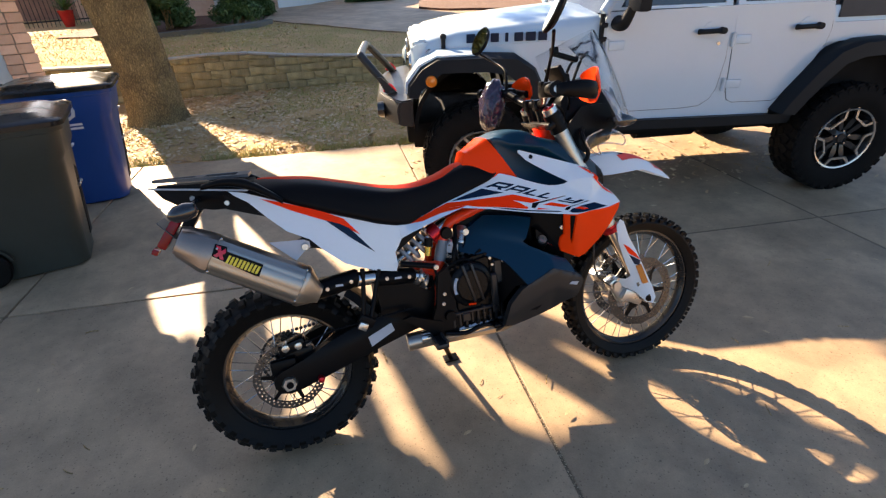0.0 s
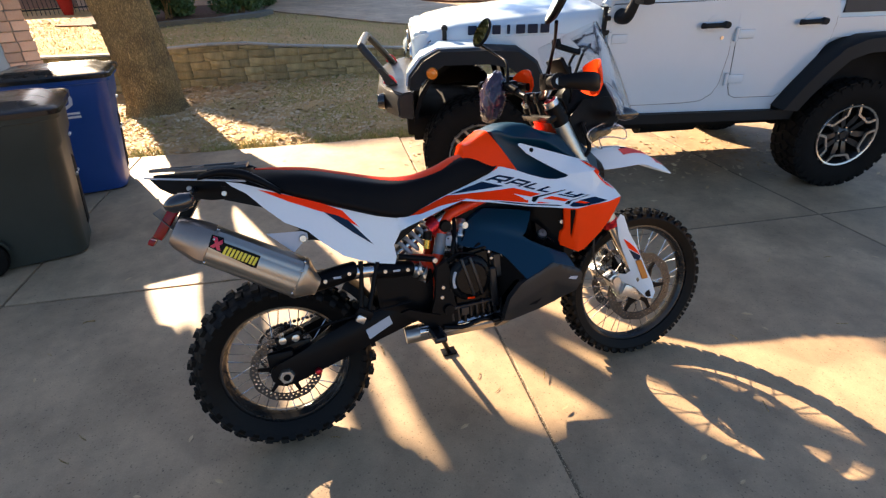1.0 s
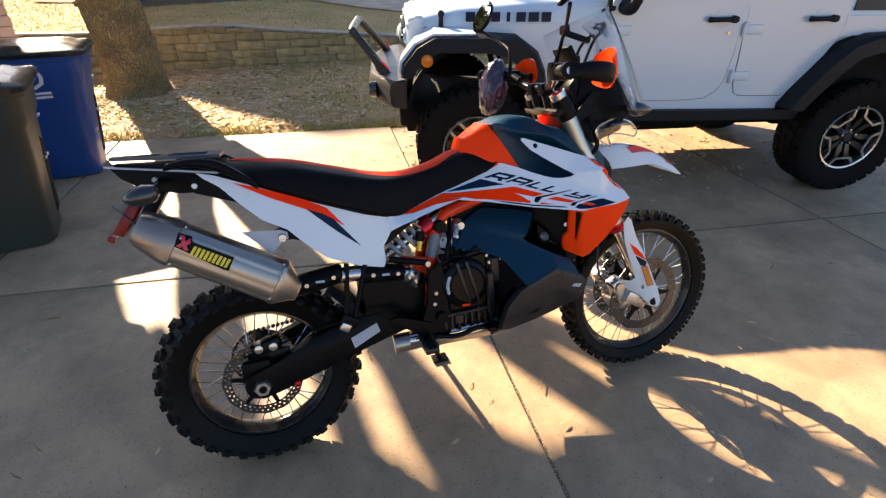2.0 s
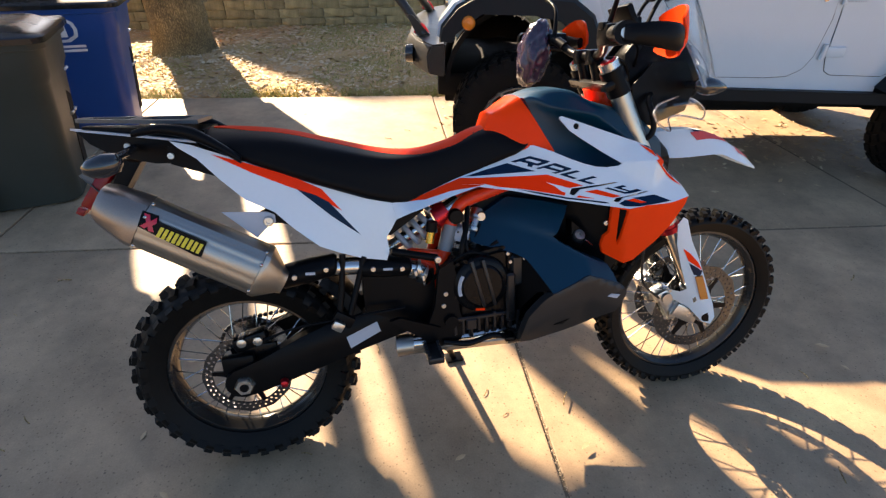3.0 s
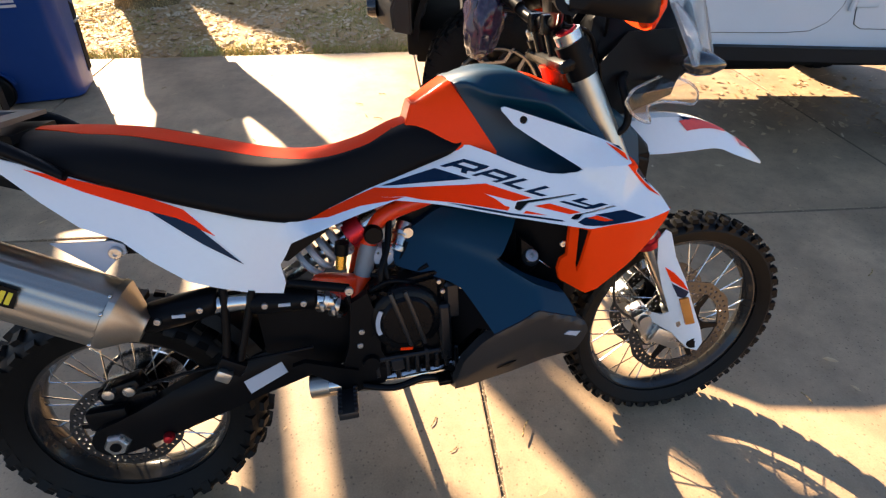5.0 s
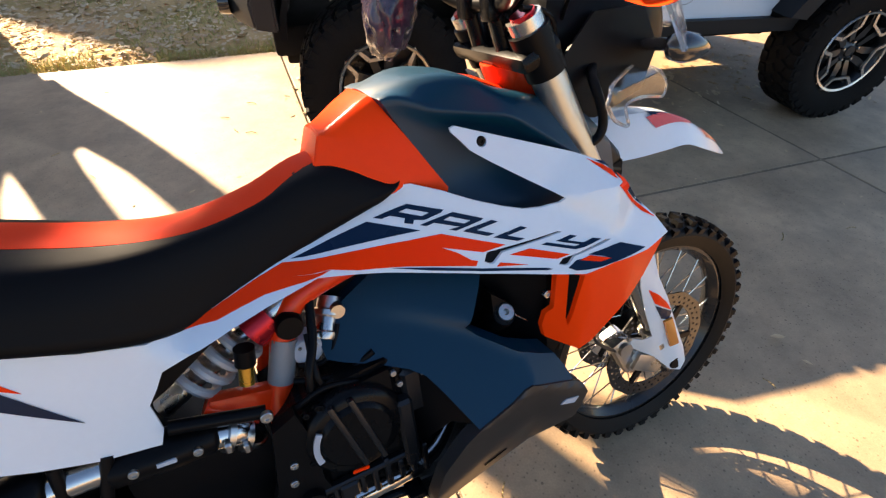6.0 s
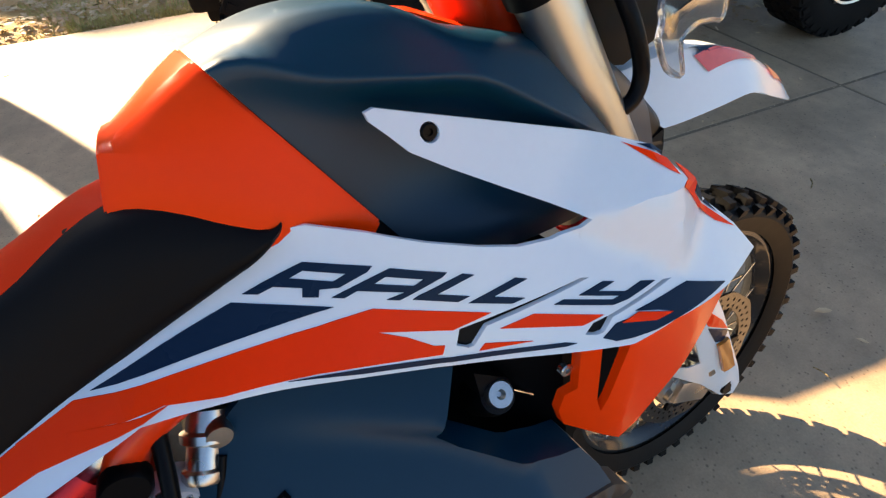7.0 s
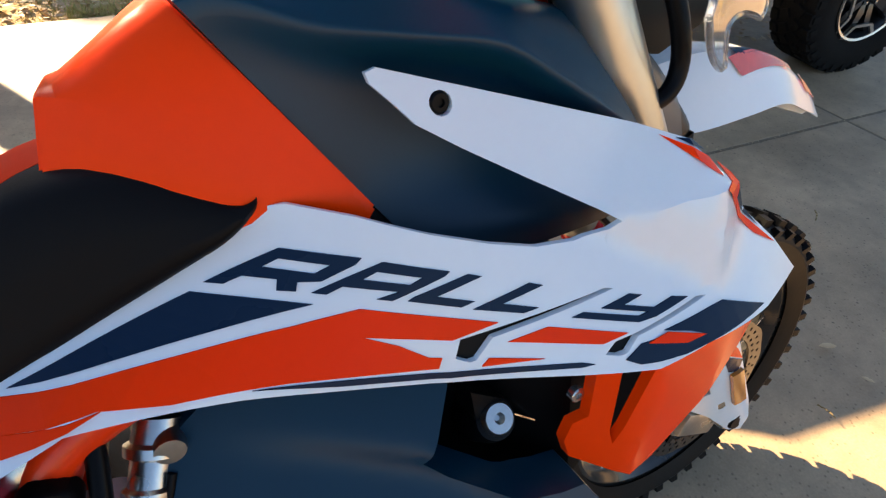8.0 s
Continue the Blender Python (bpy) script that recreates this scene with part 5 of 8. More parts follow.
bm = bmesh.new()
xs = [0.0 + 0.835 * i / 46 for i in range(47)] + [0.835 + 0.037 * math.sin(math.pi / 2 * i / 8) for i in range(1, 9)]
loft(bm, [seat_ring(x) for x in xs])
seat = part("seat", bm, M_SEAT, bike, "long black seat with an orange centre strip", smooth=60)
bm = bmesh.new()
rows = []
for i in range(45):
    x = 0.03 + 0.80 * i / 44
    z, w = cr(x, SEX, SEZ), cr(x, SEX, SEW)
    a = 0.050 * min(1.0, 0.35 + i / 8) * (1.0 - 0.45 * max(0.0, (x - 0.68) / 0.15))
    rows.append([Vector((x, s * a, z + 0.0022 - (0.010 * abs(s) ** 2.2 * (a / (w * 0.60)) ** 2))) for s in [j / 6 - 1 for j in range(13)]] + [Vector((x, s * a, z - 0.012)) for s in (1, 0, -1)])
loft(bm, rows)
part("seat_strip", bm, M_SEATRED, seat, "orange seat strip", smooth=50)

# white tail panel behind the seat, its graphics
TAIL = [(-0.060, 1.046), (-0.015, 1.034), (0.090, 0.990), (0.258, 0.916), (0.400, 0.858), (0.470, 0.838), (0.520, 0.840), (0.520, 0.805), (0.478, 0.790), (0.462, 0.766), (0.446, 0.745), (0.450, 0.700), (0.440, 0.676), (0.372, 0.694), (0.310, 0.722), (0.262, 0.747), (0.200, 0.806), (0.160, 0.852), (0.094, 0.890), (0.042, 0.944), (-0.005, 1.000), (-0.045, 1.030)]
tail = panel("tail_panel", TAIL, M_WHITE, bike, 0.004, -0.0015, "white tail side panel with red and navy graphics", step=0.025)
decal("stripe", [(0.030, 1.008), (0.100, 0.984), (0.215, 0.938), (0.285, 0.898), (0.332, 0.834), (0.268, 0.882), (0.205, 0.912), (0.120, 0.955)], M_DECALRED, tail, out=0.0)
decal("stripe", [(0.222, 0.905), (0.268, 0.884), (0.300, 0.862), (0.374, 0.762), (0.305, 0.822), (0.262, 0.865)], M_NAVY, tail, out=0.0006)
# black under-tail, rack and grab rails
bm = bmesh.new()
for side in (-1, 1):
    slab(bm, [(-0.288, 1.080), (-0.02, 1.052), (0.04, 0.95), (0.09, 0.895), (0.155, 0.845), (0.150, 0.868), (0.06, 0.955), (0.0, 0.985), (-0.12, 0.988), (-0.22, 1.012), (-0.265, 1.045)], lambda u, v, d: Vector((u, side * (0.031 + 0.27 * max(-0.03, u + 0.178) - d), v)), 0.01, step=0.03)
part("under_tail", bm, M_BLACK, bike, "black under-tail", smooth=30)
bm = bmesh.new()
slab(bm, [(-0.275, -0.018), (-0.10, -0.055), (0.02, -0.085), (0.02, 0.085), (-0.10, 0.055), (-0.275, 0.018)], lambda u, v, d: Vector((u, v, 1.068 - 0.07 * u - d)), 0.016, step=0.05)
part("tail_top", bm, M_BLACK, bike, smooth=30)
bm = bmesh.new()
slab(bm, [(-0.284, -0.020), (-0.274, -0.032), (-0.06, -0.085), (0.01, -0.085), (0.01, 0.085), (-0.06, 0.085), (-0.274, 0.032), (-0.284, 0.020)], lambda u, v, d: Vector((u, v, 1.108 - 0.055 * (u + 0.3) - d)), 0.009,
     holes=[[(-0.255, -0.020), (-0.16, -0.040), (-0.16, 0.040), (-0.255, 0.020)], [(-0.13, -0.045), (-0.03, -0.058), (-0.03, 0.058), (-0.13, 0.045)]])
part("rack", bm, M_RACK, bike, "flat dark metal luggage rack", smooth=20)
bm = bmesh.new()
slab(bm, [(-0.305, -0.010), (-0.285, -0.026), (-0.10, -0.072), (-0.02, -0.098), (0.0, -0.098), (-0.02, -0.080), (-0.10, -0.055), (-0.285, -0.010)], lambda u, v, d: Vector((u, v, 1.083 - 0.14 * (u + 0.29) - d)), 0.005)
part("tail_lip", bm, M_STICKER, bike, smooth=20)
for side in (-1, 1):
    bm = bmesh.new()
    rings = []
    line = smooth_line([(-0.135, side * 0.105, 1.070), (-0.07, side * 0.118, 1.078), (0.0, side * 0.124, 1.062), (0.06, side * 0.124, 1.024), (0.100, side * 0.118, 0.990)], 6)
    for i, p in enumerate(line):
        t = i / (len(line) - 1)
        rings.append(ring_pts(p, Vector((0, 1, 0)), Vector((0.2, 0, 1)).normalized(), 0.013, 12, 0.016 * (1 - 0.45 * abs(2 * t - 1))))
    loft(bm, rings)
    part("grab_rail", bm, M_BLACK, bike, "black grab handle", smooth=60)
    for x, z in ((-0.178, 1.034), (-0.075, 1.006)):
        bolt(bike, Vector((x, side * (0.033 + 0.27 * (x + 0.178)), z)), 0.0085, m=Matrix.Rotation(math.pi if side > 0 else 0, 4, "Z"))
# number plate holder, plate, tail lamp, rear indicators
bm = bmesh.new()
slab(bm, [(-0.20, 1.0), (-0.16, 0.99), (-0.245, 0.875), (-0.275, 0.878)], flat(0.03), 0.06)
plate_holder = part("plate_holder", bm, M_BLACK, bike, smooth=20)
mp = Matrix.Translation((-0.262, 0, 0.928)) @ Matrix.Rotation(radians(-36), 4, "Y")
bm = bmesh.new()
box(bm, (0, 0, 0), (0.003, 0.110, 0.115), bevel=0.001, seg=1)
num_plate = part("number_plate", bm, M_RACK, plate_holder, "small number plate", m=mp)
bm = bmesh.new()
box(bm, (-0.0025, 0, 0.0), (0.001, 0.08, 0.05))
part("bar_mark", bm, M_NAVY, num_plate)
bm = bmesh.new()
box(bm, (-0.268, -0.022, 0.936), (0.030, 0.055, 0.118), m=Matrix.Rotation(radians(38), 4, "Y"), bevel=0.006)
part("tail_lamp", bm, M_REDLENS, bike, "red tail lamp lens")
bm = bmesh.new()
box(bm, (-0.330, 0.0, 0.876), (0.020, 0.05, 0.020), m=Matrix.Rotation(radians(33), 4, "Y"), bevel=0.004)
part("rear_reflector", bm, M_REDLENS, bike)
for side in (-1, 1):
    bm = bmesh.new()
    rings = []
    for t, r in ((0, 0.008), (0.10, 0.022), (0.4, 0.029), (0.75, 0.025), (0.94, 0.013), (1, 0.003)):
        rings.append(ring_pts(Vector((-0.145 - 0.088 * t, side * 0.176, 1.016 - 0.012 * t)), Vector((0, 1, 0)), Vector((0, 0, 1)), r * 0.85, 14, r))
    loft(bm, rings)
    tube(bm, [(-0.175, side * 0.17, 1.016), (-0.16, side * 0.04, 1.03)], 0.01, 10, 1)
    part("rear_indicator", bm, M_SMOKE, bike, "smoked turn indicator")

# lower side tanks, guards, orange shroud
def tank_ridge(x):
    return float(np.interp(x, [0.70, 0.897, 1.009, 1.122, 1.14], [0.479, 0.558, 0.600, 0.546, 0.535]))


def tank_crease(x):
    return float(np.interp(x, [0.70, 0.734, 0.789, 0.852, 0.932, 1.0], [0.742, 0.739, 0.737, 0.724, 0.698, 0.655]))


def low_y(x, z):
    """Half width of the lower side tank: a flank that leans in above its ridge, and a guard that tucks in below it."""
    r = tank_ridge(x)
    up, down = max(0.0, z - r), max(0.0, r - z)
    y = 0.25 - 0.79 * up - 0.10 * down - 0.25 * max(0.0, down - 0.075)
    k = float(np.interp(x, [0.76, 0.84, 0.93, 0.95], [0.0, 0.6, 1.0, 1.0]))
    c = z - tank_crease(x)
    q = min(1.0, max(0.0, (c + 0.012) / 0.034))
    y += k * 0.017 * q * q * (3 - 2 * q)
    return y


def low_lift(side, out=0.0):
    return lambda u, v, d: Vector((u, side * (low_y(u, v) + out - d), v))


LOW = [(0.697, 0.722), (0.708, 0.734), (0.754, 0.764), (0.808, 0.796), (0.829, 0.806), (0.924, 0.794), (0.990, 0.780), (0.976, 0.756), (0.950, 0.720), (0.932, 0.700), (0.949, 0.684), (1.000, 0.655), (1.049, 0.629), (1.081, 0.615), (1.095, 0.588), (1.100, 0.566), (1.006, 0.603), (0.991, 0.599), (0.965, 0.586), (0.896, 0.560), (0.875, 0.595), (0.858, 0.623), (0.844, 0.643), (0.821, 0.656), (0.776, 0.670), (0.725, 0.681), (0.700, 0.689)]
panel("lower_tank", LOW, M_TANK, bike, 0.05, 0, "matte dark blue lower fuel tank cover", step=0.010, lift=low_lift, smooth=28)
INNERP = [(0.896, 0.560), (0.875, 0.595), (0.858, 0.623), (0.844, 0.643), (0.821, 0.656), (0.790, 0.668), (0.798, 0.620), (0.790, 0.550), (0.800, 0.441), (0.815, 0.425), (0.870, 0.545)]
panel("tank_inner", INNERP, M_BLACK, bike, 0.03, -0.006, "black inner side of the tank", step=0.02, lift=lambda side: (lambda u, v, d: Vector((u, side * (float(np.interp(u, [0.79, 0.843, 0.897], [0.10, 0.150, 0.236])) - d), v))), smooth=40)
SKID = [(0.896, 0.560), (0.965, 0.586), (0.991, 0.599), (1.006, 0.603), (1.100, 0.566), (1.118, 0.553), (1.128, 0.530), (1.117, 0.500), (1.100, 0.470), (1.022, 0.439), (0.950, 0.424), (0.839, 0.408), (0.800, 0.412), (0.800, 0.441), (0.822, 0.500), (0.867, 0.546)]
panel("tank_guard", SKID, M_DARKGREY, bike, 0.03, 0.004, "dark grey lower tank guard", step=0.014, lift=lambda side: low_lift(side, 0.004), smooth=25)
# underside of the guard
for side in (-1, 1):
    bm = bmesh.new()
    loft(bm, [[Vector((x, side * w, z)), Vector((x, side * (w - 0.004), z - 0.012)), Vector((x, side * w1, z1)), Vector((x, side * (w1 - 0.01), z1 + 0.012))] for x, w, z, w1, z1 in ((0.800, 0.222, 0.415, 0.13, 0.345), (0.839, 0.222, 0.412, 0.13, 0.345), (0.950, 0.218, 0.428, 0.13, 0.39), (1.022, 0.216, 0.443, 0.12, 0.42), (1.098, 0.222, 0.474, 0.11, 0.48))])
    bmesh.ops.recalc_face_normals(bm, faces=bm.faces[:])
    part("guard_underside", bm, M_DARKGREY, bike, smooth=25)
bm = bmesh.new()
slab(bm, [(1.066, 0.528), (1.077, 0.536), (1.106, 0.530), (1.097, 0.518)], lambda u, v, d: Vector((u, -(low_y(u, v) + 0.0065 - d), v)), 0.002)
part("badge", bm, M_STICKER, bike, "small silver badge", smooth=0)
bm = bmesh.new()
slab(bm, [(0.905, 0.452), (0.955, 0.463), (0.935, 0.447)], lambda u, v, d: Vector((u, -(low_y(u, v) + 0.0065 - d), v)), 0.002)
part("vent_mark", bm, M_BLACK, bike, smooth=0)
# knurled shroud bolt on its dark boss
bm = bmesh.new()
lathe(bm, [(0.004, -0.016), (0.022, -0.014), (0.026, 0.0), (0.030, 0.04)], 24, m=Matrix.Translation((1.022, -0.130, 0.678)) @ Matrix.Rotation(radians(-38), 4, "X"))
slab(bm, [(0.999, 0.735), (1.034, 0.704), (1.036, 0.690), (1.002, 0.686)], flat(0.136), 0.04)
boss = part("bolt_boss", bm, M_BLACK, bike, smooth=30)
bm = bmesh.new()
lathe(bm, [(0.003, -0.006), (0.006, -0.0135), (0.015, -0.0135), (0.0175, -0.010), (0.0175, 0.004)], 28, m=Matrix.Translation((1.022, -0.138, 0.686)) @ Matrix.Rotation(radians(-38), 4, "X"))
part("shroud_bolt", bm, M_ALU, boss, "large bare aluminium bolt")
bm = bmesh.new()
tube(bm, [(1.040, -0.130, 0.676), (1.072, -0.140, 0.650)], 0.0022, 8, 1)
part("stay_wire", bm, M_STEEL, boss)
# dark core of radiator and airbox between the panels
bm = bmesh.new()
loft(bm, [[Vector((x, s * w, z)) for s, z in ((-1, z0), (-1, z1), (1, z1), (1, z0))] for x, w, z0, z1 in ((0.72, 0.012, 0.62, 0.80), (0.85, 0.018, 0.52, 0.84), (0.95, 0.05, 0.50, 0.82), (1.02, 0.10, 0.50, 0.80), (1.10, 0.165, 0.55, 0.80), (1.17, 0.17, 0.64, 0.80))])
part("radiator", bm, M_BLACK, bike, "black radiator and airbox core", smooth=20)


def shroud_y(x, z):
    return 0.247 - 0.10 * max(0, 0.79 - z) - 0.9 * max(0, 1.12 - x) - 0.35 * max(0, x - 1.22) ** 1.2


ORL = [(1.084, 0.793), (1.235, 0.795), (1.320, 0.804), (1.312, 0.778), (1.268, 0.724), (1.212, 0.674), (1.152, 0.626), (1.124, 0.618), (1.075, 0.643), (1.070, 0.668), (1.074, 0.698), (1.084, 0.712)]
SLOT = [(1.099, 0.786), (1.118, 0.783), (1.109, 0.700), (1.104, 0.672), (1.100, 0.692)]
panel("lower_shroud", ORL, M_ORANGE, bike, 0.012, 0, "orange lower radiator shroud", holes=[SLOT], step=0.02, lift=lambda side: (lambda u, v, d: Vector((u, side * (shroud_y(u, v) - d), v))), smooth=40)
bm = bmesh.new()
slab(bm, [(1.094, 0.79), (1.122, 0.79), (1.113, 0.664), (1.096, 0.668)], lambda u, v, d: Vector((u, -(shroud_y(u, v) - 0.010 - d), v)), 0.004, step=0.012)
part("slot_back", bm, M_BLACK, bike, smooth=0)
bolt(bike, Vector((1.077, -0.196, 0.738)), 0.008)

# frame, engine, exhaust
bm = bmesh.new()
for s in (-1, 1):
    tube(bm, [(1.12, s * 0.045, 1.02), (0.98, s * 0.06, 0.90), (0.80, s * 0.050, 0.84), (0.70, s * 0.044, 0.808), (0.658, s * 0.046, 0.772), (0.632, s * 0.055, 0.70), (0.604, s * 0.07, 0.60), (0.587, s * 0.08, 0.48)], [0.022, 0.022, 0.021, 0.021, 0.0215, 0.021, 0.021, 0.021], 14)
frame_ob = part("frame", bm, M_FRAME, bike, "orange trellis frame", smooth=60)
bm = bmesh.new()
tube(bm, [(1.128, 0, 1.115), (1.19, 0, 0.955)], 0.040, 20, 1)
box(bm, (1.075, 0, 1.045), (0.12, 0.09, 0.07), m=Matrix.Rotation(radians(25), 4, "Y"), bevel=0.02)
part("steering_head", bm, M_FRAME, frame_ob, "orange steering head")
bm = bmesh.new()
lathe(bm, [(0.003, -0.008), (0.020, -0.008), (0.023, -0.004), (0.023, 0.012)], 24, m=Matrix.Translation((0.658, -0.072, 0.769)))
part("frame_plug", bm, M_BLACK, frame_ob, "black rubber frame plug")
bm = bmesh.new()
tube(bm, [(0.646, -0.0505, 0.739), (0.621, -0.060, 0.664)], 0.0225, 16, 1)
part("frame_sleeve", bm, mat("grey_tape", (0.24, 0.25, 0.26), (0.20, 0.21, 0.22), rough=0.45, fine=400, bump=0.1), frame_ob, "grey sleeve on the frame tube")


def clutch_disc(bm, c, r, y0, y1):
    lathe(bm, [(0.01, -y1), (r * 0.86, -y1), (r * 0.94, -y1 + 0.004), (r, -y1 + 0.012), (r * 1.02, -y0)], 40, m=Matrix.Translation((c[0], 0, c[1])))


bm = bmesh.new()
loft(bm, [[Vector((x, s * w, z)) for s, z in ((-1, z0), (-1, z1), (1, z1), (1, z0))] for x, w, z0, z1 in ((0.575, 0.09, 0.44, 0.60), (0.64, 0.135, 0.40, 0.66), (0.80, 0.140, 0.40, 0.68), (0.87, 0.09, 0.42, 0.62), (0.95, 0.07, 0.45, 0.62))])
bmesh.ops.bevel(bm, geom=bm.edges[:], offset=0.012, segments=2, affect="EDGES")
engine = part("engine", bm, M_ENGINE, bike, "black twin-cylinder engine", smooth=30)
bm = bmesh.new()
clutch_disc(bm, (0.710, 0.575), 0.088, 0.13, 0.158)
clutch_disc(bm, (0.710, 0.575), 0.068, 0.15, 0.166)
part("clutch_cover", bm, M_ENGINE, engine, "round black clutch cover", smooth=30)
bm = bmesh.new()
for off in (-0.018, 0.016):
    box(bm, (0.712 + off, -0.166, 0.585), (0.011, 0.012, 0.155), m=Matrix.Rotation(radians(-14), 4, "Y"), bevel=0.004)
for i in range(9):
    box(bm, (0.625 + i * 0.025, -0.142, 0.438 + 0.006 * (i % 2)), (0.012, 0.02, 0.045 + 0.012 * (i % 3)), bevel=0.003, seg=1)
box(bm, (0.72, -0.145, 0.468), (0.19, 0.016, 0.012), bevel=0.003, seg=1)
box(bm, (0.675, -0.15, 0.45), (0.035, 0.016, 0.035), bevel=0.004, seg=1)
box(bm, (0.80, -0.145, 0.52), (0.03, 0.03, 0.16), bevel=0.006, seg=1)
box(bm, (0.83, -0.12, 0.60), (0.05, 0.05, 0.10), bevel=0.008, seg=1)
part("case_rib", bm, M_CASE, engine, smooth=30)
bm = bmesh.new()
box(bm, (0.700, -0.1665, 0.502), (0.030, 0.003, 0.008), m=Matrix.Rotation(radians(6), 4, "Y"), bevel=0.001, seg=1)
part("badge", bm, M_DECALRED, engine, "small red badge")
bm = bmesh.new()
for i in range(10):
    a0 = radians(150 + i * 5)
    box(bm, (0.710 + 0.071 * math.cos(a0), -0.164, 0.575 + 0.071 * math.sin(a0)), (0.010, 0.004, 0.008), m=Matrix.Rotation(-a0, 4, "Y"))
part("cover_mark", bm, M_STICKER, engine, smooth=0)
for x, z in ((0.640, 0.648), (0.660, 0.655), (0.80, 0.635), (0.808, 0.548), (0.812, 0.500), (0.792, 0.662), (0.628, 0.545), (0.79, 0.452), (0.665, 0.652), (0.735, 0.432), (0.760, 0.462), (0.640, 0.452), (0.845, 0.640)):
    bolt(engine, Vector((x, -0.150, z)), 0.0055, material=M_ALU if x > 0.79 else M_ENGINE)
# pipes and cables round the engine
bm = bmesh.new()
tube(bm, [(0.66, -0.12, 0.66), (0.665, -0.115, 0.70), (0.685, -0.09, 0.74), (0.70, -0.05, 0.80)], 0.008, 10)
tube(bm, [(0.63, -0.125, 0.65), (0.68, -0.13, 0.672), (0.74, -0.128, 0.655), (0.80, -0.13, 0.62)], 0.005, 8)
tube(bm, [(0.60, -0.13, 0.62), (0.61, -0.14, 0.55), (0.575, -0.14, 0.45)], 0.006, 8)
tube(bm, [(0.69, -0.115, 0.64), (0.675, -0.12, 0.69), (0.68, -0.08, 0.75)], 0.006, 8)
tube(bm, [(0.58, -0.125, 0.66), (0.59, -0.135, 0.60), (0.60, -0.14, 0.53), (0.56, -0.14, 0.43)], 0.005, 8)
part("cable", bm, M_BLACK, engine, smooth=60)
bm = bmesh.new()
lathe(bm, [(0.004, -0.034), (0.021, -0.034), (0.023, -0.030), (0.023, -0.022), (0.019, -0.019), (0.019, 0.004), (0.025, 0.007), (0.026, 0.016), (0.021, 0.019), (0.020, 0.040), (0.004, 0.040)], 28, m=Matrix.Translation((0.722, -0.040, 0.738)) @ Matrix.Rotation(radians(58), 4, "X") @ Matrix.Rotation(radians(-25), 4, "Z"))
tube(bm, [(0.690, -0.045, 0.722), (0.705, -0.050, 0.700), (0.720, -0.050, 0.672)], [0.013, 0.012, 0.013], 16)
lathe(bm, [(0.003, -0.012), (0.013, -0.012), (0.014, -0.008), (0.014, 0.012)], 20, m=Matrix.Translation((0.741, -0.045, 0.755)))
throttle = part("throttle_body", bm, M_ALU, engine, "bare metal throttle body", smooth=40)
bm = bmesh.new()
lathe(bm, [(0.002, -0.070), (0.024, -0.069), (0.027, -0.064), (0.027, -0.030)], 28, m=Matrix.Translation((0.676, 0, 0.706)))
actuator = part("throttle_cap", bm, M_STICKER, throttle, "pale grey round cap with screws")
for a_ in (0.5, 2.3, 4.4):
    bolt(actuator, Vector((0.676 + 0.018 * math.cos(a_), -0.070, 0.706 + 0.018 * math.sin(a_))), 0.0035)
bm = bmesh.new()
tube(bm, [(0.655, -0.07, 0.688), (0.690, -0.078, 0.682), (0.715, -0.075, 0.700), (0.735, -0.06, 0.735)], 0.0045, 8)
part("cable", bm, M_BLACK, throttle, smooth=60)
bm = bmesh.new()
tube(bm, [(0.640, -0.085, 0.672), (0.680, -0.10, 0.668), (0.725, -0.10, 0.662), (0.775, -0.11, 0.690)], 0.0055, 8)
part("cable", bm, M_BLACK, throttle, smooth=60)
bm = bmesh.new()
lathe(bm, [(0.002, -0.085), (0.008, -0.084), (0.009, -0.05)], 6, m=Matrix.Translation((0.738, 0, 0.668)))
part("plug", bm, M_ALU, throttle)
# shock: spring, body, reservoir
bm = bmesh.new()
p0, p1 = Vector((0.490, -0.028, 0.700)), Vector((0.600, -0.028, 0.760))
axs = (p1 - p0).normalized()
u_ = axs.orthogonal().normalized()
v_ = axs.cross(u_)
pts = []
for i in range(120):
    t = i / 119
    a = t * 2 * math.pi * 4.2
    pts.append(p0.lerp(p1, t) + u_ * 0.036 * math.cos(a) + v_ * 0.036 * math.sin(a))
tube(bm, pts, 0.0082, 8, 1)
shock = part("shock_spring", bm, M_SPRING, bike, "white coil spring")
bm = bmesh.new()
tube(bm, [p0 - axs * 0.06, p1 - axs * 0.005], 0.018, 14, 1)
part("shock_body", bm, M_ALU, shock)
bm = bmesh.new()
tube(bm, [p1, p1 + axs * 0.045], 0.037, 20, 1)
part("preload_ring", bm, M_REDANO, shock, "red anodised preload ring")
bm = bmesh.new()
tube(bm, [p1 + axs * 0.045, p1 + axs * 0.09], 0.026, 20, 1)
part("shock_head", bm, M_ALU, shock)
bm = bmesh.new()
tube(bm, [(0.580, -0.080, 0.738), (0.572, -0.082, 0.700)], 0.0125, 18, 1)
part("fluid_cup", bm, M_GOLD, shock, "amber brake fluid cup")
bm = bmesh.new()
tube(bm, [(0.584, -0.080, 0.764), (0.579, -0.080, 0.735)], 0.0165, 18, 1)
part("cup_lid", bm, M_BLACK, shock)
bm = bmesh.new()
box(bm, (0.555, -0.06, 0.645), (0.11, 0.03, 0.06), m=Matrix.Rotation(radians(12), 4, "Y"), bevel=0.01)
tube(bm, [(0.50, -0.06, 0.67), (0.60, -0.07, 0.60)], 0.016, 10, 1)
part("linkage", bm, M_FRAME, bike, "orange frame gusset", smooth=40)
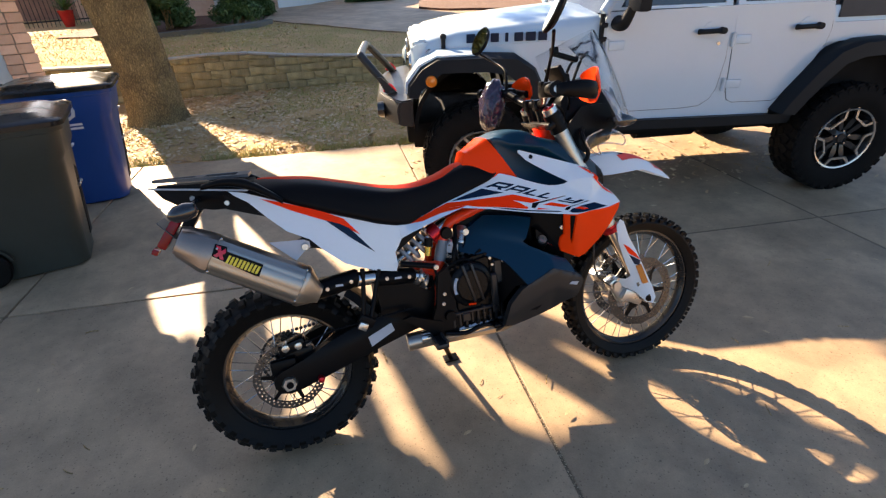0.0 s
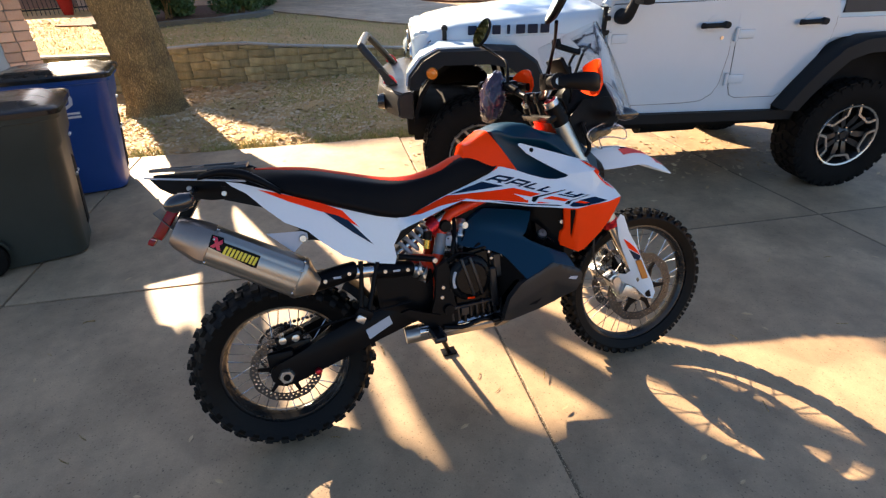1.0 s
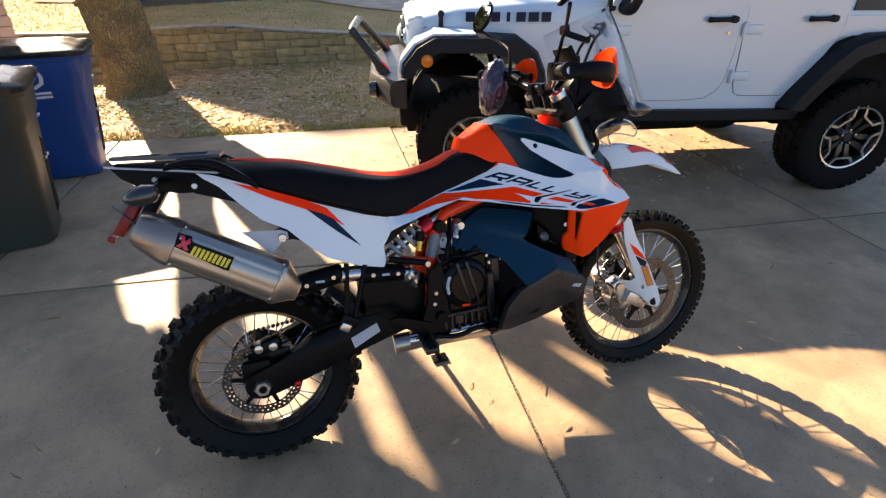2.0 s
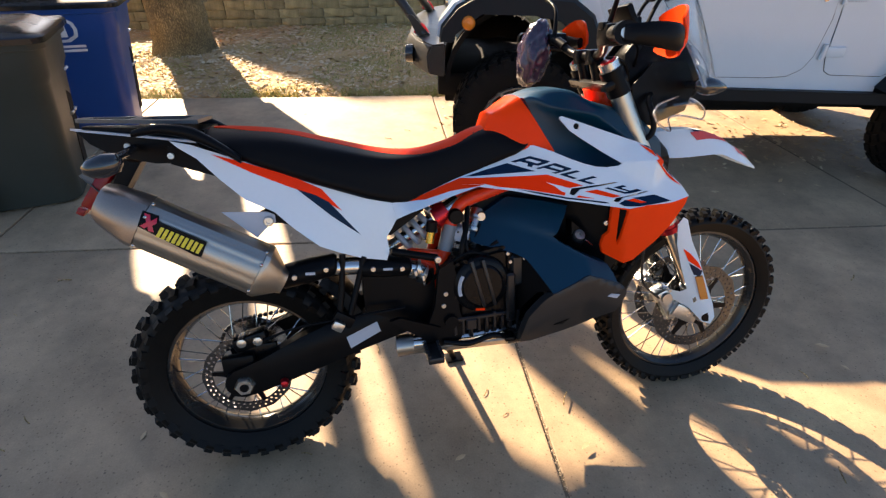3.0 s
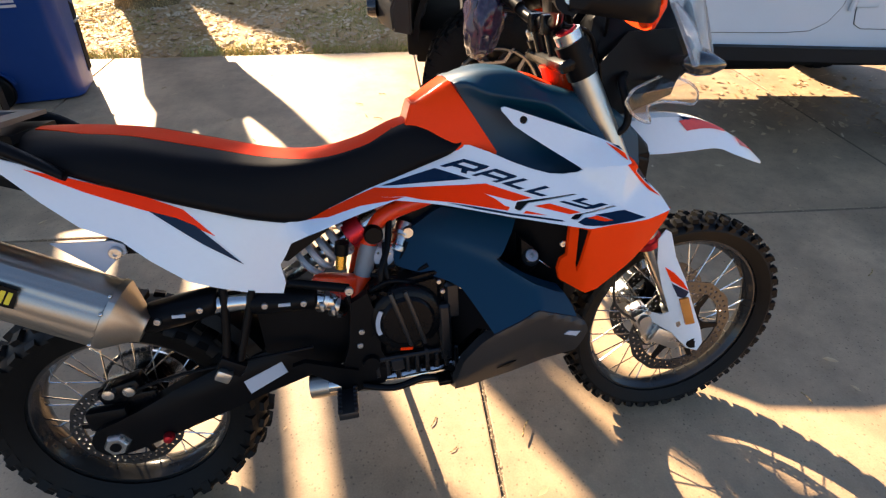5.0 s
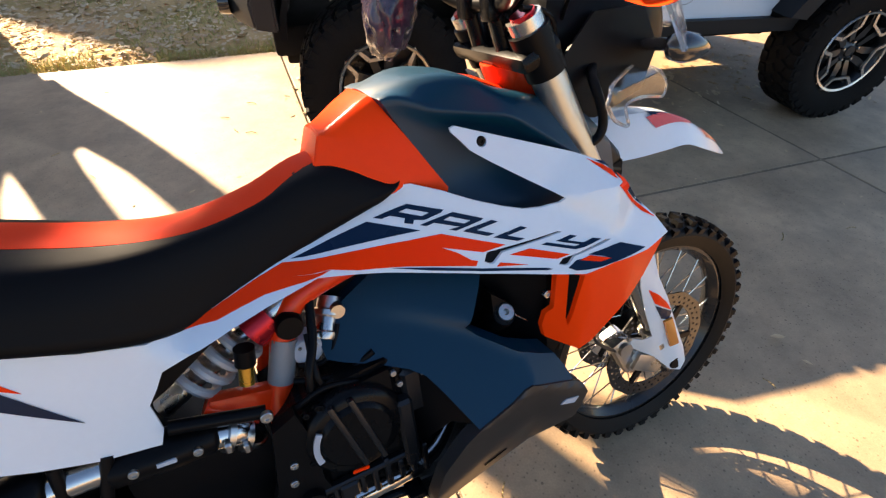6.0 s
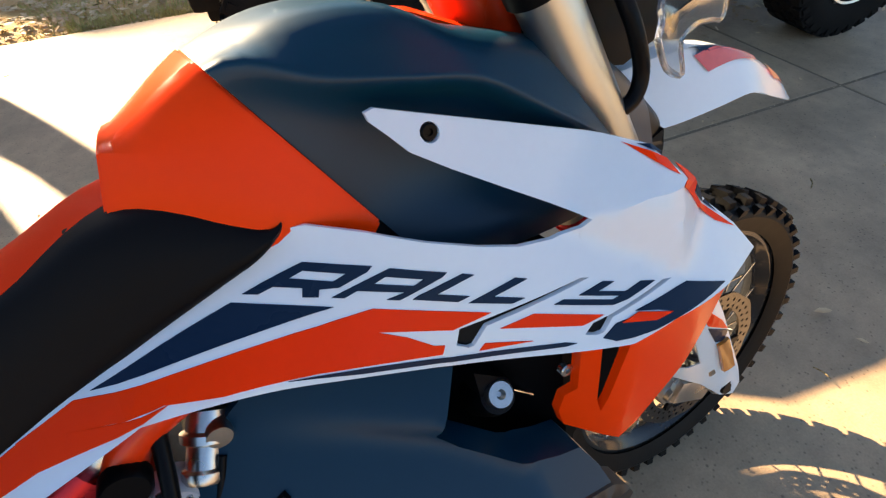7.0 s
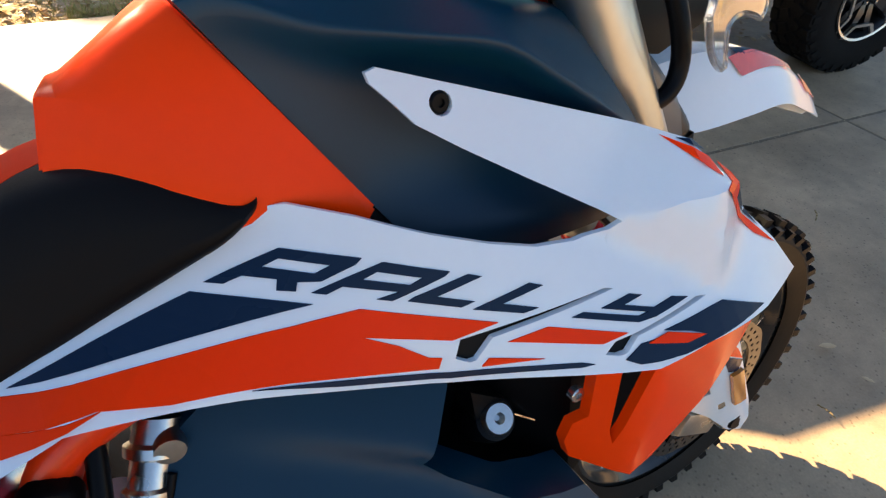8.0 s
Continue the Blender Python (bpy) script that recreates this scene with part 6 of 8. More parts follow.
bm = bmesh.new()
tube(bm, [(0.455, -0.118, 0.700), (0.585, -0.122, 0.665)], 0.011, 10, 1)
part("subframe_stay", bm, M_BLACK, bike)
bolt(bike, Vector((0.585, -0.134, 0.664)), 0.010)
# black filler block added to close the dark gap between wheel and shock
bm = bmesh.new()
loft(bm, [[Vector((x, s * w, z)) for s, z in ((-1, z0), (-1, z1), (1, z1), (1, z0))] for x, w, z0, z1 in ((0.365, 0.085, 0.50, 0.645), (0.45, 0.088, 0.47, 0.64), (0.58, 0.09, 0.43, 0.62))])
part("dark_gap_filler", bm, M_BLACK, bike, smooth=20)
# mudguard under the seat
bm = bmesh.new()
rings = []
for i in range(6):
    a = radians(15 + i * 6.5)
    c = Vector((math.cos(a) * 0.385, 0, RR + math.sin(a) * 0.385))
    rings.append([c + Vector((0, y, 0)) + Vector((math.cos(a), 0, math.sin(a))) * h for y, h in ((-0.085, -0.03), (-0.075, 0.0), (0, 0.012), (0.075, 0.0), (0.085, -0.03), (0.07, -0.008), (0, 0.004), (-0.07, -0.008))])
loft(bm, rings)
part("inner_mudguard", bm, M_BLACK, bike, smooth=50)
bm = bmesh.new()
loft(bm, [[Vector((x, s * w, z)) for s, z in ((-1, z0), (-1, z1), (1, z1), (1, z0))] for x, w, z0, z1 in ((-0.08, 0.06, 0.985, 1.03), (0.15, 0.085, 0.90, 0.98), (0.32, 0.09, 0.78, 0.90), (0.46, 0.09, 0.74, 0.83), (0.56, 0.08, 0.80, 0.84))])
part("seat_base", bm, M_BLACK, bike, smooth=30)

# silencer: six-sided can with sloped ends
sil_a, sil_b = Vector((-0.132, -0.150, 0.873)), Vector((0.105, -0.150, 0.719))
sd = (sil_b - sil_a).normalized()
side_v = Vector((0, -1, 0))
side_v = (side_v - sd * side_v.dot(sd)).normalized()
up_v = side_v.cross(sd)
if up_v.z < 0:
    up_v = -up_v
HEX = [(0.030, 0.056), (0.052, 0.048), (0.068, 0.024), (0.070, -0.020), (0.062, -0.056), (0.040, -0.074), (0.0, -0.078), (-0.04, -0.070), (-0.058, -0.04), (-0.06, 0.018), (-0.045, 0.048), (-0.01, 0.058)]


def can_ring(c, k, lean_=0.0):
    return [c + side_v * a * k + up_v * b * k + sd * (lean_ * b) for a, b in HEX]


bm = bmesh.new()
loft(bm, [can_ring(sil_a, 0.93), can_ring(sil_b, 1.0)])
bmesh.ops.bevel(bm, geom=[e for e in bm.edges if abs((e.verts[0].co - e.verts[1].co).normalized().dot(sd)) > 0.9], offset=0.010, segments=3, affect="EDGES")
can = part("silencer", bm, M_TITAN, bike, "brushed titanium silencer can", smooth=70)
bm = bmesh.new()
loft(bm, [can_ring(sil_a - sd * 0.001, 0.947), can_ring(sil_a - sd * 0.020, 0.944), can_ring(sil_a - sd * 0.092 - side_v * 0.010, 0.74), can_ring(sil_a - sd * 0.108 - side_v * 0.012, 0.62), can_ring(sil_a - sd * 0.108 - side_v * 0.012, 0.50), can_ring(sil_a - sd * 0.05 - side_v * 0.014, 0.48)])
part("end_cap", bm, mat("end_cap_grey", (0.36, 0.30, 0.25), (0.28, 0.235, 0.20), rough=0.35, metal=0.9, fine=300, bump=0.05), can, "smoked metal end cap", smooth=35)
bm = bmesh.new()
loft(bm, [can_ring(sil_b + sd * 0.001, 1.015), can_ring(sil_b + sd * 0.014, 1.012), can_ring(sil_b + sd * 0.062 - up_v * 0.012, 0.52), can_ring(sil_b + sd * 0.075 - up_v * 0.014, 0.46)])
part("front_cone", bm, M_TITAN, can, smooth=35)
for t in (-0.006, 0.27):
    for a, b in ((0.0675, 0.026), (0.0635, -0.052), (0.042, 0.053)):
        c = sil_a + sd * (t + 0.012) + side_v * (a + 0.001) + up_v * b
        bm = bmesh.new()
        bmesh.ops.create_icosphere(bm, subdivisions=2, radius=0.0045, matrix=Matrix.Translation(c))
        part("rivet", bm, M_STEEL, can)
# maker's plate on the can: dark ground, red mark and a yellow bar in place of the name


def can_lift(o):
    return lambda u, v, d: sil_a + sd * (u * 1.12 - 0.032) + side_v * (0.0665 + 0.012 * u - 0.030 * max(0, v) - 0.55 * max(0, v - 0.028) + o - d) + up_v * (v * 0.95 + 0.001)


LB = [(0.028, -0.002), (0.024, 0.038), (0.055, 0.041), (0.060, 0.028), (0.160, 0.028), (0.162, -0.014), (0.150, -0.016)]
bm = bmesh.new()
slab(bm, LB, can_lift(0.0045), 0.003, step=0.03)
lab = part("label_plate", bm, M_BLACK, can, "black maker's plate with red and yellow print", smooth=0)
bm = bmesh.new()
slab(bm, [(0.031, 0.002), (0.040, 0.016), (0.029, 0.035), (0.040, 0.036), (0.046, 0.024), (0.054, 0.036), (0.058, 0.024), (0.052, 0.014), (0.060, 0.000), (0.050, -0.002), (0.045, 0.008), (0.041, 0.0)], can_lift(0.0056), 0.001)
part("mark", bm, mat("red_print", (0.6, 0.02, 0.06), rough=0.3, bump=0), lab, smooth=0)
for i in range(9):
    bm = bmesh.new()
    u0 = 0.066 + i * 0.0102
    slab(bm, [(u0, -0.008), (u0 + 0.002, 0.020), (u0 + 0.0088, 0.020), (u0 + 0.0068, -0.008)], can_lift(0.0056), 0.001)
    part("bar_mark", bm, M_YELLOW, lab, smooth=0)
# hanger, link pipe with black heat guards
bm = bmesh.new()
slab(bm, [(0.030, 0.862), (0.140, 0.852), (0.158, 0.842), (0.158, 0.822), (0.140, 0.815), (0.105, 0.785)], flat(0.122), 0.004)
hang = part("hanger", bm, M_STICKER, can, "bare metal hanger plate", smooth=0)
bolt(hang, Vector((0.141, -0.127, 0.828)), 0.013)
bm = bmesh.new()
slab(bm, [(0.120, 0.850), (0.165, 0.862), (0.235, 0.812), (0.232, 0.795), (0.170, 0.815), (0.130, 0.818)], flat(0.112), 0.02)
part("hanger_arm", bm, M_BLACK, bike, smooth=0)
bm = bmesh.new()
tube(bm, [(0.155, -0.130, 0.676), (0.23, -0.122, 0.676), (0.34, -0.106, 0.668), (0.46, -0.098, 0.648), (0.535, -0.088, 0.622), (0.555, -0.066, 0.58), (0.50, -0.04, 0.555), (0.45, -0.02, 0.50)], 0.026, 18)
link = part("link_pipe", bm, M_STEEL, bike, "bare steel link pipe", smooth=60)
for q_, r_ in ((Vector((0.515, -0.093, 0.634)), 0.032), (Vector((0.538, -0.086, 0.612)), 0.030)):
    bm = bmesh.new()
    tube(bm, [q_, q_ + Vector((0.009, 0.002, -0.005))], r_, 18, 1)
    box(bm, q_ + Vector((0.004, -r_, -0.006)), (0.012, 0.012, 0.020), bevel=0.003, seg=1)
    part("pipe_clamp", bm, M_ALU, link, smooth=40)
for a, b, r in (((0.150, -0.128, 0.668), (0.300, -0.112, 0.682), 0.038), ((0.362, -0.106, 0.662), (0.510, -0.094, 0.640), 0.034)):
    a, b = Vector(a), Vector(b)
    bm = bmesh.new()
    rings = []
    for t, k_ in ((0, 0.8), (0.06, 1.0), (0.5, 1.04), (0.94, 0.95), (1, 0.72)):
        rings.append(ring_pts(a.lerp(b, t), Vector((0, 1, 0)), Vector((0.1, 0, 1)).normalized(), r * k_, 16, r * k_ * 0.88))
    loft(bm, rings)
    hs = part("heat_guard", bm, M_BLACK, link, "black heat guard with two bolts", smooth=50)
    for t in (0.24, 0.80):
        bolt(hs, a.lerp(b, t) + Vector((0, -r * 1.02, 0.004)), 0.0072)
    bm = bmesh.new()
    c = a.lerp(b, 0.52)
    box(bm, c + Vector((0, -r * 1.03, 0.004)), (0.026, 0.003, 0.007), m=Matrix.Rotation(radians(5), 4, "Y"))
    part("bar_mark", bm, M_STICKER, hs, smooth=0)
bm = bmesh.new()
tube(bm, [(0.50, -0.10, 0.385), (0.62, -0.11, 0.388), (0.74, -0.12, 0.392), (0.85, -0.11, 0.40), (0.92, -0.08, 0.45)], 0.024, 16)
part("lower_pipe", bm, M_STEEL, bike, "bare steel exhaust header under the engine", smooth=60)
bm = bmesh.new()
tube(bm, [(0.450, -0.07, 0.366), (0.62, -0.085, 0.372)], 0.034, 16, 1)
part("collector", bm, M_TITAN, bike, smooth=60)
bm = bmesh.new()
loft(bm, [[Vector((x, s * w, z)) for s, z in ((-1, z0 + 0.03), (-0.8, z0), (0.8, z0), (1, z0 + 0.03), (0.98, z0 + 0.036), (-0.98, z0 + 0.036))] for x, w, z0 in ((0.60, 0.12, 0.335), (0.83, 0.14, 0.335), (0.97, 0.15, 0.395), (1.12, 0.13, 0.50))])
part("skid_plate", bm, mat("skid_alloy", (0.36, 0.33, 0.28), (0.28, 0.25, 0.21), rough=0.4, metal=0.8, bump=0.1), bike, "worn alloy skid plate", smooth=30)
# passenger peg bracket, side plates, foot peg, pedal
bm = bmesh.new()
tube(bm, [(0.318, -0.125, 0.712), (0.306, -0.135, 0.62), (0.292, -0.145, 0.545)], 0.009, 10)
tube(bm, [(0.376, -0.122, 0.698), (0.350, -0.132, 0.62), (0.320, -0.145, 0.535)], 0.009, 10)
box(bm, (0.300, -0.150, 0.526), (0.06, 0.022, 0.035), m=Matrix.Rotation(radians(35), 4, "Y"), bevel=0.006)
peg = part("passenger_peg_bracket", bm, M_BLACK, bike, "black passenger peg bracket", smooth=40)
bm = bmesh.new()
box(bm, (0.283, -0.166, 0.516), (0.034, 0.024, 0.028), m=Matrix.Rotation(radians(35), 4, "Y"), bevel=0.006)
part("passenger_peg", bm, M_ALU, peg)
bm = bmesh.new()
slab(bm, [(0.585, 0.640), (0.625, 0.660), (0.638, 0.600), (0.640, 0.500), (0.655, 0.445), (0.640, 0.400), (0.560, 0.385), (0.530, 0.400), (0.545, 0.470), (0.565, 0.520)], flat(0.150), 0.022)
side_plate = part("heel_plate", bm, M_BLACK, bike, "black frame side plate", smooth=30)
for x, z in ((0.600, 0.560), (0.592, 0.522)):
    bolt(side_plate, Vector((x, -0.151, z)), 0.007)
bm = bmesh.new()
lathe(bm, [(0.012, -0.165), (0.020, -0.165), (0.022, -0.15), (0.022, -0.13)], 20, m=Matrix.Translation((0.612, 0, 0.470)))
slab(bm, [(0.43, 0.498), (0.46, 0.505), (0.58, 0.455), (0.575, 0.415), (0.545, 0.405), (0.505, 0.440)], flat(0.158), 0.016)
part("heel_guard", bm, M_BLACK, side_plate, smooth=30)
bm = bmesh.new()
box(bm, (0.545, -0.200, 0.398), (0.048, 0.09, 0.020), bevel=0.006)
for i in range(6):
    for s in (-1, 1):
        box(bm, (0.545 + s * 0.019, -0.164 - i * 0.015, 0.411), (0.010, 0.007, 0.012), bevel=0.002, seg=1)
part("foot_peg", bm, M_CASE, side_plate, "toothed metal foot peg", smooth=30)
bm = bmesh.new()
tube(bm, [(0.585, -0.155, 0.405), (0.66, -0.17, 0.395), (0.73, -0.172, 0.41), (0.775, -0.17, 0.40)], 0.009, 10)
box(bm, (0.785, -0.178, 0.402), (0.035, 0.04, 0.014), bevel=0.004)
part("brake_pedal", bm, M_ENGINE, side_plate, "steel brake pedal", smooth=40)
# swing arm
SW_O = [(-0.044, 0.385), (-0.022, 0.401), (0.006, 0.408), (0.06, 0.424), (0.165, 0.462), (0.25, 0.486), (0.38, 0.505), (0.50, 0.505), (0.57, 0.480), (0.57, 0.425), (0.48, 0.415), (0.35, 0.388), (0.22, 0.356), (0.105, 0.330), (0.04, 0.316), (-0.005, 0.312), (-0.034, 0.322), (-0.050, 0.345), (-0.052, 0.366)]
for side in (-1, 1):
    bm = bmesh.new()
    slab(bm, SW_O, lambda u, v, d: Vector((u, side * (0.136 - 0.115 * max(0, u) - 7.0 * max(0, abs(v - 0.36 - 0.2 * max(0, u)) - 0.03) ** 2 - d), v)), 0.036, step=0.03)
    sw = part("swing_arm", bm, M_BLACK, bike, "black cast swing arm", smooth=50)
    bm = bmesh.new()
    lathe(bm, [(0.012, -0.014), (0.024, -0.014), (0.028, -0.008), (0.031, 0.006)], 6, m=Matrix.Translation((0, side * 0.135, RR)) @ Matrix.Rotation(0 if side < 0 else math.pi, 4, "Z"))
    nut = part("axle_nut", bm, M_ALU, sw, "silver axle nut")
    bm = bmesh.new()
    lathe(bm, [(0.002, -0.0145), (0.0105, -0.0145), (0.0125, -0.0165), (0.0125, 0.0)], 20, m=Matrix.Translation((0, side * 0.135, RR)) @ Matrix.Rotation(0 if side < 0 else math.pi, 4, "Z"))
    part("axle_bore", bm, M_BLACK, nut)
    bm = bmesh.new()
    lathe(bm, [(0.003, -0.014), (0.010, -0.012), (0.014, 0.0), (0.012, 0.006)], 14, m=Matrix.Translation((0.108, side * 0.130, 0.338)) @ Matrix.Rotation(0 if side < 0 else math.pi, 4, "Z"))
    part("spool", bm, M_REDANO, sw, "orange-red swing arm spool")
bm = bmesh.new()
slab(bm, [(0.300, 0.440), (0.395, 0.472), (0.404, 0.438), (0.309, 0.400)], lambda u, v, d: Vector((u, -(0.1370 - 0.115 * u + 0.0005 - d), v)), 0.0012)
part("sticker", bm, M_STICKER, sw, "silver rectangular sticker", smooth=0)
bm = bmesh.new()
tube(bm, [(0, -0.13, RR), (0, 0.13, RR)], 0.012, 14, 1)
part("rear_axle", bm, M_STEEL, bike)
# rear caliper and chain
bm = bmesh.new()
box(bm, (0.030, -0.080, 0.470), (0.095, 0.05, 0.042), m=Matrix.Rotation(radians(-12), 4, "Y"), bevel=0.01)
box(bm, (0.05, -0.085, 0.430), (0.10, 0.02, 0.05), bevel=0.006)
cal = part("rear_caliper", bm, M_ENGINE, bike, "dark rear brake caliper", smooth=40)
for q_ in (0.008, 0.052):
    bm = bmesh.new()
    lathe(bm, [(0.003, -0.114), (0.013, -0.112), (0.015, -0.10), (0.015, -0.07)], 16, m=Matrix.Translation((q_, 0, 0.474)))
    part("piston_cap", bm, M_ALU, cal)
bm = bmesh.new()
box(bm, (-0.01, -0.105, 0.41), (0.09, 0.03, 0.055), bevel=0.01)
tube(bm, [(0.06, -0.105, 0.47), (0.16, -0.115, 0.50), (0.30, -0.125, 0.515), (0.48, -0.12, 0.52)], 0.004, 8)
part("caliper_mount", bm, M_BLACK, bike, smooth=40)
me_link = bpy.data.meshes.new("chain_link")
bm = bmesh.new()
box(bm, (0, 0, 0), (0.014, 0.016, 0.011), bevel=0.003, seg=1)
bm.to_mesh(me_link)
bm.free()
me_link.materials.append(M_CASE)
bm = bmesh.new()
rs_ = 0.105
lathe(bm, [(0.05, 0.088), (rs_, 0.088), (rs_, 0.095), (0.05, 0.095)], 45, closed=True, m=Matrix.Translation((0, 0, RR)))
sprocket = part("sprocket", bm, M_STEEL, bike, "steel rear sprocket", smooth=30)
line = [Vector((rs_ * math.cos(radians(a)), 0.0915, RR + rs_ * math.sin(radians(a)))) for a in range(90, 271, 8)] + [Vector((0.6 * t, 0.0915, RR - rs_ + 0.165 * t)) for t in [i / 36 for i in range(1, 37)]]
line = [Vector((0.6 * (1 - t), 0.0915, RR + rs_ + 0.045 * (1 - t))) for t in [i / 36 for i in range(36)]] + line
for i in range(len(line) - 1):
    d = line[i + 1] - line[i]
    shared("chain_link", me_link, sprocket, Matrix.Translation(line[i]) @ Matrix.Rotation(-math.atan2(d.z, d.x), 4, "Y"))
# side stand on the far side
bm = bmesh.new()
foot = Matrix.Rotation(radians(LEAN), 4, "X") @ Vector((0.705, 0.27, 0.008))
tube(bm, [(0.60, 0.10, 0.40), (0.64, 0.14, 0.25), foot], [0.016, 0.013, 0.011], 12, 2)
box(bm, foot, (0.07, 0.05, 0.010), m=Matrix.Rotation(radians(LEAN), 4, "X"), bevel=0.004)
part("side_stand", bm, M_BLACK, bike, "steel side stand")
# cables round the bars
bm = bmesh.new()
tube(bm, [(1.09, -0.12, 1.19), (1.16, -0.10, 1.17), (1.20, -0.06, 1.08), (1.17, -0.05, 0.98)], 0.005, 8)
tube(bm, [(1.06, 0.18, 1.23), (1.17, 0.10, 1.20), (1.21, 0.03, 1.12), (1.16, 0.03, 0.98)], 0.005, 8)
tube(bm, [(1.06, -0.18, 1.235), (1.17, -0.13, 1.22), (1.22, -0.05, 1.16), (1.19, 0.0, 1.02)], 0.004, 8)
part("bar_cable", bm, M_BLACK, bike, smooth=60)

# ---------------------------------------------------------------- the parked car: x ahead, y to its left, z up, from the middle of its rear axle
M_CARWHITE = mat("car_white", (0.55, 0.66, 0.74), (0.53, 0.64, 0.72), rough=0.22, coat=0.6, bump=0.0, rvar=0.04)
M_FLARE = mat("flare_plastic", (0.006, 0.0075, 0.009), (0.010, 0.012, 0.014), spec=0.22, rough=0.55, fine=400, bump=0.15, depth=0.0008)
M_TREAD = mat("car_tyre", (0.004, 0.004, 0.004), (0.011, 0.010, 0.009), spec=0.12, rough=0.8, scale=9, fine=120, bump=0.4, depth=0.002)
M_GLASSDARK = mat("tinted_glass", (0.02, 0.025, 0.03), (0.02, 0.025, 0.03), rough=0.04, bump=0.0, spec=0.8, rvar=0.01)
M_WHEELBLACK = mat("wheel_black", (0.012, 0.012, 0.013), rough=0.3, coat=0.3, bump=0.0)
M_UNDER = mat("underbody", (0.006, 0.006, 0.006), spec=0.2, rough=0.8, bump=0.2)
M_INDICATOR = mat("amber_lens", (0.75, 0.22, 0.01), rough=0.15, coat=0.6, bump=0.0)
M_SOFTTOP = mat("hard_top_black", (0.045, 0.042, 0.04), rough=0.6, fine=300, bump=0.15)
car = empty("car", pose(4.458, 1.98, -0.012, 0, 0, 166), "white four-door off-road car with black flares parked on the drive", "car")
XF = 2.83


def car_plate(name, pts, y, thick, material, parent=car, label="", mirror=True, step=0.0, smooth=30):
    first = None
    for s in (1, -1) if mirror else (1,):
        b = bmesh.new()
        slab(b, pts, lambda u, v, d: Vector((u, s * (y - d), v)), thick, step=step)
        ob = part(name, b, material, parent, label, smooth=smooth)
        first = first or ob
    return first


# tub: inner body under doors
bm = bmesh.new()
box(bm, (0.55, 0, 0.98), (2.85, 1.50, 0.74), bevel=0.03)
part("body", bm, M_CARWHITE, car, "glossy white body tub")
bm = bmesh.new()
box(bm, (1.35, 0, 0.56), (4.0, 1.15, 0.16), bevel=0.03)
box(bm, (1.35, 0.45, 0.47), (3.9, 0.12, 0.10), bevel=0.02)
box(bm, (1.35, -0.45, 0.47), (3.9, 0.12, 0.10), bevel=0.02)
for x in (0.0, XF):
    tube(bm, [(x, -0.75, 0.42), (x, 0.75, 0.42)], 0.05, 12, 1)
    bmesh.ops.create_icosphere(bm, subdivisions=2, radius=0.14, matrix=Matrix.Translation((x, 0.1, 0.42)))
tube(bm, [(0.9, 0.3, 0.44), (1.4, 0.32, 0.44)], 0.11, 14, 1)
part("chassis", bm, M_UNDER, car, "dark chassis and axles")
# added block: cuts off the sun that would reach under the rear floor
bm = bmesh.new()
box(bm, (0.72, -0.30, 0.43), (0.85, 0.55, 0.24), bevel=0.08, seg=3)
part("fuel_tank", bm, M_UNDER, car, "dark fuel tank skid under the floor, added to block the sun")
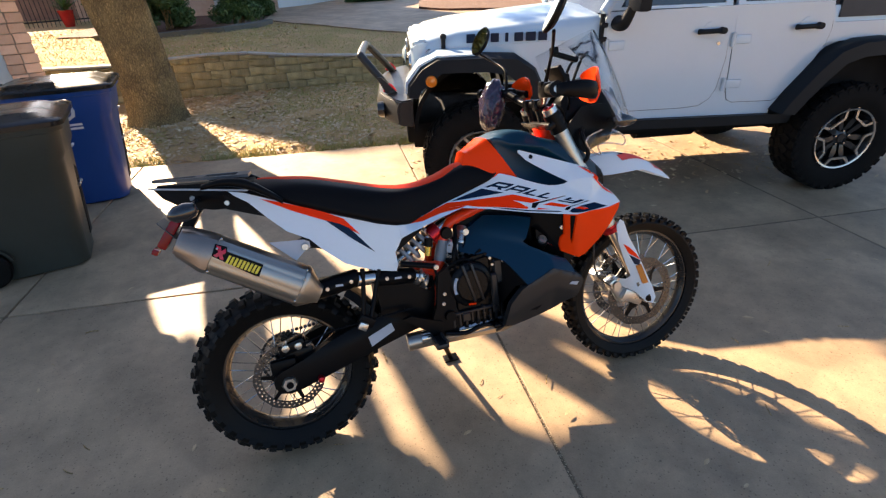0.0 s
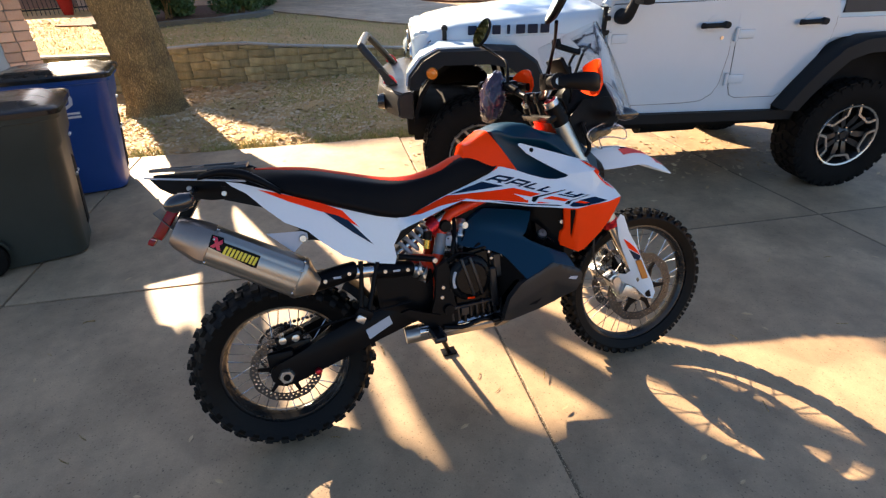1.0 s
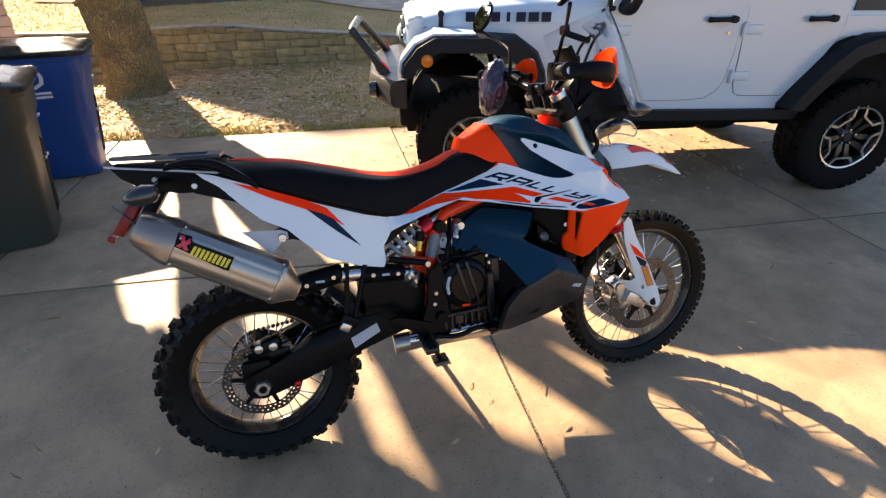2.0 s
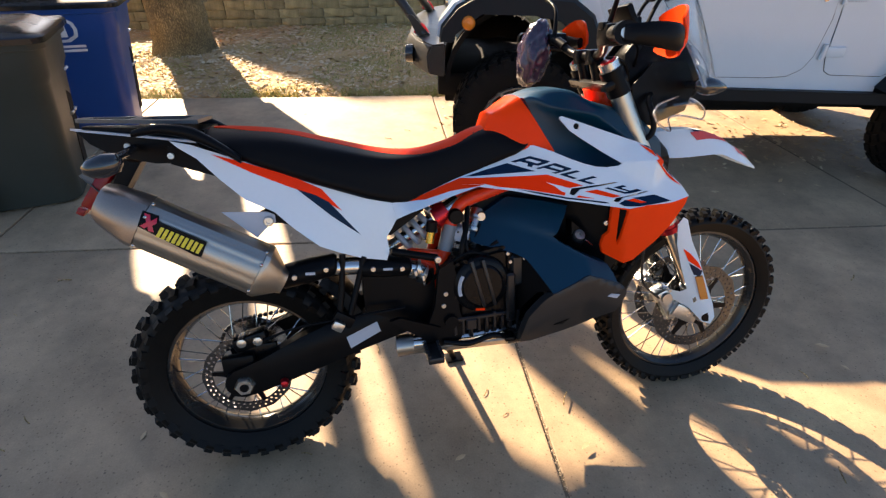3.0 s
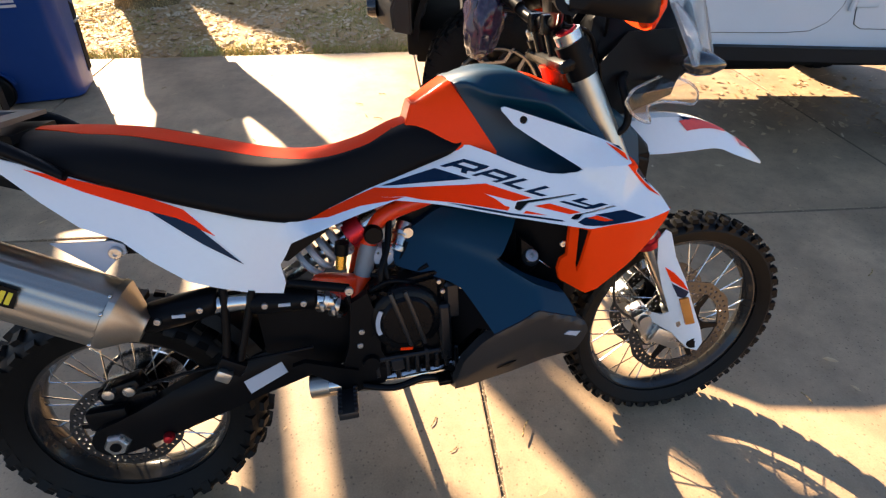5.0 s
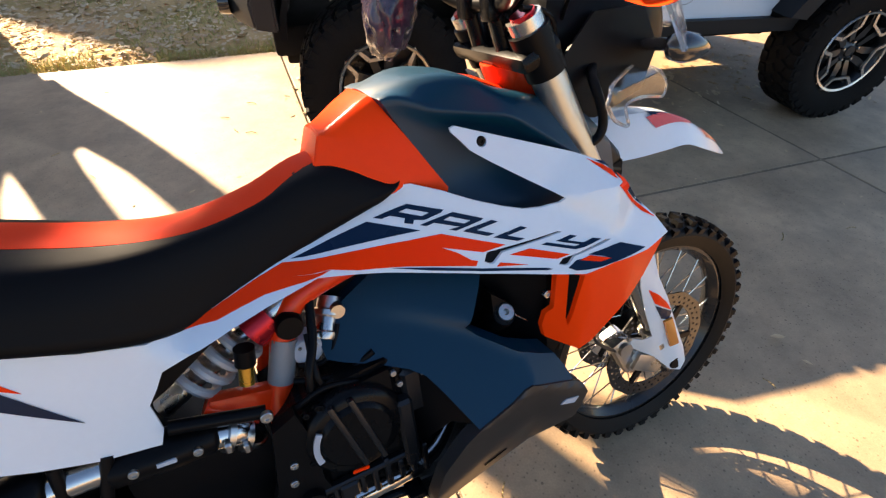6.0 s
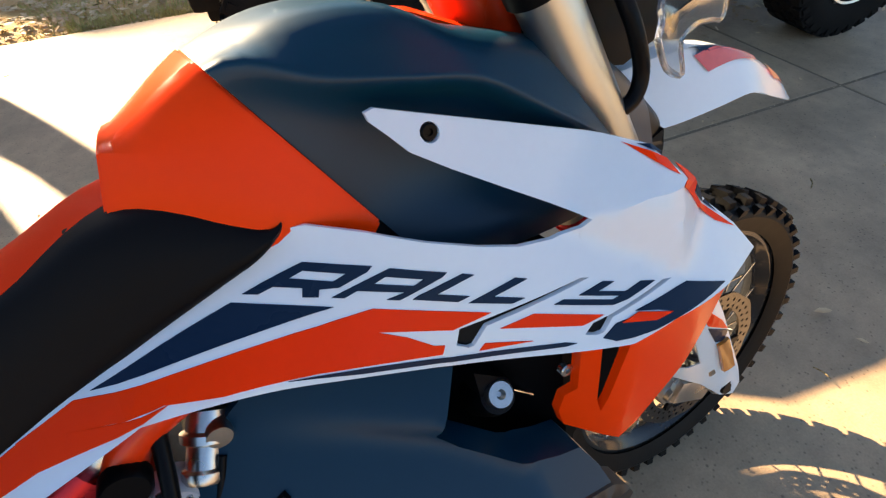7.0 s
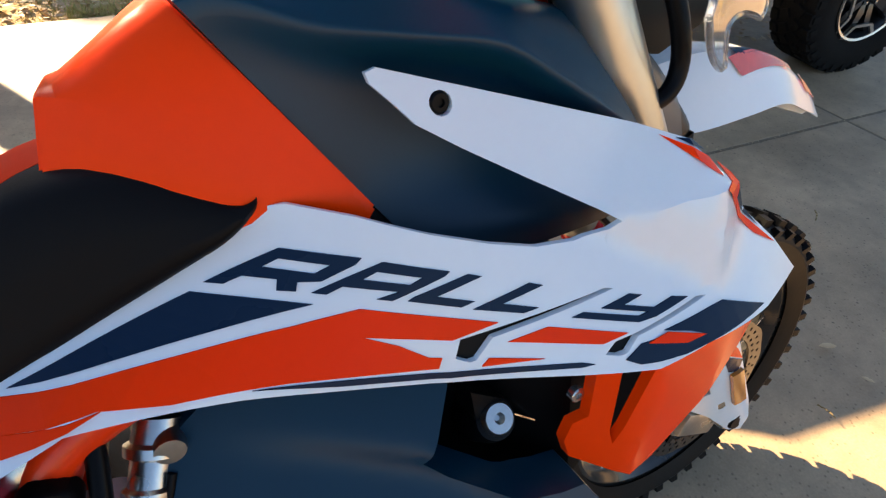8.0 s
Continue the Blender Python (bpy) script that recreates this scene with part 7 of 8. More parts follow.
# outer body sides with real doors
car_plate("side_panel", [(-0.85, 0.62), (-0.85, 1.235), (0.26, 1.235), (0.31, 1.375), (1.05, 1.375), (1.93, 1.36), (1.99, 1.20), (1.99, 0.575), (0.54, 0.58), (0.45, 0.98), (0.32, 1.10), (-0.30, 1.14), (-0.5, 0.98), (-0.62, 0.66), (-0.7, 0.62)], 0.787, 0.05, M_CARWHITE, step=0.0)
for nm, pts in (("front_door", [(1.052, 1.372), (1.022, 1.03), (1.045, 0.82), (1.085, 0.745), (1.16, 0.700), (1.30, 0.690), (1.92, 0.690), (1.935, 1.05), (1.915, 1.368)]),
                ("rear_door", [(1.012, 1.372), (0.985, 1.03), (0.968, 0.80), (0.945, 0.735), (0.90, 0.712), (0.585, 0.708), (0.535, 0.735), (0.345, 0.985), (0.285, 1.10), (0.272, 1.20), (0.30, 1.372)])):
    first = None
    for s in (1, -1):
        bm = bmesh.new()
        slab(bm, pts, lambda u, v, d: Vector((u, s * (0.792 - 0.03 * max(0, v - 1.15) ** 1 - d), v)), 0.03, step=0.12)
        es = [e for e in bm.edges if e.is_manifold and e.calc_face_angle(0) > 0.8]
        bmesh.ops.bevel(bm, geom=es, offset=0.003, segments=2, affect="EDGES")
        door = part(nm, bm, M_CARWHITE, car, "white door with exposed hinges", smooth=35)
        # thin dark tube stands in for the shade in the door gap
        bm = bmesh.new()
        tube(bm, [Vector((u, s * (0.7885 - 0.03 * max(0, v - 1.15)), v)) for u, v in pts], 0.0017, 6, 1)
        part("door_gap_shade", bm, M_UNDER, door, "dark line for the shade in the door gap", smooth=50)
        hx = (1.105, 1.272) if nm == "front_door" else (0.395, 0.560)
        bm = bmesh.new()
        y = s * 0.83
        tube(bm, [(hx[0], s * 0.812, 1.222), (hx[0], y, 1.222), (hx[0] + 0.02, y, 1.222), (hx[1] - 0.02, y, 1.220), (hx[1], s * 0.815, 1.220)], [0.016, 0.019, 0.016, 0.016, 0.020], 12, 2)
        lathe(bm, [(0.004, 0.02), (0.022, 0.018), (0.024, -0.02)], 16, m=Matrix.Translation((hx[0] + 0.005, y, 1.222)) if s > 0 else Matrix.Translation((hx[0] + 0.005, y, 1.222)) @ Matrix.Rotation(math.pi, 4, "Z"))
        part("door_handle", bm, M_FLARE, door, "black door handle")
        bm = bmesh.new()
        c = Vector(((hx[0] + hx[1]) / 2 - 0.01, s * 0.789, 1.224))
        lathe(bm, [(0.001, 0.0046), (0.052, 0.0046), (0.058, 0.0040), (0.058, 0)], 28, m=Matrix.Translation(c) if s > 0 else Matrix.Translation(c) @ Matrix.Rotation(math.pi, 4, "Z"))
        part("handle_dish", bm, M_CARWHITE, door, smooth=60)
        if nm == "front_door":
            bm = bmesh.new()
            lathe(bm, [(0.001, 0.006), (0.012, 0.006), (0.013, 0)], 14, m=Matrix.Translation((1.105, s * 0.793, 1.135)) if s > 0 else Matrix.Translation((1.105, s * 0.793, 1.135)) @ Matrix.Rotation(math.pi, 4, "Z"))
            part("lock", bm, M_STEEL, door)
        for hz in (1.155, 0.85):
            x0 = 1.925 if nm == "front_door" else 1.003
            bm = bmesh.new()
            box(bm, (x0 - 0.075, s * 0.797, hz), (0.115, 0.012, 0.060), bevel=0.008)
            tube(bm, [(x0, s * 0.803, hz - 0.045), (x0, s * 0.803, hz + 0.045)], 0.014, 10, 1)
            part("hinge", bm, M_CARWHITE, door)
        # door window with black surround
        w = [(pts[0][0], 1.376), (pts[0][0] + 0.01, 1.80), (1.66 if nm == "front_door" else 0.40, 1.80), (pts[-1][0], 1.376)]
        bm = bmesh.new()
        inset = [(w[0][0] + (0.05 if nm == "front_door" else -0.05), 1.395), (w[1][0] + (0.05 if nm == "front_door" else -0.05), 1.76), (w[2][0] + (-0.04 if nm == "front_door" else 0.05), 1.76), (w[3][0] + (-0.07 if nm == "front_door" else 0.05), 1.395)]
        slab(bm, w, lambda u, v, d: Vector((u, s * (0.785 - 0.16 * (v - 1.37) - d), v)), 0.03, holes=[inset])
        part("window_frame", bm, M_CARWHITE, door, smooth=0)
        bm = bmesh.new()
        slab(bm, inset, lambda u, v, d: Vector((u, s * (0.772 - 0.16 * (v - 1.37) - d), v)), 0.006)
        part("window", bm, M_GLASSDARK, door, smooth=0)
# black belt seal, sill and rock rail
car_plate("side_step", [(0.44, 0.540), (0.41, 0.612), (2.36, 0.640), (2.36, 0.570)], 0.835, 0.10, M_FLARE, label="black rock rail under the doors")
# hard top and rear quarter
bm = bmesh.new()
loft(bm, [[Vector((x, s * w, z)) for s, w, z in ((-1, 0.77, 1.235), (-1, 0.70, 1.80), (-1, 0.62, 1.86), (1, 0.62, 1.86), (1, 0.70, 1.80), (1, 0.77, 1.235))] for x in (-0.86, 0.25)])
bmesh.ops.bevel(bm, geom=[e for e in bm.edges if e.calc_length() > 0.5], offset=0.03, segments=2, affect="EDGES")
part("hard_top", bm, M_SOFTTOP, car, "black hard top over the rear", smooth=40)
bm = bmesh.new()
loft(bm, [[Vector((x, s * w, z)) for s, w, z in ((-1, 0.70, 1.79), (-1, 0.62, 1.86), (1, 0.62, 1.86), (1, 0.70, 1.79))] for x in (0.24, 1.62)])
part("roof", bm, M_SOFTTOP, car, smooth=30)
bm = bmesh.new()
loft(bm, [[Vector((x, s, z)) for s in (-w, w) for x, z in ((x0, z0), (x0 + 0.06, z0))][:2] + [Vector((x0 + 0.06, w, z0)), Vector((x0, w, z0))] for x0, z0, w in ((1.90, 1.36, 0.74), (1.60, 1.84, 0.66))])
part("windscreen", bm, M_GLASSDARK, car, smooth=0)
for s in (-1, 1):
    bm = bmesh.new()
    tube(bm, [(1.95, s * 0.755, 1.36), (1.62, s * 0.68, 1.84)], 0.04, 8, 1)
    part("windscreen_pillar", bm, M_CARWHITE, car, smooth=50)
# bonnet, grille, front wings
bm = bmesh.new()
HX = [1.97, 2.25, 2.6, 2.95, 3.15, 3.25]
HZ = [1.365, 1.346, 1.322, 1.292, 1.255, 1.200]
HW = [0.76, 0.745, 0.715, 0.68, 0.655, 0.635]
rings = []
for x, z, w in zip(HX, HZ, HW):
    top = [(-w, 1.17), (-w, z - 0.075), (-w * 0.97, z - 0.03), (-w * 0.90, z - 0.008), (-w * 0.55, z + 0.016), (-w * 0.38, z + 0.034), (0, z + 0.040)]
    rings.append([Vector((x, y, q)) for y, q in top] + [Vector((x, -y, q)) for y, q in reversed(top[:-1])])
loft(bm, rings)
bonnet = part("bonnet", bm, M_CARWHITE, car, "white raised bonnet", smooth=45)
for i, w in enumerate((0.062, 0.064, 0.058, 0.022, 0.062, 0.070, 0.062)):
    x = 2.895 - i * 0.083
    for s in (1, -1):
        yy = 0.715 + 0.045 * (2.895 - x) / 0.6
        bm = bmesh.new()
        box(bm, (x - 0.03, s * (yy - 0.004), 1.238), (w, 0.012, 0.058), bevel=0.003, seg=1)
        part("bar_mark", bm, M_NAVY, bonnet, "dark bar on the bonnet side", smooth=0)
for s in (1, -1):
    bm = bmesh.new()
    box(bm, (3.055, s * 0.672, 1.225), (0.03, 0.03, 0.10), bevel=0.008)
    box(bm, (3.055, s * 0.68, 1.255), (0.042, 0.03, 0.025), bevel=0.006)
    part("bonnet_latch", bm, M_FLARE, bonnet, "black rubber bonnet latch")
bm = bmesh.new()
loft(bm, [[Vector((x, s * w, z)) for s in (-1, 1) for z in ((z0, z1) if s < 0 else (z1, z0))] for x, w, z0, z1 in ((3.16, 0.66, 0.86, 1.24), (3.24, 0.655, 0.87, 1.24), (3.285, 0.62, 0.90, 1.20))])
bmesh.ops.bevel(bm, geom=bm.edges[:], offset=0.02, segments=2, affect="EDGES")
grille = part("grille", bm, M_CARWHITE, car, "white seven-slot grille", smooth=40)
for i in range(7):
    bm = bmesh.new()
    box(bm, (3.288, -0.24 + i * 0.08, 1.055), (0.012, 0.036, 0.24), bevel=0.005, seg=1)
    part("slot", bm, M_UNDER, grille)
for s in (-1, 1):
    bm = bmesh.new()
    lathe(bm, [(0.005, -0.02), (0.08, -0.016), (0.092, 0.0), (0.092, 0.03)], 28, m=Matrix.Translation((3.285, s * 0.47, 1.06)) @ Matrix.Rotation(radians(90), 4, "Z"))
    part("headlight", bm, M_STEEL, grille, "round headlight")
    bm = bmesh.new()
    slab(bm, [(1.985, 0.68), (1.985, 1.20), (2.40, 1.20), (3.16, 1.17), (3.20, 0.95), (3.15, 0.90), (3.08, 1.05), (2.60, 1.03), (2.45, 0.86), (2.36, 0.68)], lambda u, v, d: Vector((u, s * (0.765 - 0.10 * max(0, u - 2.2) - d), v)), 0.03)
    part("front_wing", bm, M_CARWHITE, car, smooth=30)
# flares


def flare(name, outer, inner, s, label):
    b = bmesh.new()
    k = len(outer)
    rings = []
    for (ox, oz), (ix, iz) in zip(outer, inner):
        rings.append([Vector((ox, s * 0.76, oz + 0.005)), Vector((ox, s * 0.885, oz)), Vector((ox * 0.85 + ix * 0.15, s * 0.925, oz * 0.85 + iz * 0.15)), Vector((ix, s * 0.935, iz)), Vector((ix, s * 0.915, iz)), Vector((ox * 0.6 + ix * 0.4, s * 0.90, oz * 0.6 + iz * 0.4)), Vector((ox, s * 0.76, oz - 0.04))])
    loft(b, rings)
    return part(name, b, M_FLARE, car, label, smooth=35)


for s in (1, -1):
    fl = flare("front_flare", [(3.335, 0.90), (3.325, 0.985), (3.235, 1.095), (3.12, 1.150), (2.79, 1.150), (2.57, 1.135), (2.44, 1.05), (2.38, 0.93), (2.33, 0.70)],
               [(3.255, 0.90), (3.235, 0.945), (3.17, 0.995), (3.09, 1.052), (2.79, 1.048), (2.64, 1.020), (2.55, 0.95), (2.49, 0.86), (2.43, 0.66)], s, "black front wheel flare with amber lamp")
    bm = bmesh.new()
    lathe(bm, [(0.001, 0.014), (0.030, 0.012), (0.038, 0.004), (0.040, -0.01)], 24, m=Matrix.Translation((3.165, s * 0.935, 1.005)) @ (Matrix() if s > 0 else Matrix.Rotation(math.pi, 4, "Z")))
    part("indicator", bm, M_INDICATOR, fl, "round amber indicator")
    # white cap on the front half of the flare
    bm = bmesh.new()
    rings = []
    for ox, oz in ((3.345, 0.93), (3.335, 1.00), (3.245, 1.105), (3.12, 1.160), (2.85, 1.158)):
        rings.append([Vector((ox - 0.02, s * 0.64, oz + 0.02)), Vector((ox, s * 0.80, oz + 0.012)), Vector((ox + 0.002, s * 0.888, oz)), Vector((ox - 0.012, s * 0.888, oz - 0.012)), Vector((ox - 0.03, s * 0.64, oz - 0.02))])
    loft(bm, rings)
    part("wing_top", bm, M_CARWHITE, car, smooth=40)
    flare("rear_flare", [(0.590, 0.64), (0.485, 0.80), (0.375, 0.945), (0.255, 1.065), (0.10, 1.122), (-0.12, 1.132), (-0.36, 1.09), (-0.50, 0.95), (-0.60, 0.75)],
          [(0.475, 0.625), (0.40, 0.735), (0.30, 0.86), (0.19, 0.975), (0.06, 1.016), (-0.10, 1.020), (-0.27, 0.99), (-0.38, 0.90), (-0.47, 0.75)], s, "black rear wheel flare")
    # flat dark plate added over the white side for the well's shaded hollow
    bm = bmesh.new()
    slab(bm, [(0.57, 0.60), (0.50, 0.76), (0.39, 0.90), (0.27, 1.045), (0.12, 1.085), (-0.10, 1.09), (-0.30, 1.05), (-0.42, 0.90), (-0.50, 0.75), (-0.53, 0.60)], lambda u, v, d: Vector((u, s * (0.780 - d), v)), 0.004)
    part("wheel_well", bm, M_UNDER, car, smooth=0)
    bm = bmesh.new()
    lathe(bm, [(0.46, -0.20), (0.47, 0.10), (0.44, 0.10), (0.44, -0.20)], 28, closed=True, m=Matrix.Translation((0, s * 0.70, 0.60)))
    bmesh.ops.delete(bm, geom=[v for v in bm.verts if v.co.z < 0.58], context="VERTS")
    part("wheel_well", bm, M_UNDER, car)
    bm = bmesh.new()
    lathe(bm, [(0.46, -0.20), (0.47, 0.08), (0.44, 0.08), (0.44, -0.20)], 28, closed=True, m=Matrix.Translation((XF, s * 0.68, 0.62)))
    bmesh.ops.delete(bm, geom=[v for v in bm.verts if v.co.z < 0.6], context="VERTS")
    part("wheel_well", bm, M_UNDER, car)
# door mirrors
for s in (1, -1):
    bm = bmesh.new()
    box(bm, (1.80, s * 0.965, 1.46), (0.08, 0.20, 0.16), bevel=0.02)
    tube(bm, [(1.86, s * 0.79, 1.30), (1.85, s * 0.87, 1.30), (1.82, s * 0.91, 1.40)], [0.05, 0.04, 0.03], 12)
    part("door_mirror", bm, M_FLARE, car, "black door mirror", smooth=40)
    bm = bmesh.new()
    tube(bm, [(1.965, s * 0.785, 0.98), (1.965, s * 0.785, 1.36)], 0.018, 8, 1)
    for q in range(4):
        box(bm, (1.955, s * 0.795, 1.02 + q * 0.09), (0.05, 0.03, 0.03), bevel=0.005, seg=1)
    part("cowl_hinge", bm, M_FLARE, car, smooth=30)
# steel front bumper with hoop
bm = bmesh.new()
loft(bm, [[Vector((x0, y, z)) for x0, z in ((xb, 0.665), (xf, 0.685), (xf + 0.01, 0.80), (xf - 0.02, 0.855), (xb, 0.865))] for y, xb, xf in ((-0.80, 3.30, 3.40), (-0.62, 3.28, 3.50), (-0.40, 3.25, 3.56), (0.40, 3.25, 3.56), (0.62, 3.28, 3.50), (0.80, 3.30, 3.40))])
bmesh.ops.bevel(bm, geom=bm.edges[:], offset=0.010, segments=2, affect="EDGES")
M_BUMPER = mat("bumper_black", (0.012, 0.012, 0.012), (0.02, 0.0195, 0.019), rough=0.42, fine=300, bump=0.15)
bumper = part("front_bumper", bm, M_BUMPER, car, "black steel front bumper", smooth=30)
for s in (-1, 1):
    bm = bmesh.new()
    tube(bm, [(3.44, s * 0.50, 0.86), (3.52, s * 0.46, 0.96), (3.64, s * 0.40, 1.10), (3.66, s * 0.32, 1.125)] + ([(3.66, -0.32, 1.125)] if s > 0 else []), 0.029, 12)
    part("hoop", bm, M_BUMPER, bumper, "black bumper hoop", smooth=60)
    bm = bmesh.new()
    slab(bm, [(3.40, 0.86), (3.49, 0.86), (3.55, 0.98), (3.515, 0.98)], lambda u, v, d: Vector((u, s * (0.52 - d), v)), 0.012)
    part("hoop_plate", bm, M_BUMPER, bumper, smooth=0)
    bm = bmesh.new()
    tube(bm, [(3.42, s * 0.50, 0.87), (3.46, s * 0.505, 0.92), (3.50, s * 0.50, 0.87)], 0.014, 8)
    part("tow_loop", bm, M_REDANO, bumper, "red tow shackle")
    bm = bmesh.new()
    lathe(bm, [(0.005, -0.03), (0.05, -0.028), (0.055, 0.0), (0.055, 0.02)], 20, m=Matrix.Translation((3.53, s * 0.60, 0.765)) @ Matrix.Rotation(radians(90), 4, "Z"))
    part("fog_lamp", bm, M_SMOKE, bumper)


# wheels
def car_wheel(x, s):
    mirror = Matrix.Translation((x, s * 0.80, 0.412)) @ (Matrix.Rotation(math.pi, 4, "Z") if s < 0 else Matrix()) @ Matrix.Rotation(radians(20 + 40 * x), 4, "Y")
    R, hw = 0.412, 0.145
    b = bmesh.new()
    blocks = bmesh.new()
    lathe(b, [(0.22, -hw * 0.75), (0.27, -hw * 0.95), (0.35, -hw), (0.395, -hw * 0.9), (R - 0.014, -hw * 0.7), (R - 0.012, 0), (R - 0.014, hw * 0.7), (0.395, hw * 0.9), (0.35, hw), (0.27, hw * 0.95), (0.22, hw * 0.75)], 64, closed=True)
    for i in range(32):
        a = 2 * math.pi * i / 32
        for y, w, l, tw, sh in ((-0.108, 0.05, 0.058, 0, 0), (0.108, 0.05, 0.058, 0, 0.5), (-0.04, 0.055, 0.05, 25, 0.3), (0.04, 0.055, 0.05, -25, 0.8)):
            a2 = a + sh * 2 * math.pi / 32
            m = Matrix.Rotation(-a2, 4, "Y") @ Matrix.Translation((R - 0.012, y, 0)) @ Matrix.Rotation(radians(tw), 4, "X")
            bmesh.ops.create_cube(blocks, size=1, matrix=m @ Matrix.Diagonal((0.024, w, l, 1)))
        for y in (-hw * 0.97, hw * 0.97):
            a2 = a + math.pi / 32
            bmesh.ops.create_cube(blocks, size=1, matrix=Matrix.Rotation(-a2, 4, "Y") @ Matrix.Translation((R - 0.04, y * 0.97, 0)) @ Matrix.Diagonal((0.05, 0.012, 0.035, 1)))
    tyre = part("wheel", b, M_TREAD, car, "all-terrain tyre on a black and silver alloy wheel", smooth=30, m=mirror)
    tagged(part("tread", blocks, M_TREAD, tyre, "chunky all-terrain tread blocks", smooth=0), kind="stuff")
    b = bmesh.new()
    lathe(b, [(0.232, 0.122), (0.224, 0.126), (0.208, 0.10), (0.20, -0.05), (0.02, -0.06), (0.02, -0.08), (0.225, -0.07)], 48, closed=True)
    part("rim", b, M_WHEELBLACK, tyre, "black alloy rim", smooth=40)
    # spokes with machined faces
    for i in range(5):
        a = 2 * math.pi * i / 5
        mm = Matrix.Rotation(-a, 4, "Y")
        b = bmesh.new()
        for sg in (-1, 1):
            pts = [(0.055, sg * 0.012), (0.06, sg * 0.042), (0.15, sg * 0.062), (0.200, sg * 0.10), (0.210, sg * 0.07), (0.165, sg * 0.028), (0.10, sg * 0.010)]
            slab(b, pts, lambda u, v, d: mm @ Vector((u, 0.105 - 0.25 * max(0, 0.12 - u) - d, v)), 0.03)
        part("spoke", b, M_WHEELBLACK, tyre, smooth=30)
        # silver bracket round each pocket, hanging from the outer ring
        b = bmesh.new()
        for bar_ in ([(0.216, 0.116), (0.216, 0.096), (0.162, 0.050), (0.152, 0.068)], [(0.216, -0.096), (0.216, -0.116), (0.152, -0.068), (0.162, -0.050)], [(0.162, 0.058), (0.162, -0.058), (0.147, -0.062), (0.147, 0.062)]):
            slab(b, bar_, lambda u, v, d: mm @ Vector((u, 0.128 - d, v)), 0.012)
        part("spoke_face", b, M_ALU, tyre, "machined silver spoke face", smooth=0)
    b = bmesh.new()
    lathe(b, [(0.222, 0.114), (0.222, 0.130), (0.234, 0.134), (0.238, 0.126), (0.236, 0.114)], 64, closed=True)
    part("rim_ring", b, M_ALU, tyre, "machined silver rim edge", smooth=30)
    b = bmesh.new()
    lathe(b, [(0.002, 0.10), (0.03, 0.10), (0.034, 0.09), (0.07, 0.075), (0.075, 0.05)], 24)
    part("hub_cap", b, M_WHEELBLACK, tyre, smooth=40)
    for i in range(5):
        a = 2 * math.pi * (i + 0.5) / 5
        b = bmesh.new()
        lathe(b, [(0.002, 0.105), (0.009, 0.104), (0.010, 0.07)], 6, m=Matrix.Translation((0.055 * math.cos(a), 0, 0.055 * math.sin(a))))
        part("wheel_nut", b, M_STEEL, tyre)
    return tyre


for x in (0.0, XF):
    for s in (1, -1):
        car_wheel(x, s)

# ---------------------------------------------------------------- rubbish bins: x to the lid's front, hinge and wheels behind
M_BINBLUE = mat("bin_blue", (0.010, 0.050, 0.22), (0.013, 0.060, 0.25), rough=0.38, fine=300, bump=0.1, depth=0.001)
M_BINBLACK = mat("bin_black", (0.034, 0.038, 0.030), (0.042, 0.046, 0.036), spec=0.35, rough=0.42, fine=300, bump=0.1, depth=0.001)
M_BINLID = mat("bin_lid", (0.006, 0.006, 0.0065), (0.010, 0.0095, 0.009), rough=0.26, fine=300, bump=0.1, depth=0.001)
M_PRINT = mat("white_print", (0.72, 0.73, 0.75), rough=0.5, bump=0.0)


def bin_ring(x0, x1, w, z, r=0.09, k=6):
    out = []
    for cx, cy, a0 in ((x1 - r, w - r, 0), (x0 + r, w - r, 90), (x0 + r, -w + r, 180), (x1 - r, -w + r, 270)):
        for i in range(k + 1):
            a = radians(a0 + 90 * i / k)
            out.append(Vector((cx + r * math.cos(a), cy + r * math.sin(a), z)))
    return out


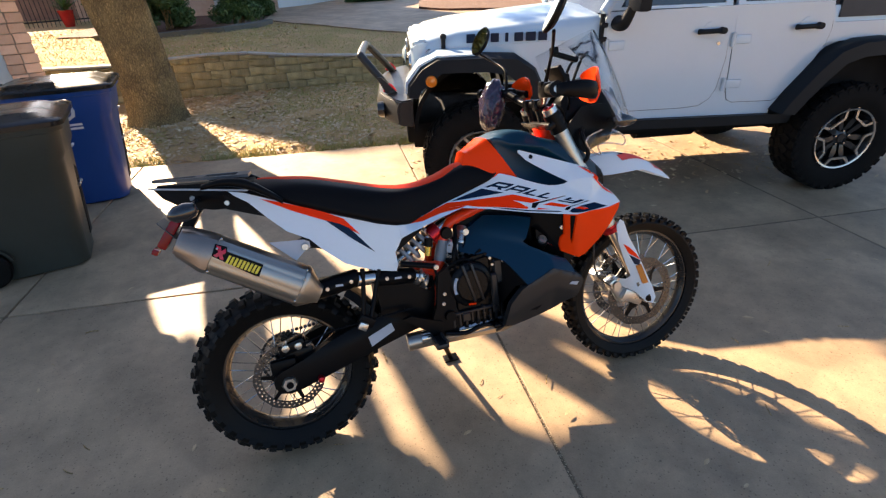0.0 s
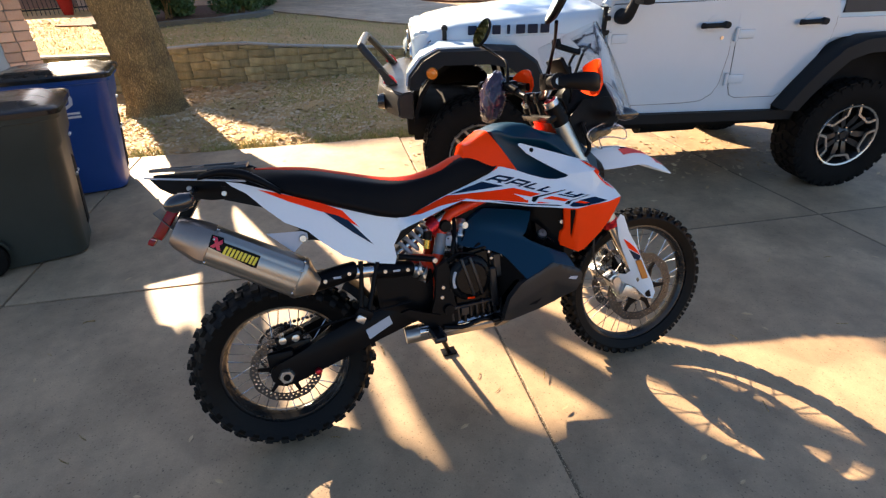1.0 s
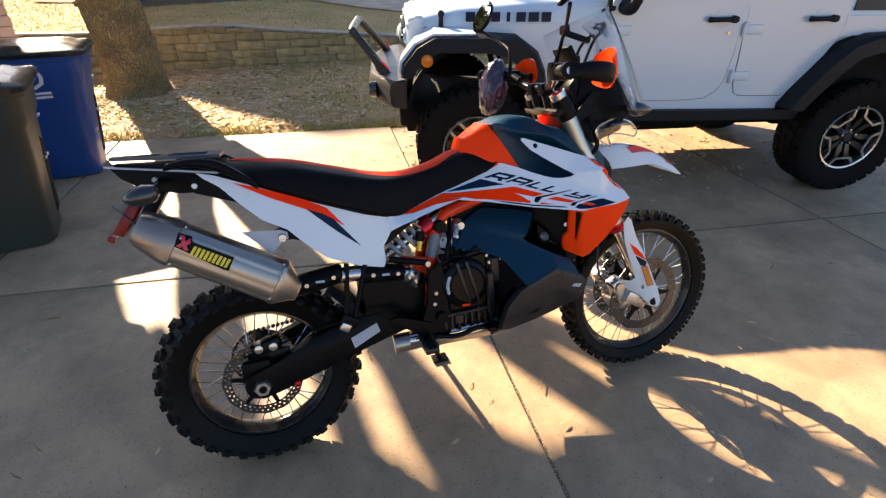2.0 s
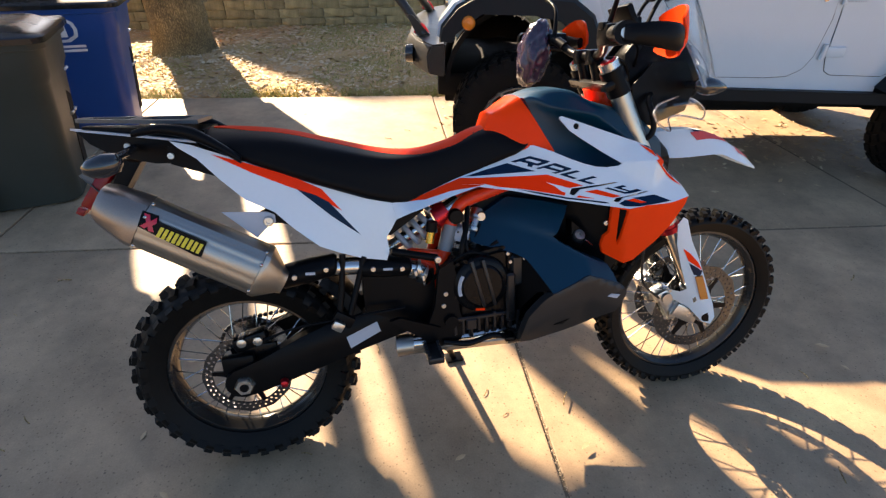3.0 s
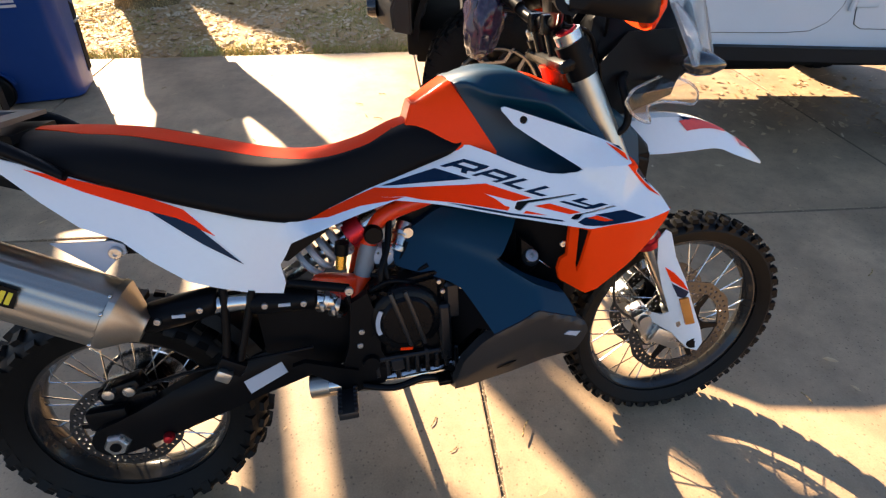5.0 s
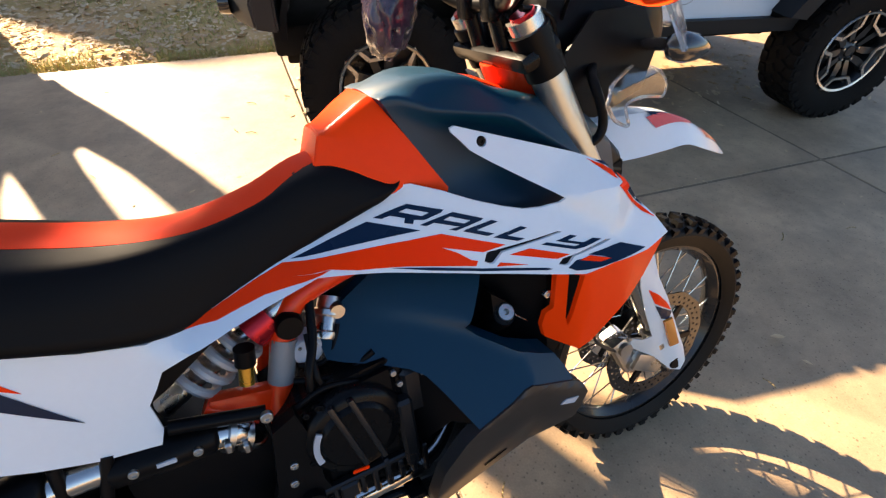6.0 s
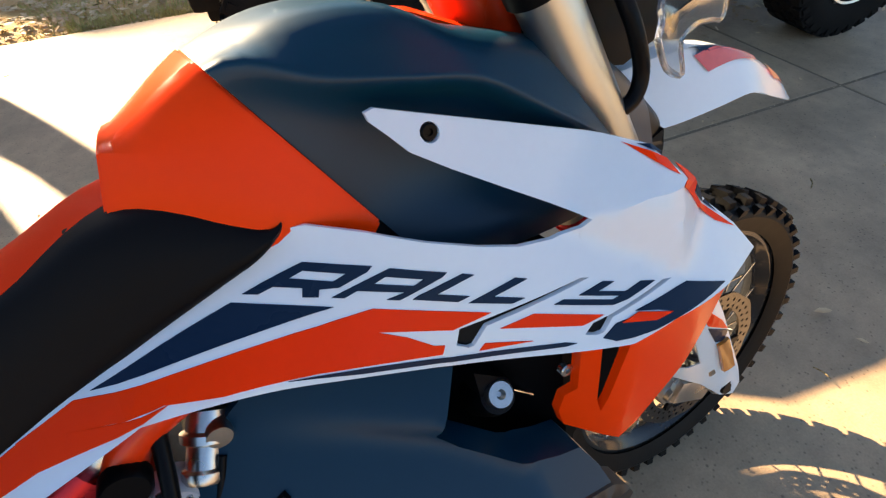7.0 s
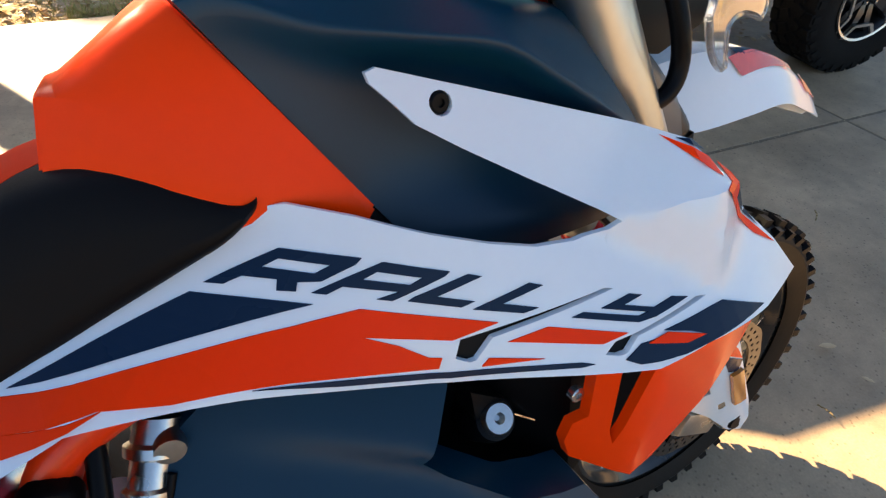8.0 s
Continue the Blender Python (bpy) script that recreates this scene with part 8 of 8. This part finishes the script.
def rubbish_bin(m, material, label, printed):
    b0 = empty("rubbish_bin", m, label, "rubbish bin", "wheeled bins on the drive")
    b = bmesh.new()
    loft(b, [bin_ring(-0.24, 0.27, 0.22, 0.012), bin_ring(-0.25, 0.275, 0.225, 0.06), bin_ring(-0.295, 0.335, 0.262, 0.50), bin_ring(-0.315, 0.365, 0.282, 0.72), bin_ring(-0.32, 0.385, 0.295, 0.76), bin_ring(-0.335, 0.405, 0.305, 0.90), bin_ring(-0.345, 0.425, 0.322, 0.905), bin_ring(-0.345, 0.43, 0.325, 0.945)])
    body = part("body", b, material, b0, smooth=50)
    b = bmesh.new()
    loft(b, [bin_ring(-0.37, 0.445, 0.34, 0.938, 0.07), bin_ring(-0.37, 0.445, 0.34, 0.965, 0.07), bin_ring(-0.36, 0.432, 0.325, 0.978, 0.07), bin_ring(-0.32, 0.36, 0.27, 0.985, 0.06), bin_ring(-0.29, 0.32, 0.24, 1.005, 0.06), bin_ring(-0.20, 0.22, 0.16, 1.012, 0.05)])
    lid = part("lid", b, M_BINLID, b0, "dark glossy lid", smooth=40)
    for y in (-0.19, 0.19):
        b = bmesh.new()
        box(b, (0.02, y, 1.004), (0.52, 0.035, 0.016), bevel=0.006)
        part("lid_rib", b, M_BINLID, lid, smooth=40)
    b = bmesh.new()
    tube(b, [(-0.385, -0.24, 0.955), (-0.40, -0.2, 0.965), (-0.40, 0.2, 0.965), (-0.385, 0.24, 0.955)], 0.014, 10)
    part("handle", b, M_BINLID, b0, smooth=60)
    for s in (-1, 1):
        b = bmesh.new()
        lathe(b, [(0.02, -0.028), (0.115, -0.026), (0.125, -0.015), (0.125, 0.015), (0.115, 0.026), (0.02, 0.028)], 32, m=Matrix.Translation((-0.235, s * 0.265, 0.125)))
        wl = part("wheel", b, M_RUBBER, b0, "black plastic wheel", smooth=40)
        b = bmesh.new()
        lathe(b, [(0.002, -0.034), (0.014, -0.034), (0.014, 0.034), (0.002, 0.034)], 14, m=Matrix.Translation((-0.235, s * 0.265, 0.125)))
        part("axle_cap", b, M_ALU, wl)
        b = bmesh.new()
        lathe(b, [(0.14, -0.03), (0.15, -0.03), (0.15, 0.03), (0.14, 0.03)], 32, closed=True, m=Matrix.Translation((-0.235, s * 0.24, 0.13)))
        bmesh.ops.delete(b, geom=[v for v in b.verts if v.co.z < 0.14], context="VERTS")
        part("wheel_arch", b, material, b0, smooth=40)
    # lifting pocket with a bar on the front face; a dark plate paints its shade
    b = bmesh.new()
    slab(b, [(-0.05, 0.10), (0.05, 0.10), (0.05, 0.55), (-0.05, 0.60)], lambda u, v, d: Vector((0.262 + 0.128 * v + 0.011 - d, 0.13 + u, v)), 0.02)
    part("pocket_shade", b, M_UNDER, body, "dark plate standing in for the shaded lifting recess", smooth=0)
    b = bmesh.new()
    tube(b, [(0.334, 0.07, 0.46), (0.334, 0.19, 0.46)], 0.010, 10, 1)
    part("lift_bar", b, M_ALU, body, "metal lifting bar")
    b = bmesh.new()
    tube(b, [(0.366, 0.17, 0.70), (0.366, 0.23, 0.70)], 0.008, 10, 1)
    part("tag", b, M_PRINT, body)
    if printed:
        def face(u, v, d):
            u, v = u * 1.2 - 0.075, 0.80 + (v - 0.73) * 1.2
            half = 0.262 + 0.0909 * (v - 0.5) if v < 0.72 else 0.282 + 0.325 * (v - 0.72) if v < 0.76 else 0.295 + 0.0714 * (v - 0.76)
            return Vector((u, -(half + 0.003 - d), v))
        rr = [(x, z) for x, z in ((-0.10, 0.66), (-0.13, 0.69), (-0.13, 0.77), (-0.10, 0.80), (0.12, 0.80), (0.17, 0.77), (0.18, 0.73), (0.17, 0.69), (0.12, 0.66))]
        b = bmesh.new()
        slab(b, rr, face, 0.002, holes=[[(0.02 + (x - 0.02) * 0.88, 0.73 + (z - 0.73) * 0.78) for x, z in rr]])
        part("printed_frame", b, M_PRINT, body, smooth=0)
        for x0, x1, z0, z1 in ((-0.06, -0.01, 0.69, 0.775), (0.01, 0.05, 0.69, 0.775), (0.07, 0.12, 0.69, 0.775), (-0.10, 0.19, 0.628, 0.642), (-0.04, 0.19, 0.604, 0.618)):
            b = bmesh.new()
            slab(b, [(x0, z0), (x0, z1), (x1, z1), (x1, z0)], face, 0.002)
            part("bar_mark", b, M_PRINT, body, smooth=0)
        b = bmesh.new()
        box(b, (0.362, -0.03, 0.72), (0.004, 0.10, 0.035), m=Matrix.Rotation(radians(7), 4, "Y"))
        part("bar_mark", b, M_PRINT, body, smooth=0)
    return b0


rubbish_bin(pose(-1.53, 3.46, 0, 0, 0, 6), M_BINBLUE, "blue wheeled recycling bin with white print and black lid", True)
rubbish_bin(pose(-1.55, 2.22, 0, 0, 0, 10), M_BINBLACK, "dark grey-green wheeled rubbish bin with closed lid", False)

# ---------------------------------------------------------------- houses, fence, hedges
CORNER = Vector((-2.82, 7.25, 0))
hm = Matrix.Translation(CORNER) @ Matrix.Rotation(radians(20), 4, "Z")
bm = bmesh.new()
box(bm, (-0.215, 0.20, 1.85), (0.35, 0.30, 3.7))
# unseen upper walls, set back so their shade edge falls right
box(bm, (-0.44, 0.20, 4.45), (0.40, 0.30, 1.5))
box(bm, (-0.50, 3.5, 2.6), (0.55, 6.3, 5.2))
# unseen eave block, added to shade the drive left of the rear wheel
box(bm, (-0.36, 0.14, 4.41), (0.92, 0.56, 1.06), bevel=0.02)
pier = tagged(finish("wall_house_pier", bm, M_MORTAR, m=hm), "pinkish brick pier at the corner of the house, with an added eave block for shade", "wall", kind="structure")
bm = bmesh.new()
box(bm, (0, 0, 0), (0.182, 0.06, 0.118), bevel=0.006, seg=1)
me_brick = bpy.data.meshes.new("brick")
bm.to_mesh(me_brick)
bm.free()
me_brick.materials.append(M_BRICK)
for row in range(28):
    for i in range(2):
        shared("brick", me_brick, pier, pose(-0.125 - i * 0.191 + (0.0 if row % 2 else 0.012), 0.028 + rng.uniform(-0.003, 0.003), 0.065 + row * 0.127, 0, 0, rng.uniform(-0.5, 0.5)))
bm = bmesh.new()
box(bm, (-3.14, 0.35, 2.6), (5.47, 0.25, 5.2))
tagged(finish("wall_house", bm, M_WHITEWALL, m=hm), "white painted garage front of the house", "wall", kind="structure")
for k_ in range(4):
    bm = bmesh.new()
    box(bm, (-2.05, 0.20, 0.30 + k_ * 0.56), (2.9, 0.05, 0.53), bevel=0.012)
    tagged(finish("garage_door_%d" % (k_ + 1), bm, M_WHITEWALL, m=hm), "white panel of the garage door", "garage door", kind="structure")
bm = bmesh.new()
loft(bm, [[hm @ Vector((x, y, z)) for y, z in ((-0.1, 5.15), (-0.1, 5.3), (3.4, 6.6), (6.9, 5.3), (6.9, 5.15))] for x in (-6.3, -0.08)])
tagged(finish("roof_house", bm, M_ROOF, smooth=0), "brown shingle gable roof of the house", "roof", kind="structure")


def yard(x, y):
    return upper_z(x, y)


# iron fence
fence = empty("fence", pose(0, 0, 0), "dark iron picket fence behind the raised lawn", "fence")
fa, fb = Vector((-8.2, 15.2, 0)), Vector((-4.5, 17.9, 0))
z0 = yard(-6, 17)
bm = bmesh.new()
tube(bm, [(0, 0, 0), (0, 0, 1.75)], 0.011, 6, 1)
me_pk = bpy.data.meshes.new("picket")
bm.to_mesh(me_pk)
bm.free()
me_pk.materials.append(M_IRON)
for i in range(42):
    p = fa.lerp(fb, i / 41)
    shared("picket", me_pk, fence, Matrix.Translation((p.x, p.y, z0)))
for h in (0.15, 1.6):
    bm = bmesh.new()
    tube(bm, [(fa.x, fa.y, z0 + h), (fb.x, fb.y, z0 + h)], 0.02, 6, 1)
    part("rail", bm, M_IRON, fence)
bm = bmesh.new()
box(bm, (-8.6, 21.0, 1.9), (6.4, 0.3, 3.8))
# brick at a third of its tone: the wall's shade is in the colour
tagged(finish("wall_far_brick", bm, mat("shaded_brick", (0.22, 0.13, 0.10), (0.30, 0.19, 0.14), rough=0.9, scale=4, fine=30, bump=0.3), m=pose(0, 0, 0)), "shaded brick wall of the neighbour's house", "wall", kind="structure")
# flower pot with a spiky plant
pot = empty("plant_pot", pose(-5.02, 16.75, yard(-5.02, 16.75)), "red pot with a spiky green plant by the fence", "plant pot")
bm = bmesh.new()
lathe(bm, [(0.12, 0.0), (0.17, 0.2), (0.19, 0.36), (0.205, 0.38), (0.205, 0.43), (0.18, 0.43)], 24, m=Matrix.Rotation(radians(90), 4, "X"))
part("pot", bm, mat("red_glaze", (0.5, 0.02, 0.015), rough=0.2, coat=0.5, bump=0.0), pot, smooth=50)
vs, fs = [], []
for i in range(46):
    a, t = rng.uniform(0, 6.28), rng.uniform(0.3, 1.3)
    d = Vector((math.cos(a) * math.sin(t), math.sin(a) * math.sin(t), math.cos(t)))
    sd_ = d.cross(Vector((0, 0, 1))).normalized() * 0.025
    q = Vector((0, 0, 0.41))
    k_ = len(vs)
    vs += [q - sd_, q + sd_, q + d * 0.35 + sd_, q + d * 0.35 - sd_, q + d * 0.62 - Vector((0, 0, 0.06))]
    fs += [(k_, k_ + 1, k_ + 2, k_ + 3), (k_ + 3, k_ + 2, k_ + 4)]
raw("foliage", vs, fs, M_HEDGE, pot)


def hedge(x, y, w, h, seed, label):
    z = yard(x, y)
    hb = empty("shrub", pose(x, y, z), label, "shrub", "clipped shrubs before the neighbour's house")
    r = random.Random(seed)
    b = bmesh.new()
    for _ in range(5):
        tube(b, [(r.uniform(-w, w) * 0.4, r.uniform(-0.2, 0.2), -0.03), (r.uniform(-w, w) * 0.5, r.uniform(-0.2, 0.2), h * 0.6)], 0.02, 6, 1)
    part("stem", b, M_BARK, hb)
    cs = []
    for _ in range(60):
        cs.append(((r.uniform(-w, w), r.uniform(-0.35, 0.35), r.uniform(0.10, 1.0) * h), r.uniform(0.16, 0.30)))
    leaf_cloud("foliage", cs, 20000, 0.050, M_HEDGE, hb, seed + 3, squash=0.9)
    return hb


hedge(-1.92, 13.25, 0.50, 1.9, 21, "dense green clipped shrub in a mulch bed")
hedge(-0.36, 13.55, 0.44, 1.9, 22, "dense green clipped shrub in a mulch bed")
hedge(0.22, 16.1, 0.36, 1.9, 25, "dense green clipped shrub at the corner of the bed")
hedge(4.7, 21.0, 0.9, 0.45, 23, "low yellow-green shrub beside the neighbour's drive")
hedge(-3.02, 12.6, 0.16, 2.3, 24, "tall green shrub behind the oak")
bm = bmesh.new()
box(bm, (0.0, 0, 1.6), (2.2, 0.3, 3.2))
tagged(finish("wall_neighbour_pillar", bm, M_BRICK, m=pose(-1.75, 18.35, 0.5, 0, 0, 6)), "brick front of the neighbour's house", "wall", kind="structure")
bm = bmesh.new()
box(bm, (0, 0, 1.6), (0.34, 0.16, 3.2), bevel=0.015)
tagged(finish("trim_neighbour_door", bm, M_WHITEWALL, m=pose(-0.95, 17.95, 0.55)), "white painted door trim of the neighbour's porch", "trim", kind="structure")
bm = bmesh.new()
box(bm, (0.0, 0.15, 1.6), (7.0, 0.3, 3.6))
tagged(finish("wall_neighbour", bm, M_WHITEWALL, m=pose(2.95, 22.25, 0.3, 0, 0, 54.5)), "white garage front of the neighbour's house", "wall", kind="structure")
M_MULCH = mat("mulch", (0.10, 0.045, 0.025), (0.16, 0.08, 0.045), rough=0.95, scale=6, fine=40, bump=0.9, depth=0.03)
strip("ground_mulch", [(-4.2, 12.6), (-2.4, 11.5), (-0.6, 11.5), (0.0, 12.4), (0.55, 14.2), (0.7, 17.5), (-4.0, 18.0)], M_MULCH, 0.03, "dark red mulch bed under the shrubs", "mulch bed")
M_EDGE = mat("stone_edging", (0.16, 0.15, 0.12), rough=0.9, bump=0.5)
strip("trim_edging", [(-3.2, 11.5), (-2.3, 11.2), (-0.6, 11.2), (0.10, 12.15), (0.50, 13.7), (0.28, 13.8), (-0.12, 12.4), (-0.7, 11.5), (-2.3, 11.5), (-3.2, 11.8)], M_EDGE, 0.10, "low dark stone edging of the mulch bed", "edging", thick=0.14)
strip("ground_rockbed", [(5.1, 15.5), (5.7, 14.2), (8.0, 13.0), (10, 15), (9, 20), (6.4, 19.8)], M_MULCH, 0.10, "bark-covered bed beside the neighbour's drive", "mulch bed")

# the neighbour's two-storey house behind the shrubs, whose gable shades the lawns
bm = bmesh.new()
box(bm, (-2.2, 22.8, 3.6), (6.2, 8.0, 7.2))
tagged(finish("wall_neighbour_house", bm, M_BRICK), "brick wall of the neighbour's two-storey house", "wall", kind="structure")
bm = bmesh.new()
loft(bm, [[Vector((x, y, z)) for y, z in ((18.35, 7.05), (18.35, 7.2), (20.5, 9.75), (24.8, 9.75), (27.1, 7.2), (27.1, 7.05))] for x in (-5.36, 1.1)])
tagged(finish("roof_neighbour_house", bm, M_ROOF, smooth=0), "brown shingle gable roof of the neighbour's house", "roof", kind="structure")
# roof out of view, added so the garage shades the neighbour's drive
bm = bmesh.new()
loft(bm, [[Vector((x, y, z)) for y, z in ((-0.1, 3.55), (-0.1, 3.7), (3.6, 6.2), (7.4, 3.7), (7.4, 3.55))] for x in (-3.5, 3.8)])
tagged(finish("roof_neighbour_garage", bm, M_ROOF, smooth=0, m=pose(2.95, 22.25, 0.3, 0, 0, 54.5)), "unseen brown shingle roof added over the neighbour's garage for shade", "roof", kind="structure")

# ---------------------------------------------------------------- grass, leaves and litter
r4 = random.Random(17)


def blades(name, n, place, h, label, seed, material=M_GRASS):
    r = random.Random(seed)
    vs, fs = [], []
    for _ in range(n):
        p = place(r)
        if p is None:
            continue
        a = r.uniform(0, 6.28)
        hh = h * r.uniform(0.5, 1.3)
        d = Vector((math.cos(a), math.sin(a), 0))
        w = 0.004 * r.uniform(0.7, 1.5)
        lean_ = Vector((r.uniform(-0.6, 0.6), r.uniform(-0.6, 0.6), 0)) * hh
        k = len(vs)
        vs += [p - d * w, p + d * w, p + lean_ + Vector((0, 0, hh))]
        fs.append((k, k + 1, k + 2))
    return tagged(raw(name, vs, fs, material), label, "grass", kind="stuff")


def on_lawn(r):
    x = r.uniform(-4.5, 8.0)
    y0 = (G @ Vector((0, SLAB, 0))).y + math.tan(radians(GRID)) * (x - (G @ Vector((0, SLAB, 0))).x)
    y1 = WALL_A.y + (x - WALL_A.x) * wall_dir.y / wall_dir.x
    y = y0 + (y1 - y0) * r.random()
    if noise.noise(Vector((x * 0.9, y * 0.9, 7))) < -0.15 + (0.35 if x < 0.2 else 0):
        return None
    return Vector((x, y, lawn_height(x, y)))


def on_edge(r):
    x = r.uniform(-2.0, 6.0)
    y0 = (G @ Vector((0, SLAB, 0))).y + math.tan(radians(GRID)) * (x - (G @ Vector((0, SLAB, 0))).x)
    y = y0 + abs(r.gauss(0, 0.10)) + 0.01
    if noise.noise(Vector((x * 1.7, 3, 7))) < -0.1:
        return None
    return Vector((x, y, lawn_height(x, y)))


def on_upper(r):
    a, d = r.uniform(0, 12), r.uniform(0.1, 6) ** 1.0
    p = WALL_A + wall_dir * a + wall_n * d
    return Vector((p.x, p.y, upper_z(p.x, p.y)))


blades("grass", 60000, on_lawn, 0.030, "thin dormant tan and green grass of the lawn strip", 1)
blades("grass", 6000, on_edge, 0.055, "longer grass along the driveway's edge", 2)
blades("grass", 30000, on_upper, 0.035, "dormant grass of the raised lawn", 3)


def litter(name, n, place, size, label, seed, material=M_LEAF):
    r = random.Random(seed)
    vs, fs = [], []
    for _ in range(n):
        p = place(r)
        if p is None:
            continue
        a, s = r.uniform(0, 6.28), size * r.uniform(0.6, 1.5)
        d, e = Vector((math.cos(a), math.sin(a), r.uniform(-0.3, 0.3))), Vector((-math.sin(a), math.cos(a), r.uniform(-0.3, 0.3)))
        k = len(vs)
        c = p + Vector((0, 0, 0.006 + s * 0.3))
        vs += [c - d * s, c + e * s * 0.42 - Vector((0, 0, s * 0.2)), c + d * s, c - e * s * 0.42 + Vector((0, 0, s * 0.1))]
        fs += [(k, k + 1, k + 2), (k, k + 2, k + 3)]
    return tagged(raw(name, vs, fs, material), label, "fallen leaves", kind="stuff")


def leaves_lawn(r):
    x = r.gauss(-0.6, 1.4)
    y0 = (G @ Vector((0, SLAB, 0))).y + math.tan(radians(GRID)) * (x - (G @ Vector((0, SLAB, 0))).x)
    y1 = WALL_A.y + (x - WALL_A.x) * wall_dir.y / wall_dir.x
    y = y0 + 0.05 + (y1 - y0) * r.random()
    return Vector((x, y, lawn_height(x, y)))


def leaves_wide(r):
    x = r.uniform(-4, 7)
    y0 = (G @ Vector((0, SLAB, 0))).y + math.tan(radians(GRID)) * (x - (G @ Vector((0, SLAB, 0))).x)
    y1 = WALL_A.y + (x - WALL_A.x) * wall_dir.y / wall_dir.x
    y = y0 + 0.02 + (y1 - y0) * r.random() ** 1.5
    return Vector((x, y, lawn_height(x, y)))


def leaves_upper(r):
    a, d = r.uniform(1.5, 8), r.uniform(0.1, 7)
    p = WALL_A + wall_dir * a + wall_n * d
    return Vector((p.x, p.y, upper_z(p.x, p.y)))


litter("leaf_litter", 5200, leaves_lawn, 0.030, "dry tan leaves scattered round the oak", 4)
litter("leaf_litter", 3200, leaves_wide, 0.024, "dry leaves strewn over the lawn strip", 5)
litter("leaf_litter", 2500, leaves_upper, 0.03, "dry leaves on the raised lawn", 6)


def leaves_car(r):
    u, v = r.uniform(-0.6, 3.4), r.gauss(0.05, 0.38)
    p = car.matrix_basis @ Vector((u, v, 0))
    return Vector((p.x, p.y, SETTLE - 0.004))


litter("leaf_litter", 900, leaves_car, 0.022, "dry leaves blown together under the parked car", 8)
# single leaves and twigs on the drive
bm = bmesh.new()
slab(bm, [(-0.022, 0.0), (-0.010, 0.007), (0.006, 0.008), (0.022, 0.001), (0.006, -0.007), (-0.010, -0.006)], lambda u, v, d: Vector((u, v, 0.003 + 0.004 * abs(v) / 0.008 + 3 * u * u - d)), 0.0008)
me_leaf = bpy.data.meshes.new("leaf")
bm.to_mesh(me_leaf)
bm.free()
me_leaf.materials.append(M_LEAF)
bm = bmesh.new()
tube(bm, [(-0.03, 0, 0.004), (0.0, 0.004, 0.007), (0.03, 0, 0.004)], 0.0022, 6)
me_twig = bpy.data.meshes.new("twig")
bm.to_mesh(me_twig)
bm.free()
me_twig.materials.append(M_BARK)
for i in range(130):
    x, y = r4.uniform(-1.2, 5.0), r4.uniform(-1.0, 3.6)
    sc = r4.uniform(0.35, 1.1)
    me = me_leaf if r4.random() < 0.6 else me_twig
    ob = new("fallen_leaf" if me is me_leaf else "twig", me)
    ob.matrix_basis = Matrix.LocRotScale((x, y, 0.001), Euler((0, 0, r4.uniform(0, 6.28))), (sc, sc, sc))
    tagged(ob, "small dry leaf lying on the concrete drive" if me is me_leaf else "short dry twig lying on the concrete drive", "leaf" if me is me_leaf else "twig", "leaves and twigs on the drive")
for x, y, a, sc, me in ((1.05, -0.22, 0.4, 1.0, me_leaf), (2.24, -0.12, 2.0, 0.8, me_leaf), (0.62, -0.17, 0.3, 1.0, me_leaf), (2.25, 0.0, 2.6, 1.3, me_leaf), (1.82, -0.5, 1.1, 1.0, me_twig)):
    ob = new("fallen_leaf" if me is me_leaf else "twig", me)
    ob.matrix_basis = Matrix.LocRotScale((x, y, 0.001), Euler((0, 0, a)), (sc, sc, sc))
    tagged(ob, "small dry leaf lying on the concrete drive" if me is me_leaf else "short dry twig lying on the concrete drive", "leaf" if me is me_leaf else "twig", "leaves and twigs on the drive")
